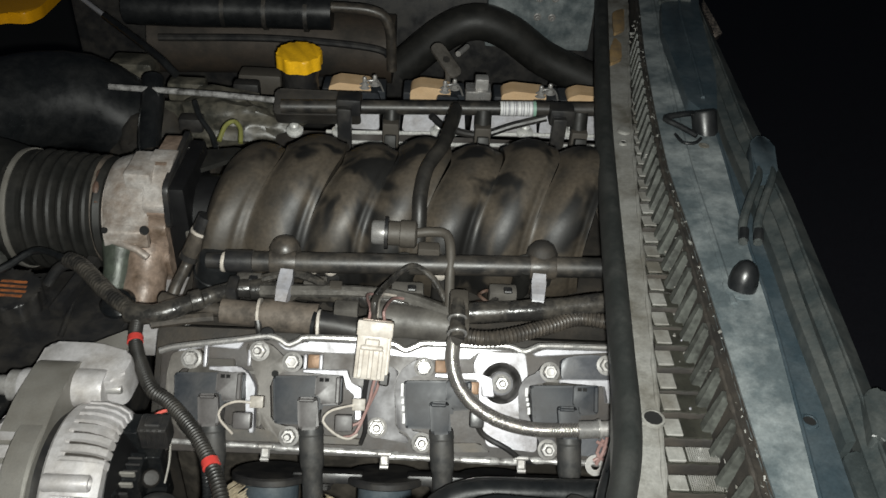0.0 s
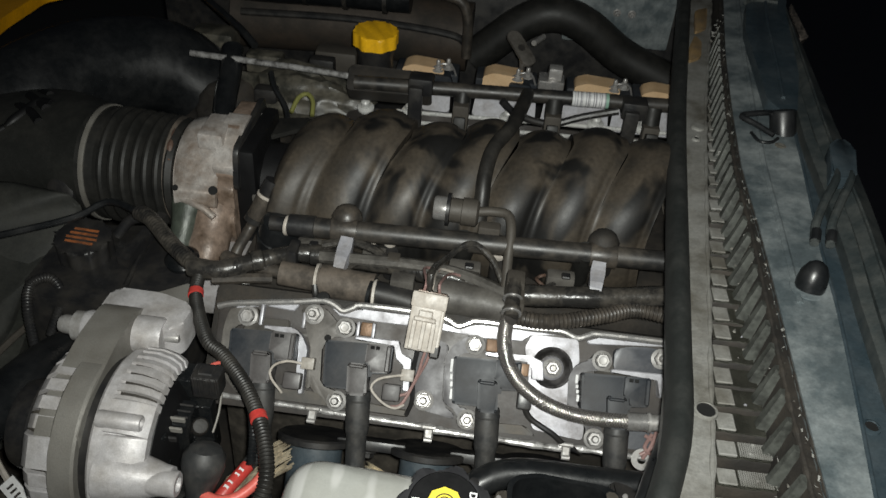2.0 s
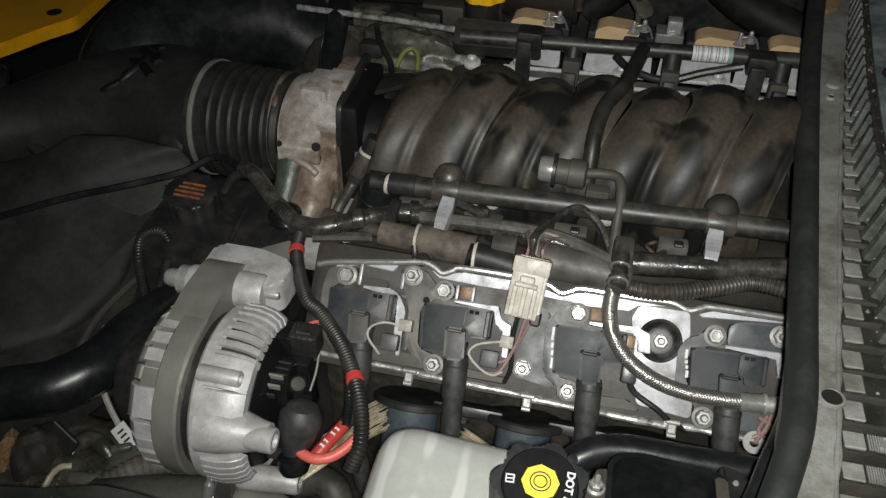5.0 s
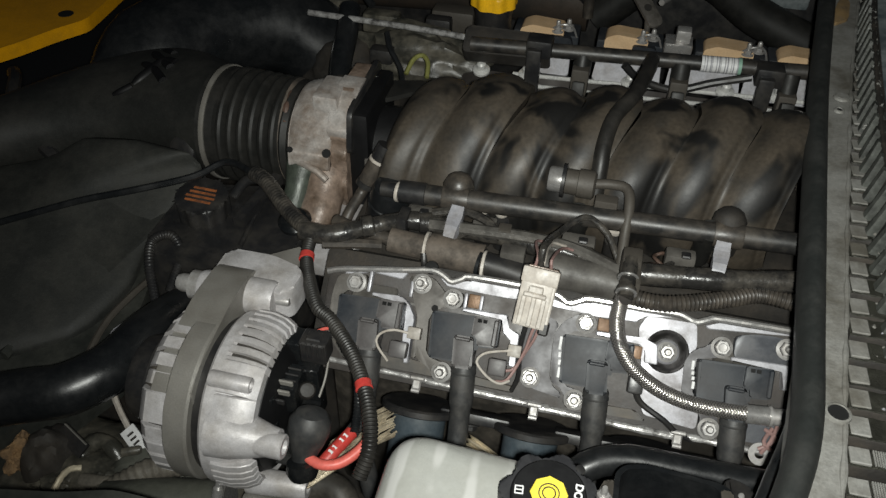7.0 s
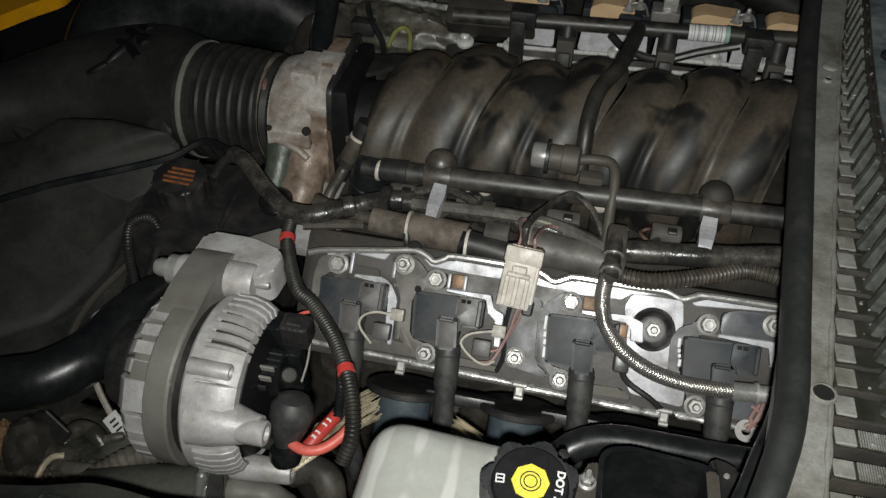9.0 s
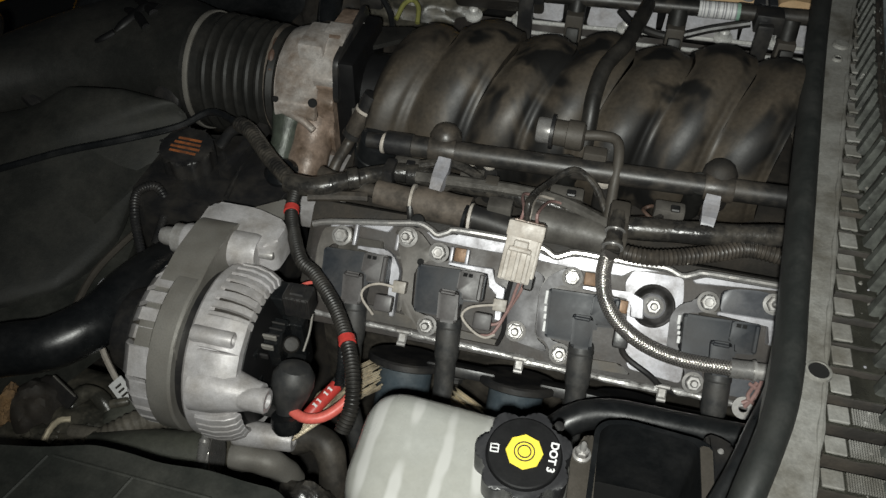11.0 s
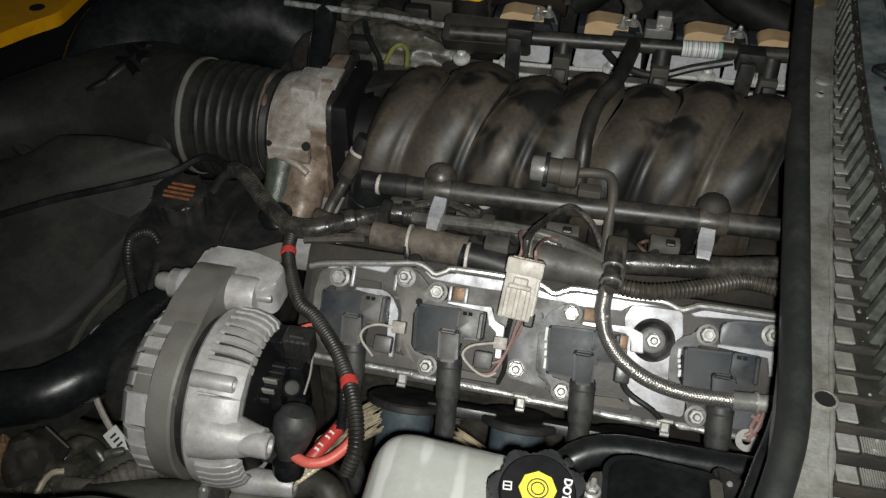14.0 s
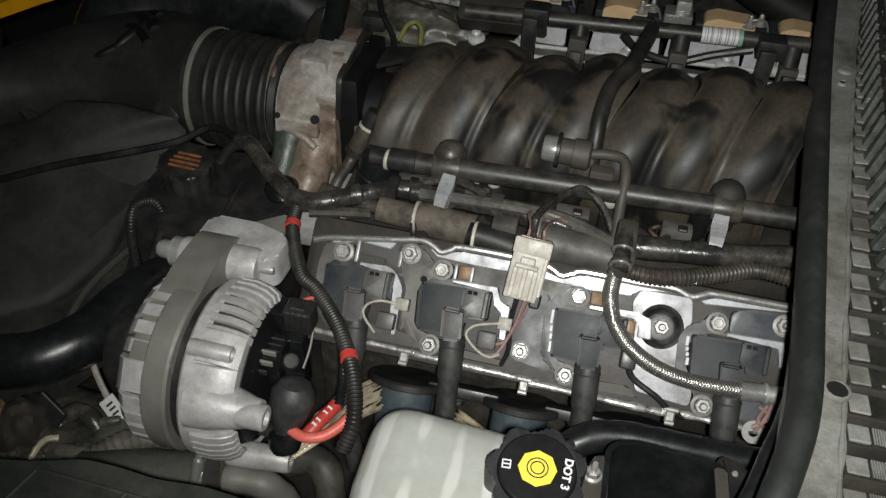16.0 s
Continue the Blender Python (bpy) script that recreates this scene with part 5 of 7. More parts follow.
for c, size in (((0.022, 0.000, 0.018), (0.030, 0.026, 0.030)), ((0.030, 0.020, 0.010), (0.016, 0.016, 0.022)), ((0.004, 0.028, 0.012), (0.022, 0.020, 0.024)), ((0.000, -0.022, 0.026), (0.056, 0.014, 0.030)), ((-0.020, 0.010, 0.024), (0.026, 0.050, 0.036)), ((0.040, -0.030, 0.020), (0.020, 0.020, 0.028))):
    part("cover_block", box(B(), c, size, AL, 0.0022, 3), M_GLOSS, alt, "glossy black rear cover block", angle=25)
for x, y, z, l in ((0.0395, 0.0098, 0.0225, 0.018), (0.0348, 0.0158, 0.0228, 0.016), (0.0300, 0.0210, 0.0220, 0.012)):
    part("contact_strip", box(B(), (x, y, z), (0.0050, 0.0022, l), AL, 0.0006, 1), M_CASTD if l > 0.014 else M_BLACK, alt)
part("rail_strip", tube(B(), [AL @ Vector((0.0385, -0.0218, 0.0490)), AL @ Vector((0.0300, -0.0090, 0.0500)), AL @ Vector((0.0207, 0.0026, 0.0484))], 0.0010, 6, 0.004), M_CASTD, alt, "bright metal strip")
part("round_boss", lathe(B(), [(0.0070, -0.012), (0.0070, 0.0), (0.0055, 0.003), (0.0030, 0.0035), (0, 0.003)], frame_from(AL @ Vector((0.0250, 0.0017, 0.0385)), (1, 0, 0), (0.35, -0.5, 0.75)), 20), M_DEEP, alt)
for k in range(3):
    part("block_rib", box(B(), (0.0382, -0.006 + 0.006 * k, 0.0180), (0.0020, 0.0016, 0.028), AL, 0.0005, 1), M_BLACK, alt)
part("plug", box(B(), (0.0520, -0.0210, 0.0400), (0.022, 0.018, 0.022), AL, 0.003, 3), M_BLACK, alt, "ribbed black plug")
for k in range(5):
    part("plug_rib", box(B(), (0.0550, -0.0120, 0.0315 + 0.0044 * k), (0.017, 0.0022, 0.0018), AL, 0.0006, 1), M_BLACK, alt)
part("plug_latch", box(B(), (0.0635, -0.0205, 0.0400), (0.003, 0.010, 0.012), AL, 0.001, 1), M_BLACK, alt)
# bosses: long side rod, conical lower lug, bottom lug
for a, r, z0, z1, rad in ((-30, R + 0.003, -0.020, 0.012, 0.0064), (-65, R - 0.006, 0.008, 0.042, 0.0102)):
    p = (r * math.cos(radians(a)), -r * math.sin(radians(a)))
    bm = B()
    lathe(bm, [(0, z0), (rad * 0.95, z0), (rad, z0 + 0.002), (rad * 0.95, z1 - 0.001), (rad * 0.85, z1), (rad * 0.55, z1), (rad * 0.5, z1 - 0.003), (0, z1 - 0.003)], AL @ Matrix.Translation((*p, 0)), 24)
    part("bolt_boss", bm, M_CASTING, alt)
bm = B()
la = radians(-65)
lug = Matrix.Translation(((R - 0.010) * math.cos(la), -(R - 0.010) * math.sin(la), 0))
lathe(bm, [(0, -0.016), (0.0205, -0.016), (0.0195, 0.0), (0.0155, 0.016), (0.0115, 0.030), (0.0105, 0.036), (0, 0.036)], AL @ lug, 28)
part("lug_web", bm, M_CASTING, alt)
bm = B()
prism(bm, [(0.050, -0.002), (R + 0.0035, 0.0), (R + 0.0035, 0.013), (R + 0.0005, 0.0235), (0.0650, 0.0305), (0.058, 0.031)], -0.0125, 0.0125, AR @ Matrix.Rotation(radians(27), 4, "Z") @ FIN, 0.0025, 3)
part("smooth_pad", bm, M_CASTING, alt)
bm = B()
prism(bm, [(0.050, -0.002), (R + 0.0030, 0.0), (R + 0.0030, 0.013), (R + 0.0005, 0.0235), (0.0650, 0.0305), (0.058, 0.031)], -0.0110, 0.0110, AR @ Matrix.Rotation(radians(47), 4, "Z") @ FIN, 0.0025, 3)
part("smooth_pad", bm, M_CASTING, alt)
bm = B()
lathe(bm, [(0, 0.0), (0.0105, 0.0), (0.0110, 0.002), (0.0098, 0.048), (0.0088, 0.050), (0.0048, 0.050), (0.0048, 0.040), (0, 0.040)], frame_from((-0.246, -0.367, 0.660), (0, 0, 1), (1, 0.06, 0.03)), 22)
part("lower_lug", bm, M_CASTING, alt)
# arm to the upper pivot, with the pivot boss along the shaft's direction
bm = B()
prism(bm, rounded([(0.046, 0.056), (0.064, 0.030), (0.0745, -0.030), (0.072, -0.072), (0.056, -0.088), (0.036, -0.074), (0.020, -0.05), (0.020, 0.04)], 0.012), -0.064, -0.032, AL, 0.005)
part("upper_arm", bm, M_CASTD, alt)
PV = frame_from((-0.319, -0.261, 0.7615), (0, 0, 1), (1, 0, 0))
part("pivot_boss", lathe(B(), [(0, 0.0), (0.0135, 0.0), (0.0145, 0.003), (0.0145, 0.022), (0.0155, 0.026), (0.0155, 0.062), (0.0145, 0.066), (0, 0.066)], PV, 26), M_CASTING, alt)
bm = B()
prism(bm, rounded([(-0.311, -0.222), (-0.312, -0.262), (-0.27, -0.268), (-0.240, -0.262), (-0.238, -0.232), (-0.27, -0.222)], 0.008), 0.744, 0.7735, UP, 0.004)
part("arm_top", bm, M_CASTING, alt)
part("web_plate", prism(B(), rounded([(-0.303, -0.220), (-0.260, -0.187), (-0.252, -0.202), (-0.255, -0.214), (-0.294, -0.226)], 0.002), 0.753, 0.757, UP, 0.001, 1), M_CASTD, alt, "dull flat web plate")
part("pivot_nut", lathe(B(), [(0, -0.022), (0.0065, -0.022), (0.008, -0.018), (0.008, -0.010), (0.0125, -0.009), (0.0125, 0.0), (0, 0.0)], PV, 18), M_BOLT, alt)
part("pivot_stud", lathe(B(), [(0, 0.064), (0.0042, 0.064), (0.0042, 0.076), (0.0035, 0.0775), (0, 0.0775)], PV, 16), M_BOLT, alt)
bm = B()
lathe(bm, [(0, 0.0), (0.0085, 0.0), (0.0105, 0.008), (0.0140, 0.018), (0.0165, 0.028), (0.0160, 0.036), (0.0120, 0.042), (0.005, 0.0445), (0, 0.045)], frame_from(AL @ Vector((-0.006, 0.044, 0.048)), (1, 0, 0), (0.10, 0.42, 0.90)), 26)
part("terminal_boot", bm, M_BOOT, alt, "dusty rubber terminal boot")
bm = B()
lathe(bm, [(0, -0.004), (0.0115, -0.004), (0.0125, 0.004), (0.0105, 0.009), (0, 0.010)], frame_from(AL @ Vector((-0.004, 0.050, 0.050)), (0, 0, 1), (0.15, -0.35, -0.9)), 22)
part("boot_skirt", bm, M_GLOSS, alt)

# ---- brake fluid reservoir ----
res = thing("brake_fluid_reservoir", (-0.04, -0.45, 0.76), "milky white brake fluid reservoir with a black screw cap", "fluid reservoir")
TANK_RINGS = [(0.020, 0.735), (0.006, 0.765), (0.001, 0.780), (0.0, 0.790), (0.0015, 0.800), (0.005, 0.807), (0.011, 0.812), (0.019, 0.815), (0.028, 0.8165)]


def tank_ring(inset, z):
    c = [(-0.05, -0.492), (-0.113, -0.478), (-0.113, -0.392), (-0.055, -0.3935), (-0.016, -0.396), (0.018, -0.404), (0.018, -0.505)]
    mid = Vector((-0.04, -0.46))
    out = []
    for x, y in rounded(c, 0.054, 12):
        d = mid - Vector((x, y))
        out.append((x + d.x / d.length * inset, y + d.y / d.length * inset, z))
    return out


bm = B()
loops = [[bm.verts.new(p) for p in tank_ring(i, z)] for i, z in TANK_RINGS]
for a, b in zip(loops, loops[1:]):
    for k in range(len(a)):
        bm.faces.new((a[k], a[(k + 1) % len(a)], b[(k + 1) % len(a)], b[k]))
bm.faces.new(loops[0][::-1]), bm.faces.new(loops[-1])
part("tank", bm, M_TANK, res, angle=70)
part("seam", tube(B(), [(x, y, 0.772) for x, y, z in tank_ring(0.004, 0)], 0.003, 8, 0.01), M_TANK, res)
CAP = frame_from((-0.0105, -0.438, 0.815), (1, 0.08, 0), (0.0, -0.12, 1))
lobes = []
for k in range(140):
    a = 2 * math.pi * k / 140
    d = (math.degrees(a) + 107.5) % (360 / 7)
    d = min(d, 360 / 7 - d)
    r = 0.0276 - 0.0058 * math.exp(-(d / 10.5) ** 2)
    lobes.append((r * math.cos(a), r * math.sin(a)))
cap = part("cap", prism(B(), lobes, 0.002, 0.0235, CAP, 0.0016, 2), M_CAP, res, "black screw cap with a yellow emblem", angle=50)
part("cap_dish", lathe(B(), [(0.0216, 0.0225), (0.0208, 0.0262), (0.0200, 0.0268), (0.0, 0.0268)], CAP, 48), M_CAPTOP, cap)
part("emblem", prism(B(), circle(0, 0, 0.0105, 8), 0.0268, 0.0276, CAP, 0.0003, 1), M_YELLOW, cap, "yellow octagonal emblem", smooth=False)
for r in (0.0032, 0.0052):
    bm = B()
    lathe(bm, [(r, 0.0276), (r, 0.0279), (r + 0.0007, 0.0279), (r + 0.0007, 0.0276)], CAP, 32)
    part("emblem_ring", bm, M_DEEP, cap)


def lettering(text, size, m, material, parent, name="lettering"):
    cu = bpy.data.curves.new(name, "FONT")
    cu.body, cu.size, cu.extrude, cu.align_x, cu.align_y = text, size, 0.0002, "CENTER", "CENTER"
    cu.offset = size * 0.03
    tmp = bpy.data.objects.new(name, cu)
    me = bpy.data.meshes.new_from_object(tmp)
    bpy.data.objects.remove(tmp)
    me.transform(m)
    me.materials.clear()
    me.materials.append(material)
    ob = new(name, me)
    ob.parent = parent
    if parent.type == "EMPTY":
        ob.matrix_parent_inverse = Matrix.Translation(parent.location).inverted()
    return ob


bm = B()
for c, size in (((-0.0165, 0.0022, 0), (0.0042, 0.0007, 0.0004)), ((-0.0165, -0.0022, 0), (0.0042, 0.0007, 0.0004)), ((-0.0186, 0, 0), (0.0007, 0.005, 0.0004)), ((-0.0144, 0, 0), (0.0007, 0.005, 0.0004)), ((-0.0165, 0, 0), (0.0042, 0.0006, 0.0004))):
    box(bm, (c[0], c[1], 0.0271), size, CAP)
part("book_symbol", bm, M_WHITE, cap)
lettering("DOT 3", 0.0061, CAP @ Matrix.Translation((0.0155, -0.001, 0.0272)) @ Matrix.Rotation(radians(-96), 4, "Z"), M_WHITE, cap)

# ---- braided hose ----
hose = thing("braided_hose", (0.05, -0.24, 0.73), "braided stainless steel fuel hose with crimped ends", "fuel hose")
pts = [(0.0258, 0.026, 0.026), (0.0235, 0.0234, 0.022), (0.0228, 0.0072, 0.020), (0.0281, -0.0114, 0.02), (0.0416, -0.0283, 0.02), (0.0648, -0.0413, 0.02), (0.0939, -0.0471, 0.02), (0.1306, -0.0464, 0.02)]
part("braid", tube(B(), local(VC, pts), 0.0062, 18, 0.003), M_BRAID, hose)
bm = B()
tube(bm, local(VC, [(0.1300, -0.0464, 0.02), (0.147, -0.0450, 0.02)]), 0.0075, 18, 0.004)
part("ferrule", bm, M_CHROME, hose)
bm = B()
tube(bm, local(VC, [(0.147, -0.0450, 0.02), (0.149, -0.0448, 0.02)]), 0.0085, 18, 0.001)
tube(bm, local(VC, [(0.149, -0.0450, 0.02), (0.18, -0.0425, 0.02)]), 0.0068, 18, 0.004)
part("end_fitting", bm, M_BOLT, hose)
bm = B()
tube(bm, [VC @ Vector((0.0258, 0.026, 0.026)), (0.0262, -0.190, 0.796), (0.0265, -0.180, 0.798)], 0.0064, 18, 0.002, shape=lambda s: 1.0 + (0.22 if 0.006 < s < 0.010 else 0))
part("elbow", bm, M_TAPE, hose, "shiny black elbow fitting")
for f in (0.15, 0.62):
    p, q = VC @ Vector((0.0258, 0.026, 0.026)), Vector((0.0262, -0.186, 0.797))
    part("elbow_ring", lathe(B(), [(0.0060, -0.0008), (0.0085, -0.0008), (0.0088, 0.0), (0.0085, 0.0008), (0.0060, 0.0008)], frame_from(p.lerp(q, f), (1, 0, 0), q - p), 22), M_CHROME, hose, "bright ring")
part("socket", box(B(), (0.0275, -0.176, 0.792), (0.017, 0.020, 0.020), bevel=0.004), M_DUSTY, hose)
part("bracket", box(B(), (0.034, -0.193, 0.786), (0.004, 0.024, 0.018), bevel=0.001), M_DUSTY, hose)

# ---- harness, wires, connector ----
def conduit(name, pts, r, label, material=None, period=0.0035, depth=0.09):
    return solo(name, tube(B(), pts, r, 12, period / 5, corrugated(period, depth)), material or M_CONDUIT, label, "wiring")


conduit("wiring_harness", [(-0.335, -0.113, 0.773), (-0.318, -0.124, 0.774), (-0.287, -0.153, 0.77), (-0.256, -0.178, 0.768)], 0.0076, "taped grey wiring conduit by the coolant tank", M_TAPE, 0.0035, 0.035)
solo("shroud_cable", tube(B(), [(-0.582, -0.193, 0.722), (-0.541, -0.175, 0.732), (-0.501, -0.159, 0.742), (-0.450, -0.138, 0.750), (-0.402, -0.113, 0.757), (-0.375, -0.093, 0.766), (-0.335, -0.113, 0.773)], 0.0036, 10, 0.008), M_RUBBER, "thin black cable across the radiator cover", "cable")
conduit("wiring_harness", [(-0.253, -0.176, 0.766), (-0.246, -0.21, 0.762), (-0.221, -0.256, 0.760), (-0.203, -0.270, 0.759), (-0.178, -0.296, 0.758), (-0.1575, -0.326, 0.756), (-0.145, -0.351, 0.751), (-0.1395, -0.372, 0.742), (-0.143, -0.386, 0.728)], 0.0056, "black split conduit with red tape beside the alternator", M_TUBE, 0.0028)
loom = thing("wiring_loom", (-0.1, -0.15, 0.76), "taped dusty wiring loom below the fuel rail", "wiring")
part("trunk", tube(B(), [(-0.262, -0.178, 0.768), (-0.234, -0.179, 0.77), (-0.2, -0.16, 0.772), (-0.172, -0.144, 0.772), (-0.127, -0.140, 0.768), (-0.081, -0.142, 0.768), (-0.02, -0.148, 0.768), (0.025, -0.160, 0.766)], 0.0085, 12, 0.006, lambda s: 1 + 0.06 * math.sin(s * 190) + 0.08 * math.sin(s * 61)), M_TAPE, loom)
for p, d in (((-0.205, -0.1625, 0.772), (0.9, 0.45, 0)), ((-0.155, -0.1425, 0.771), (1, 0.1, 0)), ((-0.055, -0.1445, 0.768), (1, -0.08, 0)), ((-0.01, -0.150, 0.768), (1, -0.2, 0))):
    part("tape_band", lathe(B(), [(0.008, -0.006), (0.0098, -0.005), (0.0100, 0.004), (0.008, 0.006)], frame_from(p, (0, 0, 1), d), 16), M_TAPE, loom, "shiny black tape band")
for p, d in (((-0.2475, -0.2055, 0.7625), (0.2, -0.9, -0.08)), ((-0.1572, -0.3265, 0.756), (0.42, -0.85, -0.1))):
    bm = B()
    lathe(bm, [(0.005, -0.0034), (0.0066, -0.003), (0.0067, 0.003), (0.005, 0.0034)], frame_from(p, (0, 0, 1), d), 18)
    solo("red_tape", bm, M_RED, "band of red tape round the conduit", "tape")
conduit("wiring_harness", [(0.022, -0.187, 0.765), (0.06, -0.196, 0.772), (0.105, -0.180, 0.772), (0.136, -0.166, 0.772), (0.17, -0.167, 0.77), (0.22, -0.16, 0.765)], 0.0068, "grey corrugated conduit above the valve cover")
solo("rear_hose", tube(B(), [(0.035, -0.165, 0.772), (0.098, -0.163, 0.778), (0.165, -0.154, 0.782), (0.24, -0.15, 0.782)], 0.0095, 14, 0.006, lambda s: 1 + 0.05 * math.sin(s * 120) + 0.04 * math.sin(s * 47)), M_TAPE, "shiny black taped hose under the fuel rail", "hose")
solo("plug_wire", tube(B(), [(-0.213, -0.279, 0.752), (-0.204, -0.278, 0.757), (-0.196, -0.279, 0.757), (-0.186, -0.287, 0.752), (-0.176, -0.300, 0.742)], 0.0014, 8, 0.003), M_CORAL, "coral red wire into the alternator plug", "wire")
conduit("wiring_harness", [(-0.190, -0.284, 0.752), (-0.172, -0.303, 0.744), (-0.163, -0.325, 0.735), (-0.160, -0.345, 0.722)], 0.0036, "thin black conduit behind the alternator plug", M_RUBBER, 0.0028)
pcv = thing("vent_hose", (-0.13, -0.165, 0.75), "dust-covered brown rubber vent hose with clamps", "hose")
part("hose", tube(B(), [(-0.183, -0.1655, 0.764), (-0.166, -0.166, 0.763), (-0.146, -0.1665, 0.762)], 0.0112, 18, 0.006), M_GREASY, pcv)
part("feed", tube(B(), [(-0.240, -0.150, 0.762), (-0.215, -0.160, 0.764), (-0.182, -0.1655, 0.764)], 0.0062, 14, 0.006), M_CONDUIT, pcv)
part("sleeve", tube(B(), [(-0.146, -0.1665, 0.762), (-0.097, -0.168, 0.760)], 0.0145, 22, 0.004, lambda s: 1 + 0.035 * math.sin(s * 130)), M_GREASY, pcv)
part("clamp", tube(B(), [(-0.150, -0.1665, 0.762), (-0.1475, -0.1665, 0.762)], 0.0150, 20, 0.001), M_CREAM, pcv)
part("clamp_tail", tube(B(), [(-0.1485, -0.1785, 0.766), (-0.147, -0.183, 0.760), (-0.146, -0.184, 0.752)], 0.0030, 10, 0.002), M_BLACK, pcv)
part("tail", tube(B(), [(-0.10, -0.170, 0.759), (-0.072, -0.173, 0.757), (-0.040, -0.178, 0.753)], 0.0112, 16, 0.01), M_BLACK, pcv)
part("end_sleeve", tube(B(), [(-0.046, -0.162, 0.757), (-0.010, -0.163, 0.757), (0.026, -0.166, 0.755)], 0.0165, 20, 0.004, lambda s: 1 + 0.03 * math.sin(s * 150)), M_BLOCKD, pcv, "dusty grey end sleeve")
part("end_ring", tube(B(), [(-0.0965, -0.174, 0.758), (-0.0940, -0.174, 0.758)], 0.0150, 22, 0.001), M_CREAM, pcv)
part("end_gasket", tube(B(), [(-0.0995, -0.173, 0.758), (-0.0965, -0.1735, 0.758)], 0.0158, 22, 0.001), M_RUBBER, pcv)

CN = VC @ Matrix.Translation((-0.0445, 0.0128, 0.030)) @ Matrix.Rotation(radians(-4), 4, "Z") @ Matrix.Rotation(radians(8), 4, "X")
conn = thing("wire_connector", CN.translation, "cream nylon wire connector hanging over the valve cover", "connector")
part("shell", box(B(), (0, 0, 0), (0.026, 0.046, 0.018), CN, 0.002), M_CREAM, conn)
for dx in (-0.008, 0.0, 0.008):
    part("rib", box(B(), (dx, -0.010, 0.0095), (0.004, 0.024, 0.003), CN, 0.0008, 1), M_CREAM, conn)
part("latch", box(B(), (0, 0.008, 0.0105), (0.012, 0.006, 0.004), CN, 0.001, 1), M_CREAM, conn)
part("collar", box(B(), (0.001, 0.019, 0), (0.030, 0.013, 0.020), CN, 0.002), M_CREAM, conn)
part("mouth", box(B(), (0.002, 0.0258, -0.001), (0.024, 0.0015, 0.013), CN, 0.0004, 1), M_STAIN, conn, "brown wire seal")
part("cross_bar", box(B(), (0.0, 0.0035, 0.0105), (0.0185, 0.0040, 0.0042), CN, 0.001, 1), M_CREAM, conn)
part("side_rail", box(B(), (0.0135, -0.002, 0.002), (0.0035, 0.036, 0.012), CN, 0.001, 1), M_CREAM, conn)
part("end_clip", box(B(), (0.0125, -0.0215, 0.002), (0.0085, 0.0110, 0.012), CN, 0.0015, 1), M_BLACK, conn, "black end clip")
for dx, q, mt in ((-0.006, (-0.052, -0.172, 0.795), M_PINK), (0.001, (-0.040, -0.168, 0.792), M_CREAM), (0.008, (-0.030, -0.165, 0.786), M_PINK)):
    part("wire", tube(B(), [CN @ Vector((dx, 0.024, 0.0)), CN @ Vector((dx * 0.8, 0.034, 0.004)), q, (q[0] + 0.012, q[1] + 0.014, q[2] - 0.012)], 0.0013, 8, 0.003), mt, conn)
part("lead", tube(B(), [CN @ Vector((0, 0.022, 0)), CN @ Vector((-0.002, 0.042, 0.006)), (-0.035, -0.155, 0.795), (-0.015, -0.135, 0.80), (0.005, -0.14, 0.79), (0.018, -0.155, 0.775)], 0.0030, 10, 0.004), M_TAPE, conn)

# ---- exhaust side below the cover ----
header = thing("exhaust_manifold", (-0.03, -0.28, 0.60), "blue-black steel exhaust manifold with a wavy flange", "exhaust manifold")
for x in (-0.128, -0.030, 0.066):
    m = frame_from((x, -0.268, 0.664), (1, 0, 0), (0, -0.62, -0.78))
    part("pipe", lathe(B(), [(0.0, -0.002), (0.0235, -0.002), (0.0235, 0.075), (0.020, 0.09), (0, 0.09)], m, 32), M_SHIELD, header, "blue-black pipe")
    part("flange", lathe(B(), [(0.0, -0.007), (0.0325, -0.007), (0.0345, -0.0055), (0.0345, -0.0010), (0.0330, 0.0), (0.0270, 0.0), (0.0262, -0.0012), (0.0, -0.0012)], m, 36), M_BLACK, header)
    bm = B()
    box(bm, (0.049, 0.004, -0.0045), (0.06, 0.020, 0.009), m, 0.002)
    part("flange_bridge", bm, M_BLACK, header)
    part("bolt", bolt_mesh(B(), on(m, 0.046, 0.008, 0.0), 0.006, 0.0), M_BLACK, header)
for a, b in (((-0.092, -0.335, 0.625), (-0.066, -0.285, 0.655)),):
    solo("heat_wrap", tube(B(), [a, b], 0.016, 16, 0.0009, corrugated(0.0045, 0.12)), M_GOLD, "gold ribbed heat wrap on a pipe", "heat wrap")
solo("heater_pipe", tube(B(), [(-0.004, -0.352, 0.69), (0.010, -0.333, 0.714), (0.040, -0.319, 0.721), (0.092, -0.317, 0.721), (0.146, -0.316, 0.721), (0.2, -0.312, 0.72)], 0.0115, 16, 0.01), M_RUBBER, "black rubber pipe below the valve cover", "pipe")
tb = thing("tank_bracket", (0.032, -0.40, 0.73), "dusty bracket with a bolt beside the fluid reservoir", "bracket")
part("plate", prism(B(), rounded([(0.020, -0.455), (0.018, -0.395), (0.026, -0.374), (0.034, -0.378), (0.036, -0.455)], 0.004), 0.725, 0.774, UP, 0.003), M_DUSTY, tb)
part("bolt", bolt_mesh(B(), on(UP, 0.0245, -0.392, 0.774), 0.0045, 0.006), M_BOLT, tb)
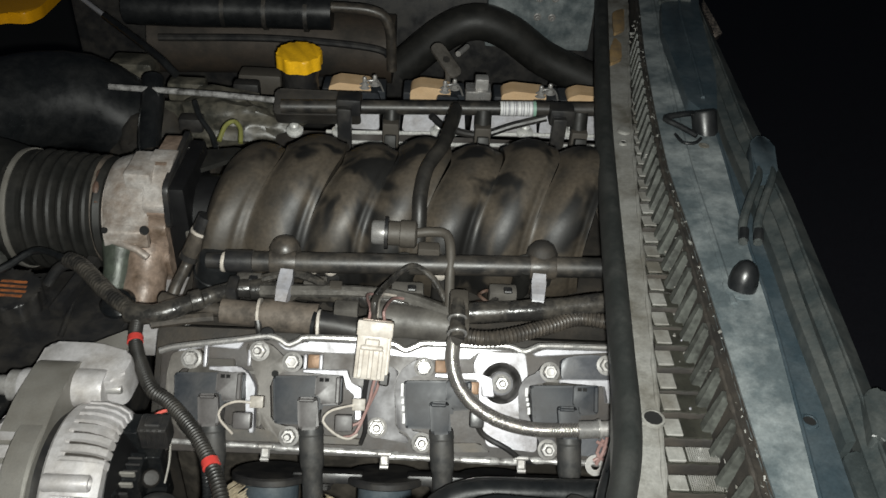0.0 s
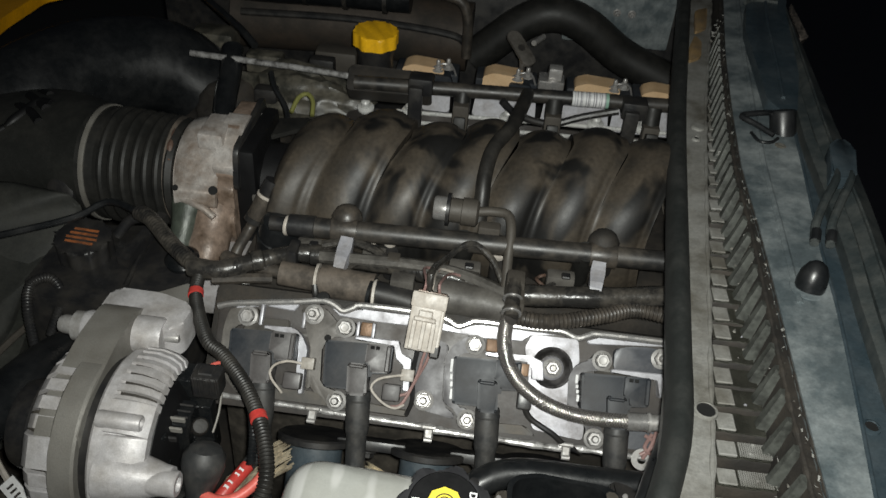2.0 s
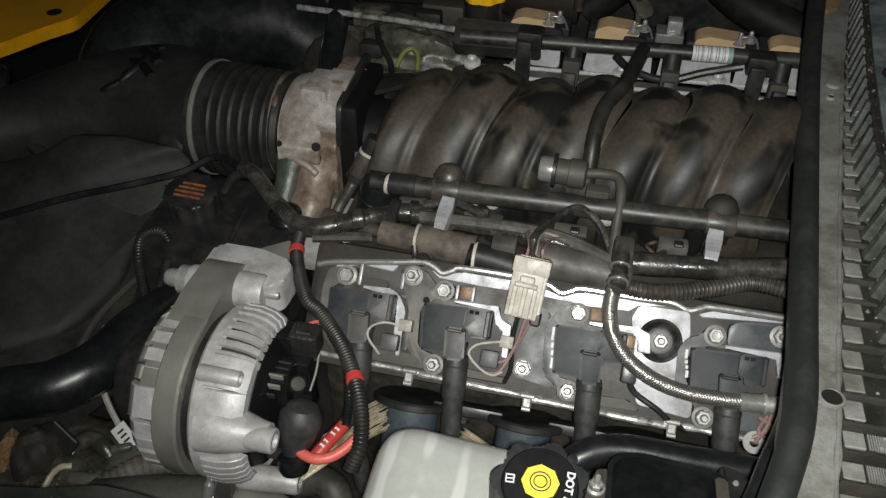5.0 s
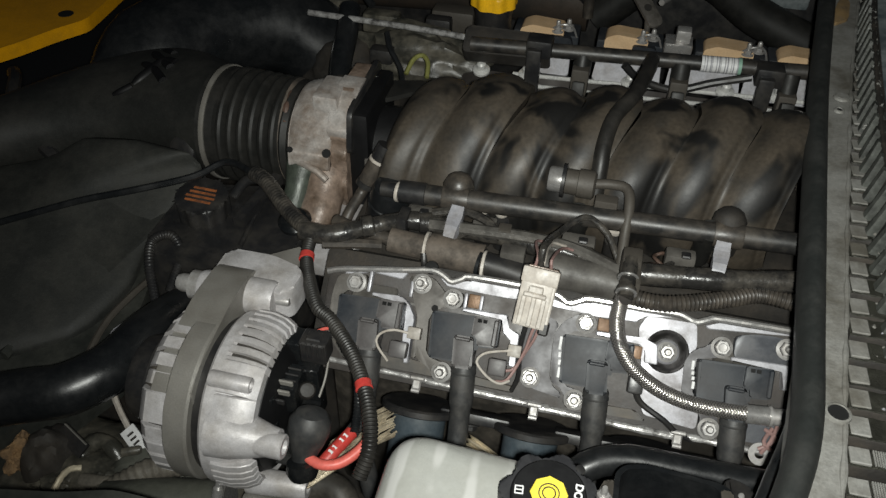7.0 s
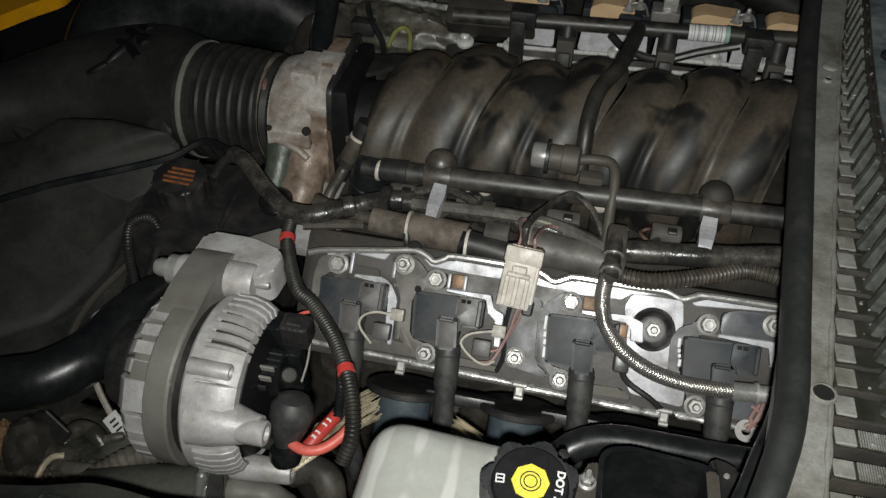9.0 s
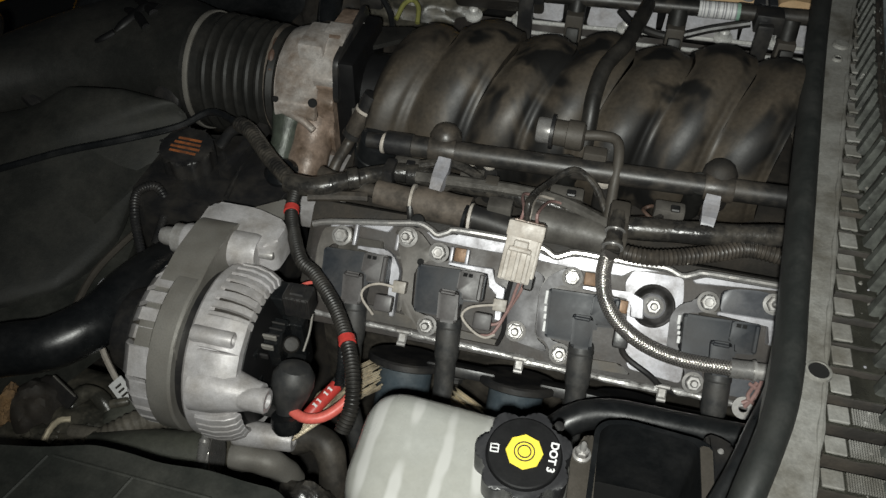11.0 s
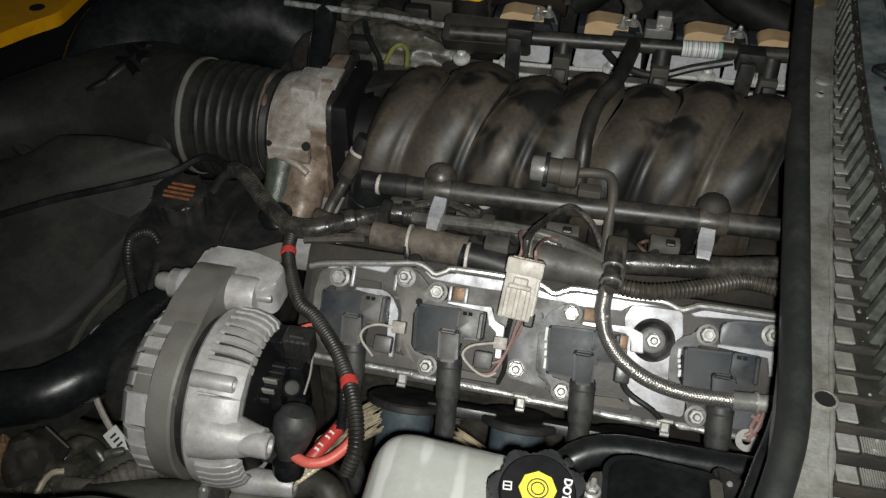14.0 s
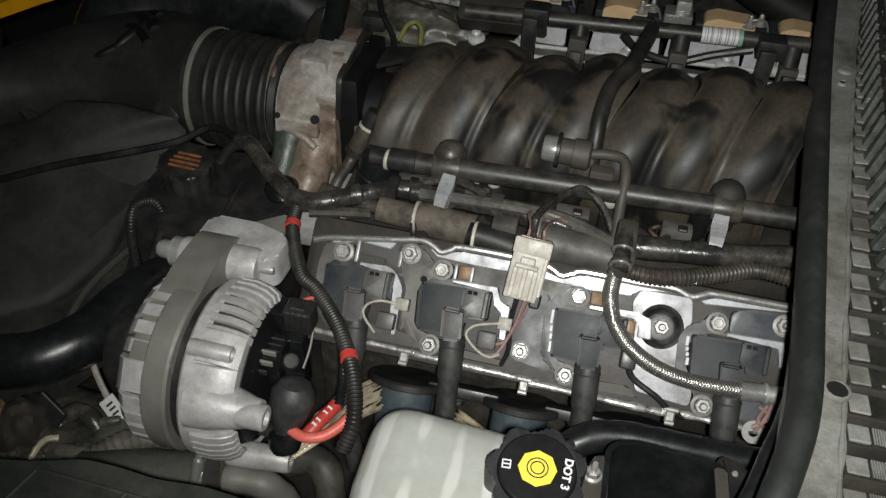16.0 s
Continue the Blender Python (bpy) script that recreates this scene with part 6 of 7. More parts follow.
part("barb", lathe(B(), [(0, 0), (0.0042, 0), (0.0042, 0.010), (0.0034, 0.012), (0.0034, 0.018), (0, 0.019)], frame_from((0.004, -0.383, 0.775), (1, 0, 0), (0.2, -0.2, 1)), 14), M_BLACK, tb)
part("pale_clip", box(B(), (0, 0, 0), (0.014, 0.007, 0.004), frame_from((-0.006, -0.378, 0.778), (1, -0.35, 0), (0, -0.3, 1)), 0.001), M_CREAM, tb, "pale plastic clip")
bx = thing("relay_box", (0.06, -0.40, 0.70), "open black plastic box with a dusty rim beside the fluid reservoir", "box")
outer = rounded([(0.031, -0.370), (0.037, -0.3625), (0.052, -0.3585), (0.099, -0.3620), (0.1075, -0.3665), (0.112, -0.49), (0.030, -0.49)], 0.005)
inner = rounded([(0.0345, -0.3720), (0.0390, -0.3655), (0.0525, -0.3618), (0.094, -0.3650), (0.0985, -0.3690), (0.1035, -0.486), (0.0335, -0.486)], 0.005)
part("shell", plate_with_hole(outer, inner, 0.66, 0.775, UP), M_RUBBER, bx, angle=60)
# The dark inside the open box is painted on as a near-black floor.
part("floor", prism(B(), rounded([(0.033, -0.488), (0.033, -0.364), (0.104, -0.364), (0.108, -0.488)], 0.004), 0.66, 0.70, UP, 0.002), M_VOID, bx, "floor painted near-black as the shaded depth")
part("ledge", prism(B(), rounded([(0.052, -0.430), (0.097, -0.420), (0.100, -0.480), (0.050, -0.480)], 0.004), 0.69, 0.735, UP, 0.003), M_RUBBER, bx)
part("dusty_rim", prism(B(), rounded([(0.0985, -0.3675), (0.1065, -0.3680), (0.111, -0.480), (0.1035, -0.480)], 0.002), 0.774, 0.7765, UP, 0.0008, 1), M_DUSTY, bx, "dusty rim")
part("side_tab", prism(B(), rounded([(0.104, -0.349), (0.114, -0.350), (0.1235, -0.355), (0.1245, -0.361), (0.117, -0.388), (0.112, -0.405)], 0.004), 0.735, 0.765, UP, 0.003), M_BLACK, bx)
part("tab_rivet", lathe(B(), [(0.0022, 0), (0.0016, 0.0012), (0, 0.0014)], frame_from((0.1145, -0.361, 0.765), (1, 0, 0), (0, 0, 1)), 12), M_BOLT, bx)
# ---- red cable and strap at the alternator ----
cable = thing("battery_cable", (-0.15, -0.38, 0.70), "coral red battery cable with a printed red sleeve", "cable")
part("cable", tube(B(), [(-0.196, -0.364, 0.712), (-0.186, -0.370, 0.711), (-0.175, -0.3715, 0.711), (-0.163, -0.366, 0.712), (-0.152, -0.353, 0.716), (-0.147, -0.343, 0.722)], 0.0041, 12, 0.004), M_CORAL, cable)
SL = [Vector((-0.181, -0.364, 0.700)), Vector((-0.1765, -0.357, 0.704)), Vector((-0.1665, -0.335, 0.707)), Vector((-0.160, -0.315, 0.708))]
part("sleeve", tube(B(), SL[:3], 0.0054, 14, 0.003), M_RED, cable, "red sleeve with white print")
part("sleeve_end", tube(B(), SL[2:], 0.0058, 14, 0.003), M_BOOT, cable)
for f in (0.12, 0.3, 0.62, 0.82):
    p = SL[1].lerp(SL[2], f)
    part("print_bar", box(B(), (0, 0, 0.0057), (0.0022, 0.0040, 0.0010), frame_from(p, SL[2] - SL[1], (-0.1, -0.55, 0.8))), M_WHITE, cable)
strap = thing("ground_braid", (-0.17, -0.32, 0.64), "gold braided heat sleeve behind the red cable", "braid")
strands = random.Random(11)
for k in range(44):
    f = k / 43
    a = Vector((-0.190, -0.324, 0.672)).lerp(Vector((-0.192, -0.374, 0.678)), f)
    b = Vector((-0.154, -0.274, 0.670)).lerp(Vector((-0.143, -0.306, 0.674)), f) + Vector((strands.uniform(-0.004, 0.004), strands.uniform(-0.004, 0.004), 0))
    mid = a.lerp(b, 0.35) + Vector((strands.uniform(-0.002, 0.002), 0, 0.003 + strands.uniform(-0.002, 0.003)))
    late = a.lerp(b, 0.7) + Vector((strands.uniform(-0.002, 0.002), 0, 0.002 + strands.uniform(-0.002, 0.003)))
    part("strand", tube(B(), [a, mid, late, b], strands.uniform(0.0006, 0.0010), 6, 0.005), M_STRAND, strap)

# ---- coolant side ----
tank = thing("coolant_tank", (-0.37, -0.12, 0.62), "black plastic coolant tank with a printed pressure cap", "coolant tank")
bm = B()
prism(bm, rounded([(-0.43, -0.19), (-0.43, -0.08), (-0.33, -0.06), (-0.28, -0.10), (-0.29, -0.19)], 0.02), 0.60, 0.72, UP, 0.01)
part("body", bm, M_BLACK, tank)
part("ridge", tube(B(), [(-0.333, -0.068, 0.737), (-0.347, -0.140, 0.730)], 0.0075, 4, 0.01), M_BLACK, tank, "dusty moulded ridge", smooth=False)
part("rib", tube(B(), [(-0.345, -0.075, 0.722), (-0.335, -0.165, 0.722)], 0.0030, 8, 0.01), M_BLACK, tank)
part("pipe_stub", tube(B(), [(-0.375, -0.090, 0.722), (-0.362, -0.082, 0.738), (-0.345, -0.080, 0.742)], 0.0055, 14, 0.004), M_BLACK, tank)
part("sensor", lathe(B(), [(0, 0), (0.016, 0), (0.017, 0.008), (0.013, 0.012), (0.006, 0.013), (0.006, 0.018), (0, 0.018)], frame_from((-0.296, -0.118, 0.72), (1, 0, 0), (0, -0.2, 1)), 20), M_GLOSS, tank)
m = frame_from((-0.392, -0.122, 0.722), (1, 0, 0), (0.05, -0.1, 1))
capb = part("cap", prism(B(), [(0.026 * (1 - 0.04 * math.cos(10 * a)) * math.cos(a), 0.026 * (1 - 0.04 * math.cos(10 * a)) * math.sin(a)) for a in [2 * math.pi * k / 80 for k in range(80)]], 0.0, 0.022, m, 0.004), M_BLACK, tank, "ribbed black pressure cap", angle=50)
for k in range(4):
    part("print_bar", box(B(), (0.0, -0.009 + 0.006 * k, 0.0223), (0.030 - 0.003 * abs(k - 1), 0.0026, 0.0006), m), M_ORANGE, capb)
rh = thing("radiator_hose", (-0.40, -0.32, 0.66), "thick glossy black radiator hose", "hose")
part("hose", tube(B(), [(-0.50, -0.400, 0.70), (-0.455, -0.385, 0.715), (-0.422, -0.373, 0.72), (-0.395, -0.362, 0.722), (-0.372, -0.332, 0.722), (-0.368, -0.292, 0.716), (-0.368, -0.25, 0.70), (-0.365, -0.21, 0.68), (-0.36, -0.17, 0.65)], 0.0215, 24, 0.008), M_RUBBER, rh)
bm = B()
v = [(-0.95, -0.62), (-0.95, 0.0), (-0.62, -0.03), (-0.46, -0.10), (-0.42, -0.26), (-0.50, -0.45), (-0.55, -0.62)]
prism(bm, rounded(v, 0.03), 0.60, 0.655, UP, 0.01)
for p, d in (((-0.470, -0.390, 0.711), (1, 0.35, 0.25)), ((-0.366, -0.225, 0.688), (0.05, 1, -0.5))):
    part("clamp", lathe(B(), [(0.020, -0.006), (0.0222, -0.006), (0.0224, 0.006), (0.020, 0.006)], frame_from(p, (0, 0, 1), d), 24), M_CONDUIT, rh, "dull hose clamp")
shroud = thing("radiator_shroud", (-0.7, -0.3, 0.60), "large dusty black radiator cover", "radiator cover")
part("panel", bm, M_LID, shroud)
bm = B()
prism(bm, rounded([(-0.95, -0.62), (-0.95, 0.06), (-0.66, 0.05), (-0.585, 0.02), (-0.52, -0.03), (-0.525, -0.10), (-0.53, -0.30), (-0.60, -0.62)], 0.03), 0.655, 0.672, UP, 0.010, 3)
part("raised_panel", bm, M_LID, shroud)
bm = B()
lid = [(-0.860, -0.120, 0.690), (-0.700, -0.110, 0.705), (-0.594, -0.083, 0.728), (-0.557, -0.064, 0.750), (-0.491, -0.062, 0.757), (-0.431, -0.068, 0.757), (-0.421, -0.061, 0.735), (-0.437, -0.108, 0.712), (-0.451, -0.150, 0.692), (-0.448, -0.191, 0.675), (-0.470, -0.260, 0.664), (-0.600, -0.360, 0.668), (-0.860, -0.360, 0.672)]
up = [bm.verts.new(p) for p in lid]
down = [bm.verts.new((x, y, z - 0.014)) for x, y, z in lid]
mid = bm.verts.new((-0.56, -0.14, 0.722))
for k in range(len(lid)):
    j = (k + 1) % len(lid)
    bm.faces.new((up[k], up[j], mid)), bm.faces.new((down[j], down[k], up[k], up[j]))
bm.faces.new(down[::-1])
bmesh.ops.subdivide_edges(bm, edges=bm.edges[:], cuts=3, use_grid_fill=True)
for v in bm.verts:
    v.co.z += 0.0035 * noise.noise(v.co * 9.0)
bmesh.ops.smooth_vert(bm, verts=bm.verts[:], factor=0.5, use_axis_x=True, use_axis_y=True, use_axis_z=True)
bmesh.ops.smooth_vert(bm, verts=bm.verts[:], factor=0.5, use_axis_x=True, use_axis_y=True, use_axis_z=True)
part("upper_lid", bm, M_LIDTOP, shroud, "sagging dusty upper lid", angle=80)
part("fold", tube(B(), [(-0.522, -0.04, 0.668), (-0.512, -0.12, 0.666), (-0.512, -0.20, 0.662), (-0.52, -0.30, 0.66)], 0.006, 8, 0.02), M_LID, shroud)
part("clip", box(B(), (-0.518, -0.062, 0.674), (0.010, 0.030, 0.006), bevel=0.002), M_DUSTY, shroud)
part("label_strip", box(B(), (0, 0, 0), (0.058, 0.007, 0.003), frame_from((-0.672, -0.048, 0.677), (0.062, -0.027, 0), (0, 0, 1)), 0.001), M_STRAP, shroud, "small grey label strip")
bm = B()
prism(bm, rounded([(-0.60, -0.62), (-0.56, -0.54), (-0.36, -0.484), (-0.308, -0.474), (-0.278, -0.4645), (-0.254, -0.4645), (-0.231, -0.4665), (-0.200, -0.4635), (-0.172, -0.4655), (-0.153, -0.4655), (-0.142, -0.474), (-0.135, -0.49), (-0.13, -0.62)], 0.008), 0.70, 0.78, UP, 0.005)
fuse = thing("fuse_box", (-0.35, -0.54, 0.70), "black plastic fuse box lid with raised ribs", "fuse box")
part("lid", bm, M_LID, fuse)
for a, b in (((-0.302, -0.479), (-0.335, -0.60)), ((-0.298, -0.478), (-0.190, -0.481)), ((-0.243, -0.480), (-0.275, -0.60)), ((-0.180, -0.484), (-0.185, -0.60))):
    part("rib", tube(B(), [(*a, 0.7793), (*b, 0.7793)], 0.0017, 8, 0.02), M_LID, fuse)

# ---- far side ----
oil = thing("oil_filler", (-0.17, 0.26, 0.74), "oil filler neck with a bright yellow cap", "oil filler")
m = frame_from((-0.17, 0.262, 0.74), (1, 0, 0), (0, -0.05, 1))
part("neck", lathe(B(), [(0.024, 0), (0.023, 0.055), (0.0245, 0.060), (0.0245, 0.069), (0, 0.069)], m, 28), M_BLACK, oil)
part("cap", prism(B(), [(0.0285 * (1 - 0.05 * math.cos(8 * a)) * math.cos(a), 0.0285 * (1 - 0.05 * math.cos(8 * a)) * math.sin(a)) for a in [2 * math.pi * k / 96 for k in range(96)]], 0.0695, 0.0875, m, 0.004, 3), M_OILCAP, oil, "yellow lobed cap", angle=50)
for x, w in ((-0.109, 0.056), (-0.001, 0.054), (0.125, 0.06), (0.212, 0.055)):
    c = thing("ignition_coil", (x, 0.30, 0.75), "far ignition coil with a tan cap", "ignition coil", "coils on the far cover")
    part("body", box(B(), (x + 0.005, 0.305, 0.748), (w + 0.03, 0.04, 0.035), UP, 0.004), M_COIL, c)
    bm = B()
    prism(bm, rounded([(x - w / 2, 0.748), (x - w / 2, 0.770), (x - w / 4, 0.776), (x + w / 2, 0.773), (x + w / 2, 0.748)], 0.004), -0.282, -0.312, frame_from((0, 0, 0), (1, 0, 0), (0, -1, 0)), 0.002)
    part("cap", bm, M_TAN, c, "tan plastic cap")
    part("bolt", bolt_mesh(B(), on(UP, x + w / 2 + 0.005, 0.29, 0.772), 0.006, 0.006), M_BOLT, c)
    part("bolt", bolt_mesh(B(), on(UP, x + w / 2 - 0.008, 0.283, 0.770), 0.0055, 0.008), M_BOLT, c)
    part("clip_bracket", prism(B(), rounded([(x + w / 2 - 0.020, 0.745), (x + w / 2 - 0.018, 0.766), (x + w / 2 + 0.010, 0.766), (x + w / 2 + 0.016, 0.745)], 0.004), -0.276, -0.286, frame_from((0, 0, 0), (1, 0, 0), (0, -1, 0)), 0.002), M_COIL, c, "dark clip bracket")
    part("wire_loop", tube(B(), [(x + w / 2 - 0.016, 0.284, 0.772), (x + w / 2 - 0.004, 0.281, 0.781), (x + w / 2 + 0.010, 0.283, 0.779), (x + w / 2 + 0.017, 0.286, 0.764)], 0.0014, 8, 0.003), M_CHROME, c, "bright wire loop")
hh = thing("heater_hose", (-0.3, 0.45, 0.78), "thick black hose with bands along the far fender", "hose")
part("hose", tube(B(), [(-0.45, 0.45, 0.80), (-0.37, 0.45, 0.80), (-0.27, 0.455, 0.802), (-0.15, 0.455, 0.805)], 0.026, 20, 0.02), M_RUBBER, hh)
for x in (-0.36, -0.31, -0.25, -0.19):
    part("band", tube(B(), [(x, 0.4535, 0.8015), (x + 0.006, 0.4535, 0.8015)], 0.0268, 24, 0.003), M_RAIL, hh, "black band")
liner = thing("fender_liner", (-0.24, 0.50, 0.66), "dark brown dusty liner behind the far hose", "liner")
part("panel", tube(B(), [(-0.44, 0.53, 0.72), (-0.24, 0.535, 0.725), (-0.06, 0.53, 0.72)], 0.055, 28, 0.02), M_TANROCK, liner)
part("rim", tube(B(), [(-0.42, 0.478, 0.742), (-0.24, 0.482, 0.748), (-0.09, 0.478, 0.742), (-0.062, 0.484, 0.72)], 0.006, 10, 0.01), M_BLACK, liner)
solo("coolant_pipe", tube(B(), [(-0.16, 0.45, 0.815), (-0.09, 0.45, 0.812), (-0.065, 0.45, 0.79), (-0.06, 0.45, 0.72)], 0.008, 12, 0.01), M_CONDUIT, "bent grey pipe by the far fender", "pipe")
yellow = thing("body_panel", (-0.95, 0.4, 0.69), "glossy yellow body panel at the front", "body panel")
bm = B()
prism(bm, rounded([(-1.32, 0.05), (-0.93, 0.07), (-0.872, 0.125), (-0.834, 0.188), (-0.810, 0.240), (-0.784, 0.282), (-0.788, 0.33), (-0.800, 0.45), (-0.797, 0.57), (-0.760, 0.615), (-0.742, 0.648), (-0.700, 0.648), (-0.688, 0.68), (-0.69, 0.85), (-1.32, 0.9)], 0.012), 0.68, 0.70, UP, 0.005)
part("panel", bm, M_PAINT, yellow)
part("hole", lathe(B(), [(0.011, 0.0), (0.011, 0.0012), (0, 0.0012)], frame_from((-0.822, 0.290, 0.700), (1, 0, 0), (0, 0, 1)), 20), M_VOID, yellow)

# ---- cowl ribs: each one crosses the tray and climbs the slope ----
def at_y(edge, y):
    for (xa, ya), (xb, yb) in zip(edge, edge[1:]):
        if y <= yb:
            return xa + (xb - xa) * (y - ya) / (yb - ya)
    return edge[-1][0]


rng = random.Random(5)
RIBS = [-0.500 + 0.0224 * k for k in range(36)]
for k, y in enumerate(RIBS):
    y += rng.uniform(-0.0010, 0.0010)
    wide = 0.0099 if y > -0.35 else 0.0078
    xa, xb, xc = at_y(C1, y) + 0.0012, at_y(C2, y), at_y(C3, y + 0.004) + 0.0005
    top = 0.0105 + rng.uniform(-0.0012, 0.0006)
    bm = B()
    cuts = [(xa + (xb - xa) * i / 6, y, 0.822, wide * rng.uniform(0.94, 1.03), top + rng.uniform(-0.0006, 0.0006)) for i in range(7)]
    quads = []
    for x, yy, z, w, h in cuts:
        quads.append([bm.verts.new((x, yy - w, z)), bm.verts.new((x, yy - w * 0.97, z + h - 0.0014)), bm.verts.new((x, yy - w * 0.86, z + h)), bm.verts.new((x, yy + w * 0.86, z + h)), bm.verts.new((x, yy + w * 0.97, z + h - 0.0014)), bm.verts.new((x, yy + w, z))])
    for a, b in zip(quads, quads[1:]):
        for j in range(6):
            bm.faces.new((a[j], a[(j + 1) % 6], b[(j + 1) % 6], b[j]))
    bm.faces.new(quads[0][::-1]), bm.faces.new(quads[-1])
    # Rib sides are coloured dark so the gaps between treads look shaded.
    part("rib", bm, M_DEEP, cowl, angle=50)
    bm = B()
    rows = [[bm.verts.new((x, yy + w * q, z + h + 0.0006)) for q in (-0.90, -0.84, 0.84, 0.90)] for x, yy, z, w, h in cuts]
    for row in rows:
        row[0].co.z -= 0.0012
        row[3].co.z -= 0.0012
    for a, b in zip(rows, rows[1:]):
        for j in range(3):
            bm.faces.new((a[j], a[j + 1], b[j + 1], b[j]))
    bmesh.ops.solidify(bm, geom=bm.faces[:], thickness=0.0008)
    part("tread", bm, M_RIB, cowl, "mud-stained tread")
    # its upright leg on the wall, narrowing to a blunt tip
    bm = B()
    quads = []
    for i in range(7):
        f = i / 6
        x, yy, z = xb - 0.001 + (xc - xb) * f, y + 0.004 * f, 0.824 + 0.0375 * f
        w, d = wide * (0.50 - 0.16 * f) * rng.uniform(0.88, 1.10), 0.0064 - 0.0022 * f
        quads.append([bm.verts.new((x + 0.004, yy - w, z)), bm.verts.new((x - d * 0.6, yy - w, z + 0.001)), bm.verts.new((x - d, yy - w * 0.7, z + 0.002)), bm.verts.new((x - d, yy + w * 0.7, z + 0.002)), bm.verts.new((x - d * 0.6, yy + w, z + 0.001)), bm.verts.new((x + 0.004, yy + w, z))])
    for a, b in zip(quads, quads[1:]):
        for j in range(6):
            bm.faces.new((a[j], a[(j + 1) % 6], b[(j + 1) % 6], b[j]))
    bm.faces.new(quads[0][::-1]), bm.faces.new(quads[-1])
    part("rib_leg", bm, M_WALLRIB, cowl, angle=50)
    part("pad", box(B(), (xa + 0.0075, y, 0.8222 + top), (0.012, wide * 1.5, 0.0034), UP, 0.0006, 1), M_COWL, cowl)
    if y < -0.36:
        bm = B()
        for i in range(15):
            for j in range(8):
                box(bm, (xa + 0.0155 + 0.0014 * i, y - 0.0050 + 0.00145 * j, 0.8232 + top), (0.0008, 0.0009, 0.0013))
        part("mesh_pad", bm, M_COWL, cowl, "woven mesh pad", smooth=False)
    for j in range(5):
        if rng.random() < 0.3:
            c = Vector((rng.uniform(xa + 0.6 * (xb - xa), xb), y + rng.uniform(-0.007, 0.007), 0.8225 + top))
            bm = B()
            bmesh.ops.create_icosphere(bm, subdivisions=2, radius=rng.uniform(0.0006, 0.0017), matrix=Matrix.Translation(c))
            for v in bm.verts:
                v.co += Vector((rng.uniform(-1, 1), rng.uniform(-1, 1), rng.uniform(-1, 0.4))) * 0.0005
            part("grit", bm, M_STRAP if rng.random() < 0.4 else M_COWL, cowl)

bm = B()
for k in range(420):
    y = rng.uniform(-0.42, 0.36)
    f = rng.random() ** 0.6
    x = at_y(C2, y) + (at_y(C3B, y) - at_y(C2, y)) * f + rng.uniform(-0.004, 0.001)
    r = rng.uniform(0.0005, 0.0014) * (1.0 if y < -0.1 else 1.5)
    c = Vector((x, y, 0.829 + 0.033 * f + 0.002))
    pts = [c + Vector((rng.uniform(-1, 1), rng.uniform(-1, 1), rng.uniform(-0.6, 1))) * r * 1.6 for i in range(5)]
    vs = [bm.verts.new(p) for p in pts]
    for a, b, d in ((0, 1, 2), (0, 2, 3), (0, 3, 4), (0, 4, 1), (1, 3, 2), (1, 4, 3)):
        bm.faces.new((vs[a], vs[b], vs[d]))
tagged(part("leaf_litter", bm, M_COWL, None, smooth=False), "pale crumbs of leaf litter caught in the cowl ribs", "litter", kind="stuff")

# ---- thin wires and small plugs over the coils ----
def wire(name, pts, r, material, label):
    return solo(name, tube(B(), pts, r, 8, 0.003), material, label, "wire")


wire("coil_wire", local(VC, [(-0.158, -0.060, 0.012), (-0.168, -0.047, 0.02), (-0.1656, -0.038, 0.023), (-0.155, -0.033, 0.023), (-0.143, -0.0335, 0.02)]), 0.0011, M_CREAM, "thin looped white coil wire")
wire("coil_wire", local(VC, [(-0.0543, -0.057, 0.012), (-0.0617, -0.0605, 0.016), (-0.0724, -0.0566, 0.018), (-0.0824, -0.0465, 0.022), (-0.0778, -0.0385, 0.023), (-0.0664, -0.0344, 0.022), (-0.055, -0.032, 0.02)]), 0.0011, M_CREAM, "thin looped white coil wire")
for x, y in ((-0.1383, -0.0328), (-0.0539, -0.032)):
    p = thing("coil_plug", VC @ Vector((x, y, 0.01)), "small cream wire plug beside a coil", "plug", "coil plugs")
    part("shell", box(B(), (x, y, 0.016), (0.011, 0.010, 0.010), VC, 0.001), M_PLUG, p)
    part("socket", box(B(), (x - 0.012, y - 0.016, 0.012), (0.015, 0.014, 0.012), VC, 0.002), M_COILD, p)
wire("sensor_wire", local(VC, [(-0.041, -0.008, 0.022), (-0.0436, -0.0192, 0.018), (-0.0457, -0.030, 0.014), (-0.052, -0.046, 0.010), (-0.060, -0.050, 0.012)]), 0.0013, M_PINK, "thin pink wire from the connector")
wire("sensor_wire", local(VC, [(-0.037, -0.008, 0.022), (-0.040, -0.020, 0.018), (-0.046, -0.033, 0.010), (-0.056, -0.056, 0.012), (-0.066, -0.060, 0.010)]), 0.0013, M_PINK, "thin pink wire from the connector")
wire("sensor_wire", local(VC, [(-0.048, -0.008, 0.02), (-0.050, -0.030, 0.012), (-0.048, -0.052, 0.006), (-0.052, -0.066, -0.002)]), 0.0020, M_BLACK, "black wire hanging from the connector")
wire("lead_wire", local(VC, [(0.046, -0.040, 0.012), (0.0488, -0.0502, 0.008), (0.0558, -0.0568, 0.005), (0.0729, -0.0654, 0.003), (0.084, -0.0731, -0.002), (0.10, -0.078, -0.008)]), 0.0026, M_BLACK, "black lead along the lower cover edge")
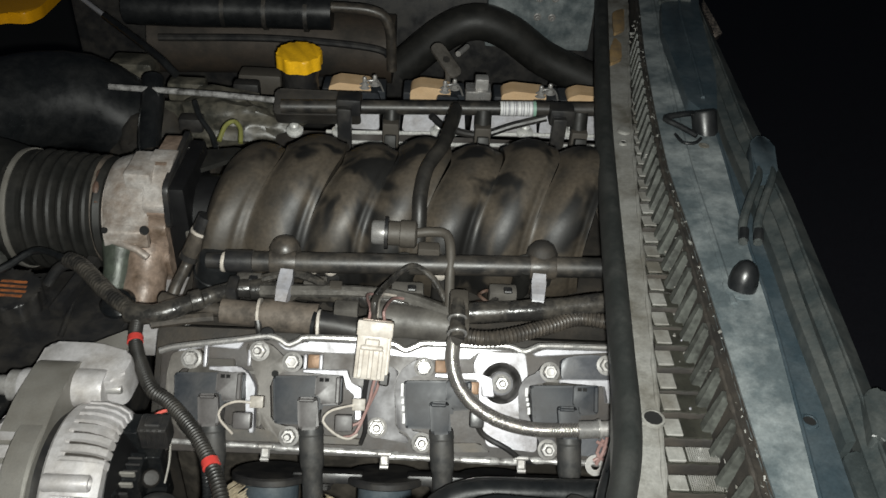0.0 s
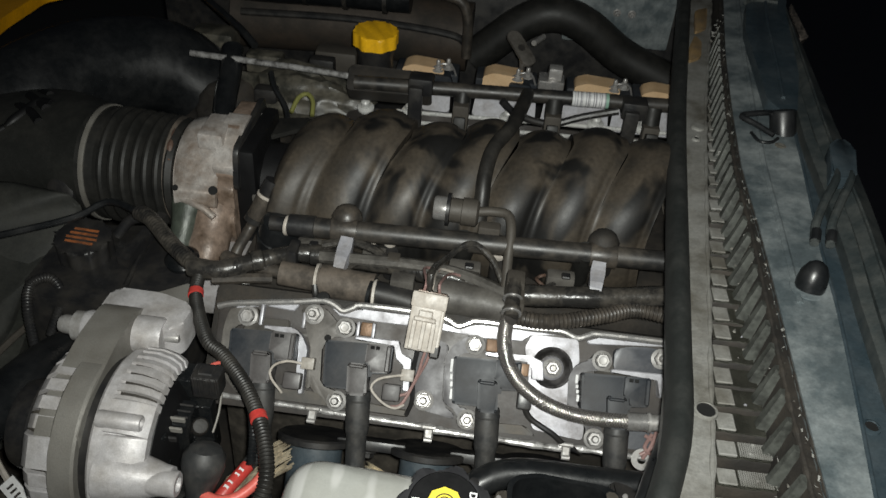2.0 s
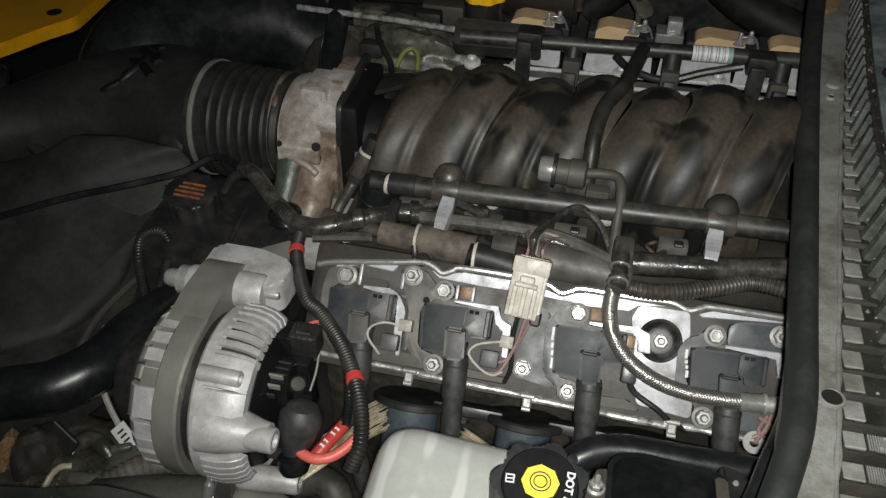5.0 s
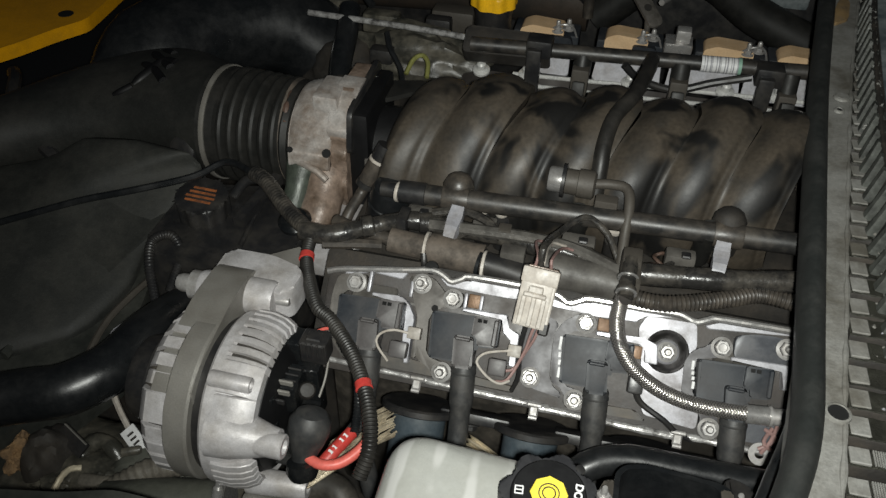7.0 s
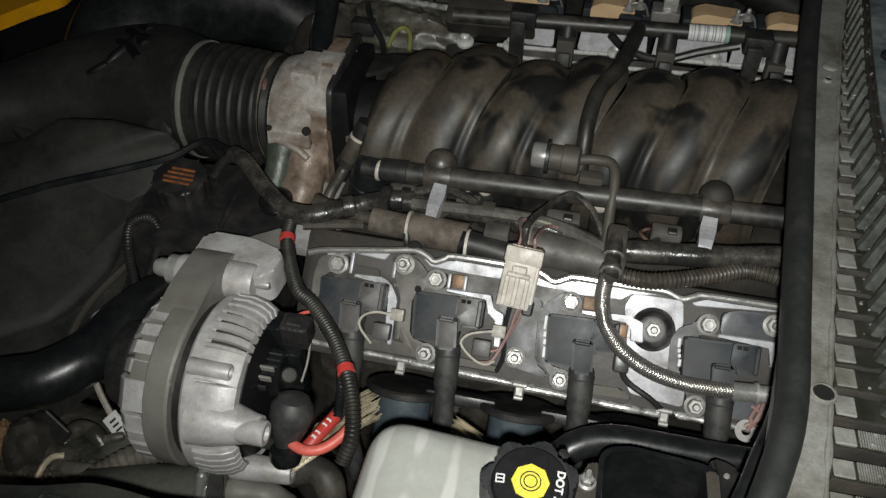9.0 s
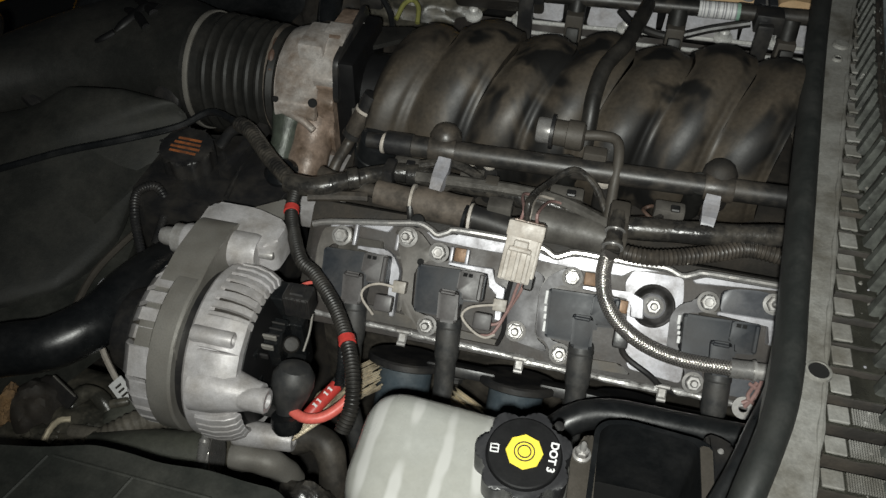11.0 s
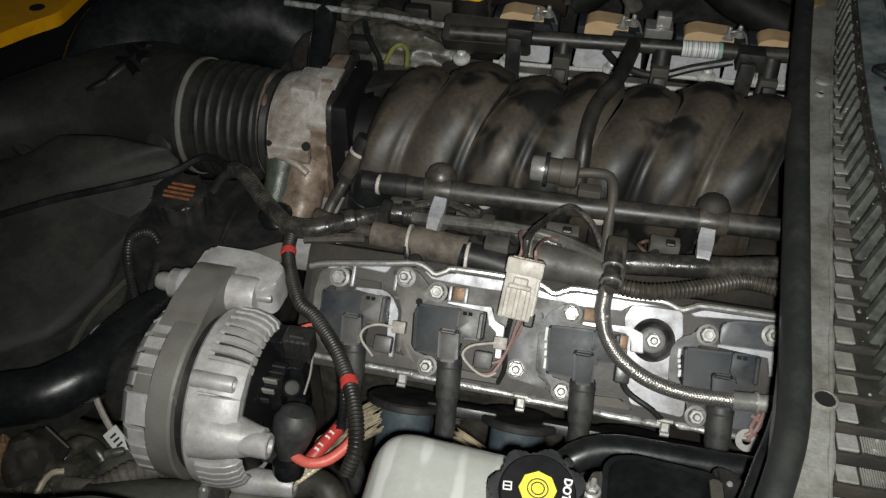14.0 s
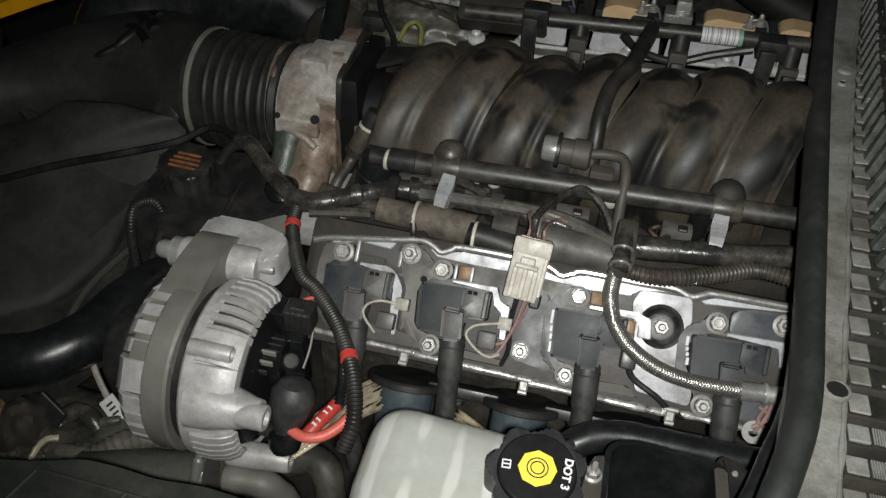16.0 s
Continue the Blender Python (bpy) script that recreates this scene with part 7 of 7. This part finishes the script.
solo("coil_socket", box(B(), (0.0455, -0.040, 0.012), (0.012, 0.016, 0.012), VC, 0.002), M_BLACK, "black wire socket under a coil", "socket")
for k, (a, b, c) in enumerate((((0.1563, -0.0555, 0.0), (0.150, -0.067, 0.006), (0.1592, -0.0733, 0.002)), ((0.160, -0.053, 0.0), (0.155, -0.065, 0.006), (0.150, -0.076, 0.002)), ((0.151, -0.057, 0.0), (0.159, -0.063, 0.006), (0.1474, -0.073, 0.003)))):
    wire("ground_wire", local(VC, [a, b, c]), 0.0016, M_PINK, "pink ground wire at a ring terminal")
bm = B()
lathe(bm, [(0.004, -0.001), (0.009, -0.001), (0.009, 0.001), (0.004, 0.001)], on(VC, 0.150, -0.077, -0.001), 20)
solo("ring_terminal", bm, M_BOLT, "zinc ring terminal on the head", "terminal")

# ---- grime, pipes and straps beside and under the alternator ----
def lump(name, c, size, material, label, category, seed, rough=0.35):
    bm = B()
    bmesh.ops.create_icosphere(bm, subdivisions=4, radius=1.0)
    for v in bm.verts:
        n = noise.fractal(v.co * 1.7 + Vector((seed, 0, 0)), 1.0, 2.0, 4)
        v.co = Vector(c) + Vector((v.co.x * size[0], v.co.y * size[1], v.co.z * size[2])) * (1 + rough * n)
    return solo(name, bm, material, label, category)


lump("subframe", (-0.40, -0.39, 0.560), (0.16, 0.10, 0.06), M_GRIME, "greasy brown subframe below the alternator", "subframe", 1.0, 0.25)
lump("bracket_casting", (-0.345, -0.355, 0.605), (0.05, 0.03, 0.03), M_OLIVE, "greasy olive cast bracket below the alternator", "bracket", 4.0)
lump("foam_scrap", (-0.482, -0.346, 0.630), (0.014, 0.020, 0.024), M_FOAM, "crumbled tan foam scrap", "foam", 2.0, 0.7)
lump("foam_scrap", (-0.462, -0.374, 0.632), (0.010, 0.014, 0.014), M_FOAM, "crumbled tan foam scrap", "foam", 3.0, 0.7)
lump("mount_block", (-0.442, -0.364, 0.600), (0.026, 0.030, 0.050), M_DEEP, "black rubber mount beside the subframe", "mount", 17.0, 0.15)
pl = thing("mount_plate", (-0.42, -0.355, 0.62), "thin dark steel plate with a worn bright edge", "plate")
PLF = frame_from((-0.421, -0.354, 0.636), (0.72, -0.45, 0), (-0.1, -0.6, 0.8))
part("plate", box(B(), (0, 0, 0), (0.032, 0.014, 0.004), PLF, 0.001), M_BLACK, pl)
part("worn_edge", box(B(), (0, 0.0065, 0.002), (0.030, 0.0012, 0.003), PLF, 0.0005, 1), M_CASTD, pl, "worn bright edge")
solo("coolant_stub", tube(B(), [(-0.414, -0.366, 0.615), (-0.412, -0.352, 0.626), (-0.399, -0.345, 0.630), (-0.384, -0.350, 0.626), (-0.372, -0.360, 0.612)], 0.0075, 12, 0.004, lambda s: 1 + 0.08 * math.sin(s * 300)), M_GRIME, "greasy bent pipe on the subframe", "pipe")
solo("pin", lathe(B(), [(0, 0), (0.004, 0), (0.004, 0.014), (0.003, 0.016), (0, 0.016)], frame_from((-0.370, -0.357, 0.640), (0, 0, 1), (1, 0.4, 0.1)), 12), M_GRIME, "dark steel pin below the alternator", "pin")
solo("twine", tube(B(), [(-0.4116, -0.399, 0.630), (-0.4104, -0.3886, 0.634), (-0.4085, -0.379, 0.633), (-0.402, -0.374, 0.630)], 0.0027, 8, 0.003, lambda s: 1 + 0.12 * math.sin(s * 900)), M_GOLD, "frayed tan strand on the subframe", "twine")
for k, (x, y, z, r) in enumerate(((-0.395, -0.378, 0.618, 0.012), (-0.372, -0.366, 0.620, 0.010), (-0.352, -0.372, 0.622, 0.009), (-0.418, -0.392, 0.620, 0.011), (-0.385, -0.395, 0.622, 0.012))):
    lump("grease_lump", (x, y, z), (r * 1.6, r, r * 0.8), M_GRIME, "greasy dirt lump on the subframe", "dirt", 20.0 + k, 0.5)
conduit("drain_hose", [(-0.375, -0.395, 0.625), (-0.350, -0.380, 0.640), (-0.331, -0.367, 0.645), (-0.300, -0.352, 0.642), (-0.27, -0.34, 0.63)], 0.010, "dusty corrugated hose under the alternator", M_PALE, 0.006, 0.06)
solo("dusty_tube", tube(B(), [(-0.395, -0.384, 0.628), (-0.368, -0.3835, 0.631), (-0.346, -0.386, 0.630)], 0.0068, 14, 0.006, lambda s: 1 + 0.05 * math.sin(s * 300)), M_PALE, "dusty pale tube below the alternator", "pipe")
solo("lower_hose", tube(B(), [(-0.36, -0.405, 0.635), (-0.31, -0.392, 0.640), (-0.262, -0.384, 0.642)], 0.020, 20, 0.008), M_OLIVE, "dusty olive rubber hose under the alternator", "hose")
hc = thing("hose_clamp", (-0.252, -0.382, 0.64), "bright worm-drive hose clamp with a screw", "hose clamp")
part("band", tube(B(), [(-0.266, -0.3845, 0.642), (-0.258, -0.383, 0.6425)], 0.0210, 28, 0.008), M_CHROME, hc)
part("screw", lathe(B(), [(0, 0), (0.0045, 0), (0.0045, 0.022), (0.003, 0.024), (0.003, 0.034), (0, 0.034)], frame_from((-0.263, -0.398, 0.652), (1, 0, 0), (0.05, 0.5, 0.8)), 14), M_CHROME, hc)
solo("lower_pipe", tube(B(), [(-0.246, -0.381, 0.643), (-0.226, -0.378, 0.643), (-0.210, -0.376, 0.636), (-0.200, -0.372, 0.610)], 0.0115, 20, 0.004, lambda s: 1 + 0.05 * math.sin(s * 260)), M_CASTD, "dull grey elbow below the alternator", "pipe")
solo("pump_elbow", tube(B(), [(-0.206, -0.350, 0.636), (-0.188, -0.346, 0.642), (-0.173, -0.352, 0.638), (-0.165, -0.366, 0.620), (-0.163, -0.376, 0.590)], 0.0125, 20, 0.004, lambda s: 1 + 0.05 * math.sin(s * 210)), M_ENGINE, "grimy cast elbow behind the alternator", "pipe")
lump("steering_cover", (-0.178, -0.408, 0.618), (0.034, 0.026, 0.030), M_TAPE, "shiny black torn cover above the steering linkage", "cover", 31.0, 0.35)
lump("steering_shaft", (-0.205, -0.42, 0.60), (0.07, 0.03, 0.03), M_GRIME, "greasy steering linkage in the shade", "linkage", 7.0)
tie = thing("cable_tie", (-0.38, -0.33, 0.60), "cream nylon cable ties with a white tag", "cable tie")
part("tail", tube(B(), [(-0.412, -0.300, 0.655), (-0.395, -0.318, 0.645), (-0.374, -0.336, 0.640)], 0.0028, 6, 0.01), M_CREAM, tie)
part("tail", tube(B(), [(-0.402, -0.290, 0.655), (-0.383, -0.308, 0.648), (-0.360, -0.330, 0.64)], 0.0024, 6, 0.01), M_CREAM, tie)
part("tag", box(B(), (0, 0, 0), (0.026, 0.014, 0.003), frame_from((-0.366, -0.343, 0.641), (0.7, -0.55, 0), (0, -0.5, 1)), 0.001), M_WHITE, tie)
for k in range(3):
    part("print_bar", box(B(), (-0.006 + 0.005 * k, 0, 0.0017), (0.002, 0.006, 0.0004), frame_from((-0.366, -0.343, 0.641), (0.7, -0.55, 0), (0, -0.5, 1))), M_DEEP, tie)
solo("bright_strip", tube(B(), [(-0.424, -0.232, 0.668), (-0.434, -0.250, 0.666), (-0.4325, -0.259, 0.664), (-0.425, -0.276, 0.660)], 0.0018, 6, 0.004), M_STRAP, "bright bent metal strip by the radiator hose", "strip")
solo("shroud_edge", tube(B(), [(-0.437, -0.17, 0.664), (-0.444, -0.20, 0.664), (-0.450, -0.235, 0.662), (-0.447, -0.27, 0.660), (-0.440, -0.30, 0.655)], 0.0036, 8, 0.008), M_DUSTY, "dusty rolled edge of the radiator cover", "edge trim")
conduit("wire_loop", [(-0.400, -0.225, 0.68), (-0.414, -0.200, 0.71), (-0.420, -0.178, 0.722), (-0.405, -0.168, 0.724), (-0.392, -0.180, 0.712), (-0.392, -0.21, 0.69)], 0.0046, "small loop of corrugated conduit", M_BLACK, 0.003, 0.08)

# ---- front far corner ----
solo("crossover_pipe", tube(B(), [(-0.40, 0.213, 0.788), (-0.33, 0.206, 0.790), (-0.26, 0.200, 0.791), (-0.19, 0.191, 0.792)], 0.0038, 12, 0.01), M_WORN, "thin dull steel pipe across the front", "pipe")
prop = thing("gas_strut", (-0.45, 0.38, 0.79), "slim strut with a bright rod and black sleeve", "strut")
part("rod", tube(B(), [(-0.60, 0.56, 0.80), (-0.467, 0.408, 0.80)], 0.0036, 10, 0.02), M_STRAP, prop, "bright steel rod")
part("sleeve", tube(B(), [(-0.467, 0.408, 0.80), (-0.360, 0.284, 0.80), (-0.328, 0.252, 0.79)], 0.0052, 12, 0.01), M_RUBBER, prop)
bm = B()
tube(bm, [(-0.250, 0.132, 0.765), (-0.245, 0.149, 0.776), (-0.236, 0.156, 0.779), (-0.227, 0.147, 0.775), (-0.224, 0.130, 0.765)], 0.0028, 8, 0.003)
solo("clip_ring", bm, mat("green-yellow plastic", (0.20, 0.20, 0.06), 0.5), "green-yellow plastic clip ring", "clip")
lump("front_cover", (-0.31, 0.12, 0.70), (0.07, 0.09, 0.05), M_DEEP, "dark front cover behind the throttle body", "cover", 9.0, 0.2)
lump("belt_tensioner", (-0.36, 0.24, 0.68), (0.06, 0.05, 0.06), M_DEEP, "dusty black belt tensioner", "tensioner", 11.0, 0.2)
lump("bracket_casting", (-0.27, 0.26, 0.72), (0.09, 0.04, 0.04), M_GRIME, "grimy cast bracket near the oil filler", "bracket", 13.0, 0.3)
tag = thing("dipstick_handle", (0.02, 0.31, 0.76), "grey oval dipstick handle with a bright stem", "dipstick")
part("loop", prism(B(), rounded([(-0.028, -0.010), (0.028, -0.010), (0.028, 0.010), (-0.028, 0.010)], 0.009), -0.002, 0.002, frame_from((0.018, 0.312, 0.802), (0.55, -0.75, 0.0), (0.2, -0.5, 0.85)), 0.001), M_BRACKET, tag)
part("hole", lathe(B(), [(0, 0.0), (0.005, 0.0), (0.005, 0.0026), (0, 0.0026)], frame_from((0.018, 0.312, 0.802), (0.55, -0.75, 0.0), (0.2, -0.5, 0.85)), 16), M_DEEP, tag)
part("stem", tube(B(), [(0.035, 0.335, 0.802), (0.048, 0.366, 0.80)], 0.004, 10, 0.01), M_BOLT, tag)
part("shaft", tube(B(), [(0.02, 0.312, 0.80), (0.03, 0.31, 0.70)], 0.004, 10, 0.02), M_BRACKET, tag)
sens = thing("sensor_plug", (0.062, 0.27, 0.77), "silver sensor plug between the far coils", "sensor")
part("base", box(B(), (0.062, 0.275, 0.772), (0.034, 0.03, 0.022), bevel=0.003), M_CHROME, sens)
part("head", box(B(), (0.066, 0.275, 0.790), (0.018, 0.018, 0.016), bevel=0.003), M_BOLT, sens)
for x, y in ((-0.168, 0.185), (-0.112, 0.185), (0.010, 0.187), (0.118, 0.188), (0.176, 0.188)):
    st = thing("stud", (x, y, 0.74), "white-topped stud on the far cover", "stud", "studs on the far cover")
    part("head", lathe(B(), [(0, 0), (0.0105, 0), (0.0105, 0.003), (0.006, 0.005), (0.0055, 0.012), (0.003, 0.014), (0, 0.014)], frame_from((x, y - 0.004, 0.762 + 0.04 * x), (1, 0, 0), (0, -0.3, 1)), 18), M_ZINC, st)
solo("valley_lead", tube(B(), [(0.0, 0.155, 0.80), (0.02, 0.16, 0.782), (0.06, 0.165, 0.772), (0.10, 0.17, 0.784), (0.14, 0.172, 0.796)], 0.0045, 10, 0.006), M_BLACK, "black lead sagging under the far rail", "wire")

# ---- between the fuel rail and the near cover ----
valve = thing("vent_valve", (-0.224, -0.09, 0.74), "dusty black vent valve with a cream ring and hose", "valve")
vm = frame_from((-0.2165, -0.082, 0.792), (1, 0, 0), (-0.018, -0.012, -0.039))
part("neck", lathe(B(), [(0, -0.014), (0.0085, -0.014), (0.009, 0.0), (0.0085, 0.002)], vm, 20), M_BLACK, valve)
part("ring", lathe(B(), [(0.007, 0.002), (0.0095, 0.002), (0.0098, 0.0035), (0.0095, 0.005), (0.007, 0.005)], vm, 24), M_CREAM, valve, "cream plastic ring")
part("body", lathe(B(), [(0.008, 0.005), (0.0092, 0.006), (0.0092, 0.028), (0.0086, 0.031), (0.007, 0.032), (0, 0.032)], vm, 22), M_CONDUIT, valve)
part("collar", lathe(B(), [(0.007, 0.028), (0.0102, 0.029), (0.0102, 0.034), (0.0055, 0.035)], vm, 22), M_BLACK, valve)
part("hose", tube(B(), [vm @ Vector((0, 0, 0.033)), vm @ Vector((0, 0, 0.042)), (-0.240, -0.112, 0.744), (-0.243, -0.124, 0.734), (-0.241, -0.138, 0.730)], 0.0055, 14, 0.004), M_CONDUIT, valve)
solo("pump_casting", box(B(), (-0.245, -0.085, 0.690), (0.085, 0.11, 0.03), bevel=0.008), M_CASTING, "light grey pump casting below the throttle", "casting")
st = thing("loom_stud", (-0.220, -0.165, 0.73), "bright stud beside the wiring loom", "stud")
part("stud", lathe(B(), [(0, 0), (0.006, 0), (0.006, 0.006), (0.004, 0.008), (0.004, 0.020), (0.003, 0.022), (0, 0.022)], frame_from((-0.220, -0.163, 0.742), (1, 0, 0), (0.05, -0.2, 1)), 16), M_BOLT, st)
for x, y in ((-0.108, -0.1215), (-0.090, -0.1215), (0.012, -0.121)):
    s = thing("injector_seal", (x, y, 0.76), "cream seal under the fuel rail", "seal", "injector seals")
    part("ring", lathe(B(), [(0.003, -0.002), (0.0062, -0.002), (0.0065, 0.0), (0.0062, 0.002), (0.003, 0.002)], frame_from((x, y, 0.781), (1, 0, 0), (0, -0.3, 1)), 18), M_CREAM, s)
    part("stem", lathe(B(), [(0, -0.05), (0.0075, -0.05), (0.0075, -0.004), (0, -0.004)], frame_from((x, y, 0.772), (1, 0, 0), (0, -0.3, 1)), 16), M_BLACK, s)
for x, y, z, r in ((-0.185, -0.128, 0.765, 0.017), (-0.16, -0.112, 0.76, 0.014), (0.12, -0.118, 0.765, 0.016), (-0.05, -0.115, 0.755, 0.016), (0.045, -0.112, 0.76, 0.016)):
    solo("port_boss", box(B(), (x, y, z - 0.014), (r * 2.3, r * 1.7, r * 2.0), frame_from((0, 0, 0), (1, 0.02, 0), (0, -0.12, 1)), 0.004, 3), M_BLOCKD, "dust-caked port boss under the fuel rail", "boss")
wire("loom_wire", [(-0.15, -0.140, 0.782), (-0.125, -0.136, 0.786), (-0.10, -0.140, 0.782), (-0.085, -0.148, 0.772)], 0.0042, M_TAPE, "black loop of wires above the loom")
wire("loom_wire", [(-0.15, -0.150, 0.776), (-0.11, -0.151, 0.779), (-0.06, -0.147, 0.777), (-0.02, -0.150, 0.775), (0.022, -0.164, 0.770)], 0.0056, M_FOIL, "scuffed grey taped wire along the loom")
wire("loom_wire", [(-0.24, -0.186, 0.764), (-0.21, -0.176, 0.762), (-0.19, -0.170, 0.760)], 0.0050, M_CONDUIT, "dusty wire beside the loom")
wire("loom_wire", [(0.050 + 0.009 * math.cos(a / 2.2) + 0.0012 * a, -0.134 + 0.009 * math.sin(a / 2.2), 0.766 + 0.002 * math.sin(a)) for a in range(16)], 0.0016, M_RUSTW, "rusty curled wire under the rail")
wire("loom_wire", [(0.036, -0.165, 0.778), (0.046, -0.152, 0.774), (0.058, -0.146, 0.770), (0.068, -0.132, 0.768)], 0.0016, M_RUSTW, "rusty wire tail beside the elbow")
solo("loom_clip", box(B(), (-0.175, -0.148, 0.772), (0.010, 0.022, 0.022), bevel=0.003), M_BLACK, "black plastic clip on the loom", "clip")
solo("loom_clip", box(B(), (-0.083, -0.146, 0.779), (0.012, 0.012, 0.010), bevel=0.002), M_DUSTY, "grey plastic clip on the loom", "clip")
solo("loom_plug", box(B(), (-0.072, -0.163, 0.768), (0.022, 0.014, 0.014), bevel=0.003), M_BLOCKD, "dusty plug in the loom", "plug")
for x, y, z, size in ((-0.163, -0.1330, 0.770, (0.026, 0.014, 0.016)), (-0.103, -0.1330, 0.771, (0.022, 0.012, 0.014)), (-0.018, -0.1370, 0.770, (0.030, 0.014, 0.016)), (0.070, -0.1370, 0.772, (0.026, 0.014, 0.016))):
    inj = thing("injector_plug", (x, y, z), "dust-greyed injector plug below the fuel rail", "plug", "injector plugs")
    part("body", box(B(), (x, y, z), size, UP, 0.003, 2), M_BLOCKD, inj)
    part("latch", box(B(), (x + 0.004, y - 0.004, z + size[2] * 0.55), (0.008, 0.008, 0.003), UP, 0.001, 1), M_BLACK, inj)
    part("lead", tube(B(), [(x - 0.006, y - 0.006, z), (x - 0.012, y - 0.014, z + 0.001), (x - 0.022, y - 0.018, z - 0.004)], 0.0026, 8, 0.004), M_TAPE, inj)
solo("pipe_cap", lathe(B(), [(0, 0), (0.006, 0), (0.0065, 0.004), (0.0055, 0.012), (0, 0.013)], frame_from((-0.139, -0.186, 0.757), (1, 0, 0), (0.1, -0.6, 0.6)), 16), M_VOID, "small black rubber cap", "cap")
# grey panel with bolts and a black hump on the far side
wheel = thing("wheel_house", (0.12, 0.55, 0.62), "dark wheel house with a bolted grey plate", "wheel house")
bm = B()
tube(bm, [(-0.05, 0.50, 0.70), (0.02, 0.50, 0.765), (0.07, 0.50, 0.785), (0.12, 0.50, 0.77), (0.18, 0.50, 0.73), (0.26, 0.49, 0.70)], 0.028, 18, 0.012)
part("hump", bm, M_BELLOWS, wheel)
part("plate", box(B(), (0.17, 0.545, 0.79), (0.17, 0.02, 0.12), bevel=0.006), M_PANEL, wheel, "grey bolted plate")
for x, z in ((0.165, 0.815), (0.190, 0.816), (0.165, 0.785), (0.188, 0.785)):
    part("bolt", bolt_mesh(B(), frame_from((x, 0.534, z), (1, 0, 0), (0, -1, 0)), 0.0045, 0.004), M_BOLT, wheel)
# small blocks in the far corner
for k, (x, y, z, a, b, c) in enumerate(((-0.33, 0.30, 0.745, 0.05, 0.025, 0.03), (-0.25, 0.30, 0.75, 0.035, 0.02, 0.025), (-0.24, 0.35, 0.74, 0.06, 0.03, 0.03), (-0.42, 0.36, 0.74, 0.06, 0.04, 0.04), (-0.30, 0.20, 0.75, 0.03, 0.02, 0.02))):
    solo("accessory_block", box(B(), (x, y, z), (a, b, c), bevel=0.005), (M_GRIME, M_BLACK, M_DUSTY)[k % 3], "grimy accessory block in the far corner", "accessory")
solo("front_hose", tube(B(), [(-0.352, 0.235, 0.79), (-0.345, 0.20, 0.775), (-0.34, 0.15, 0.745), (-0.325, 0.11, 0.71)], 0.014, 16, 0.008), M_RUBBER, "black hose down the engine front", "hose")
wire("sensor_lead", [(-0.29, 0.19, 0.785), (-0.28, 0.17, 0.775), (-0.262, 0.15, 0.76), (-0.25, 0.12, 0.745)], 0.0035, M_RUBBER, "thin black sensor lead")
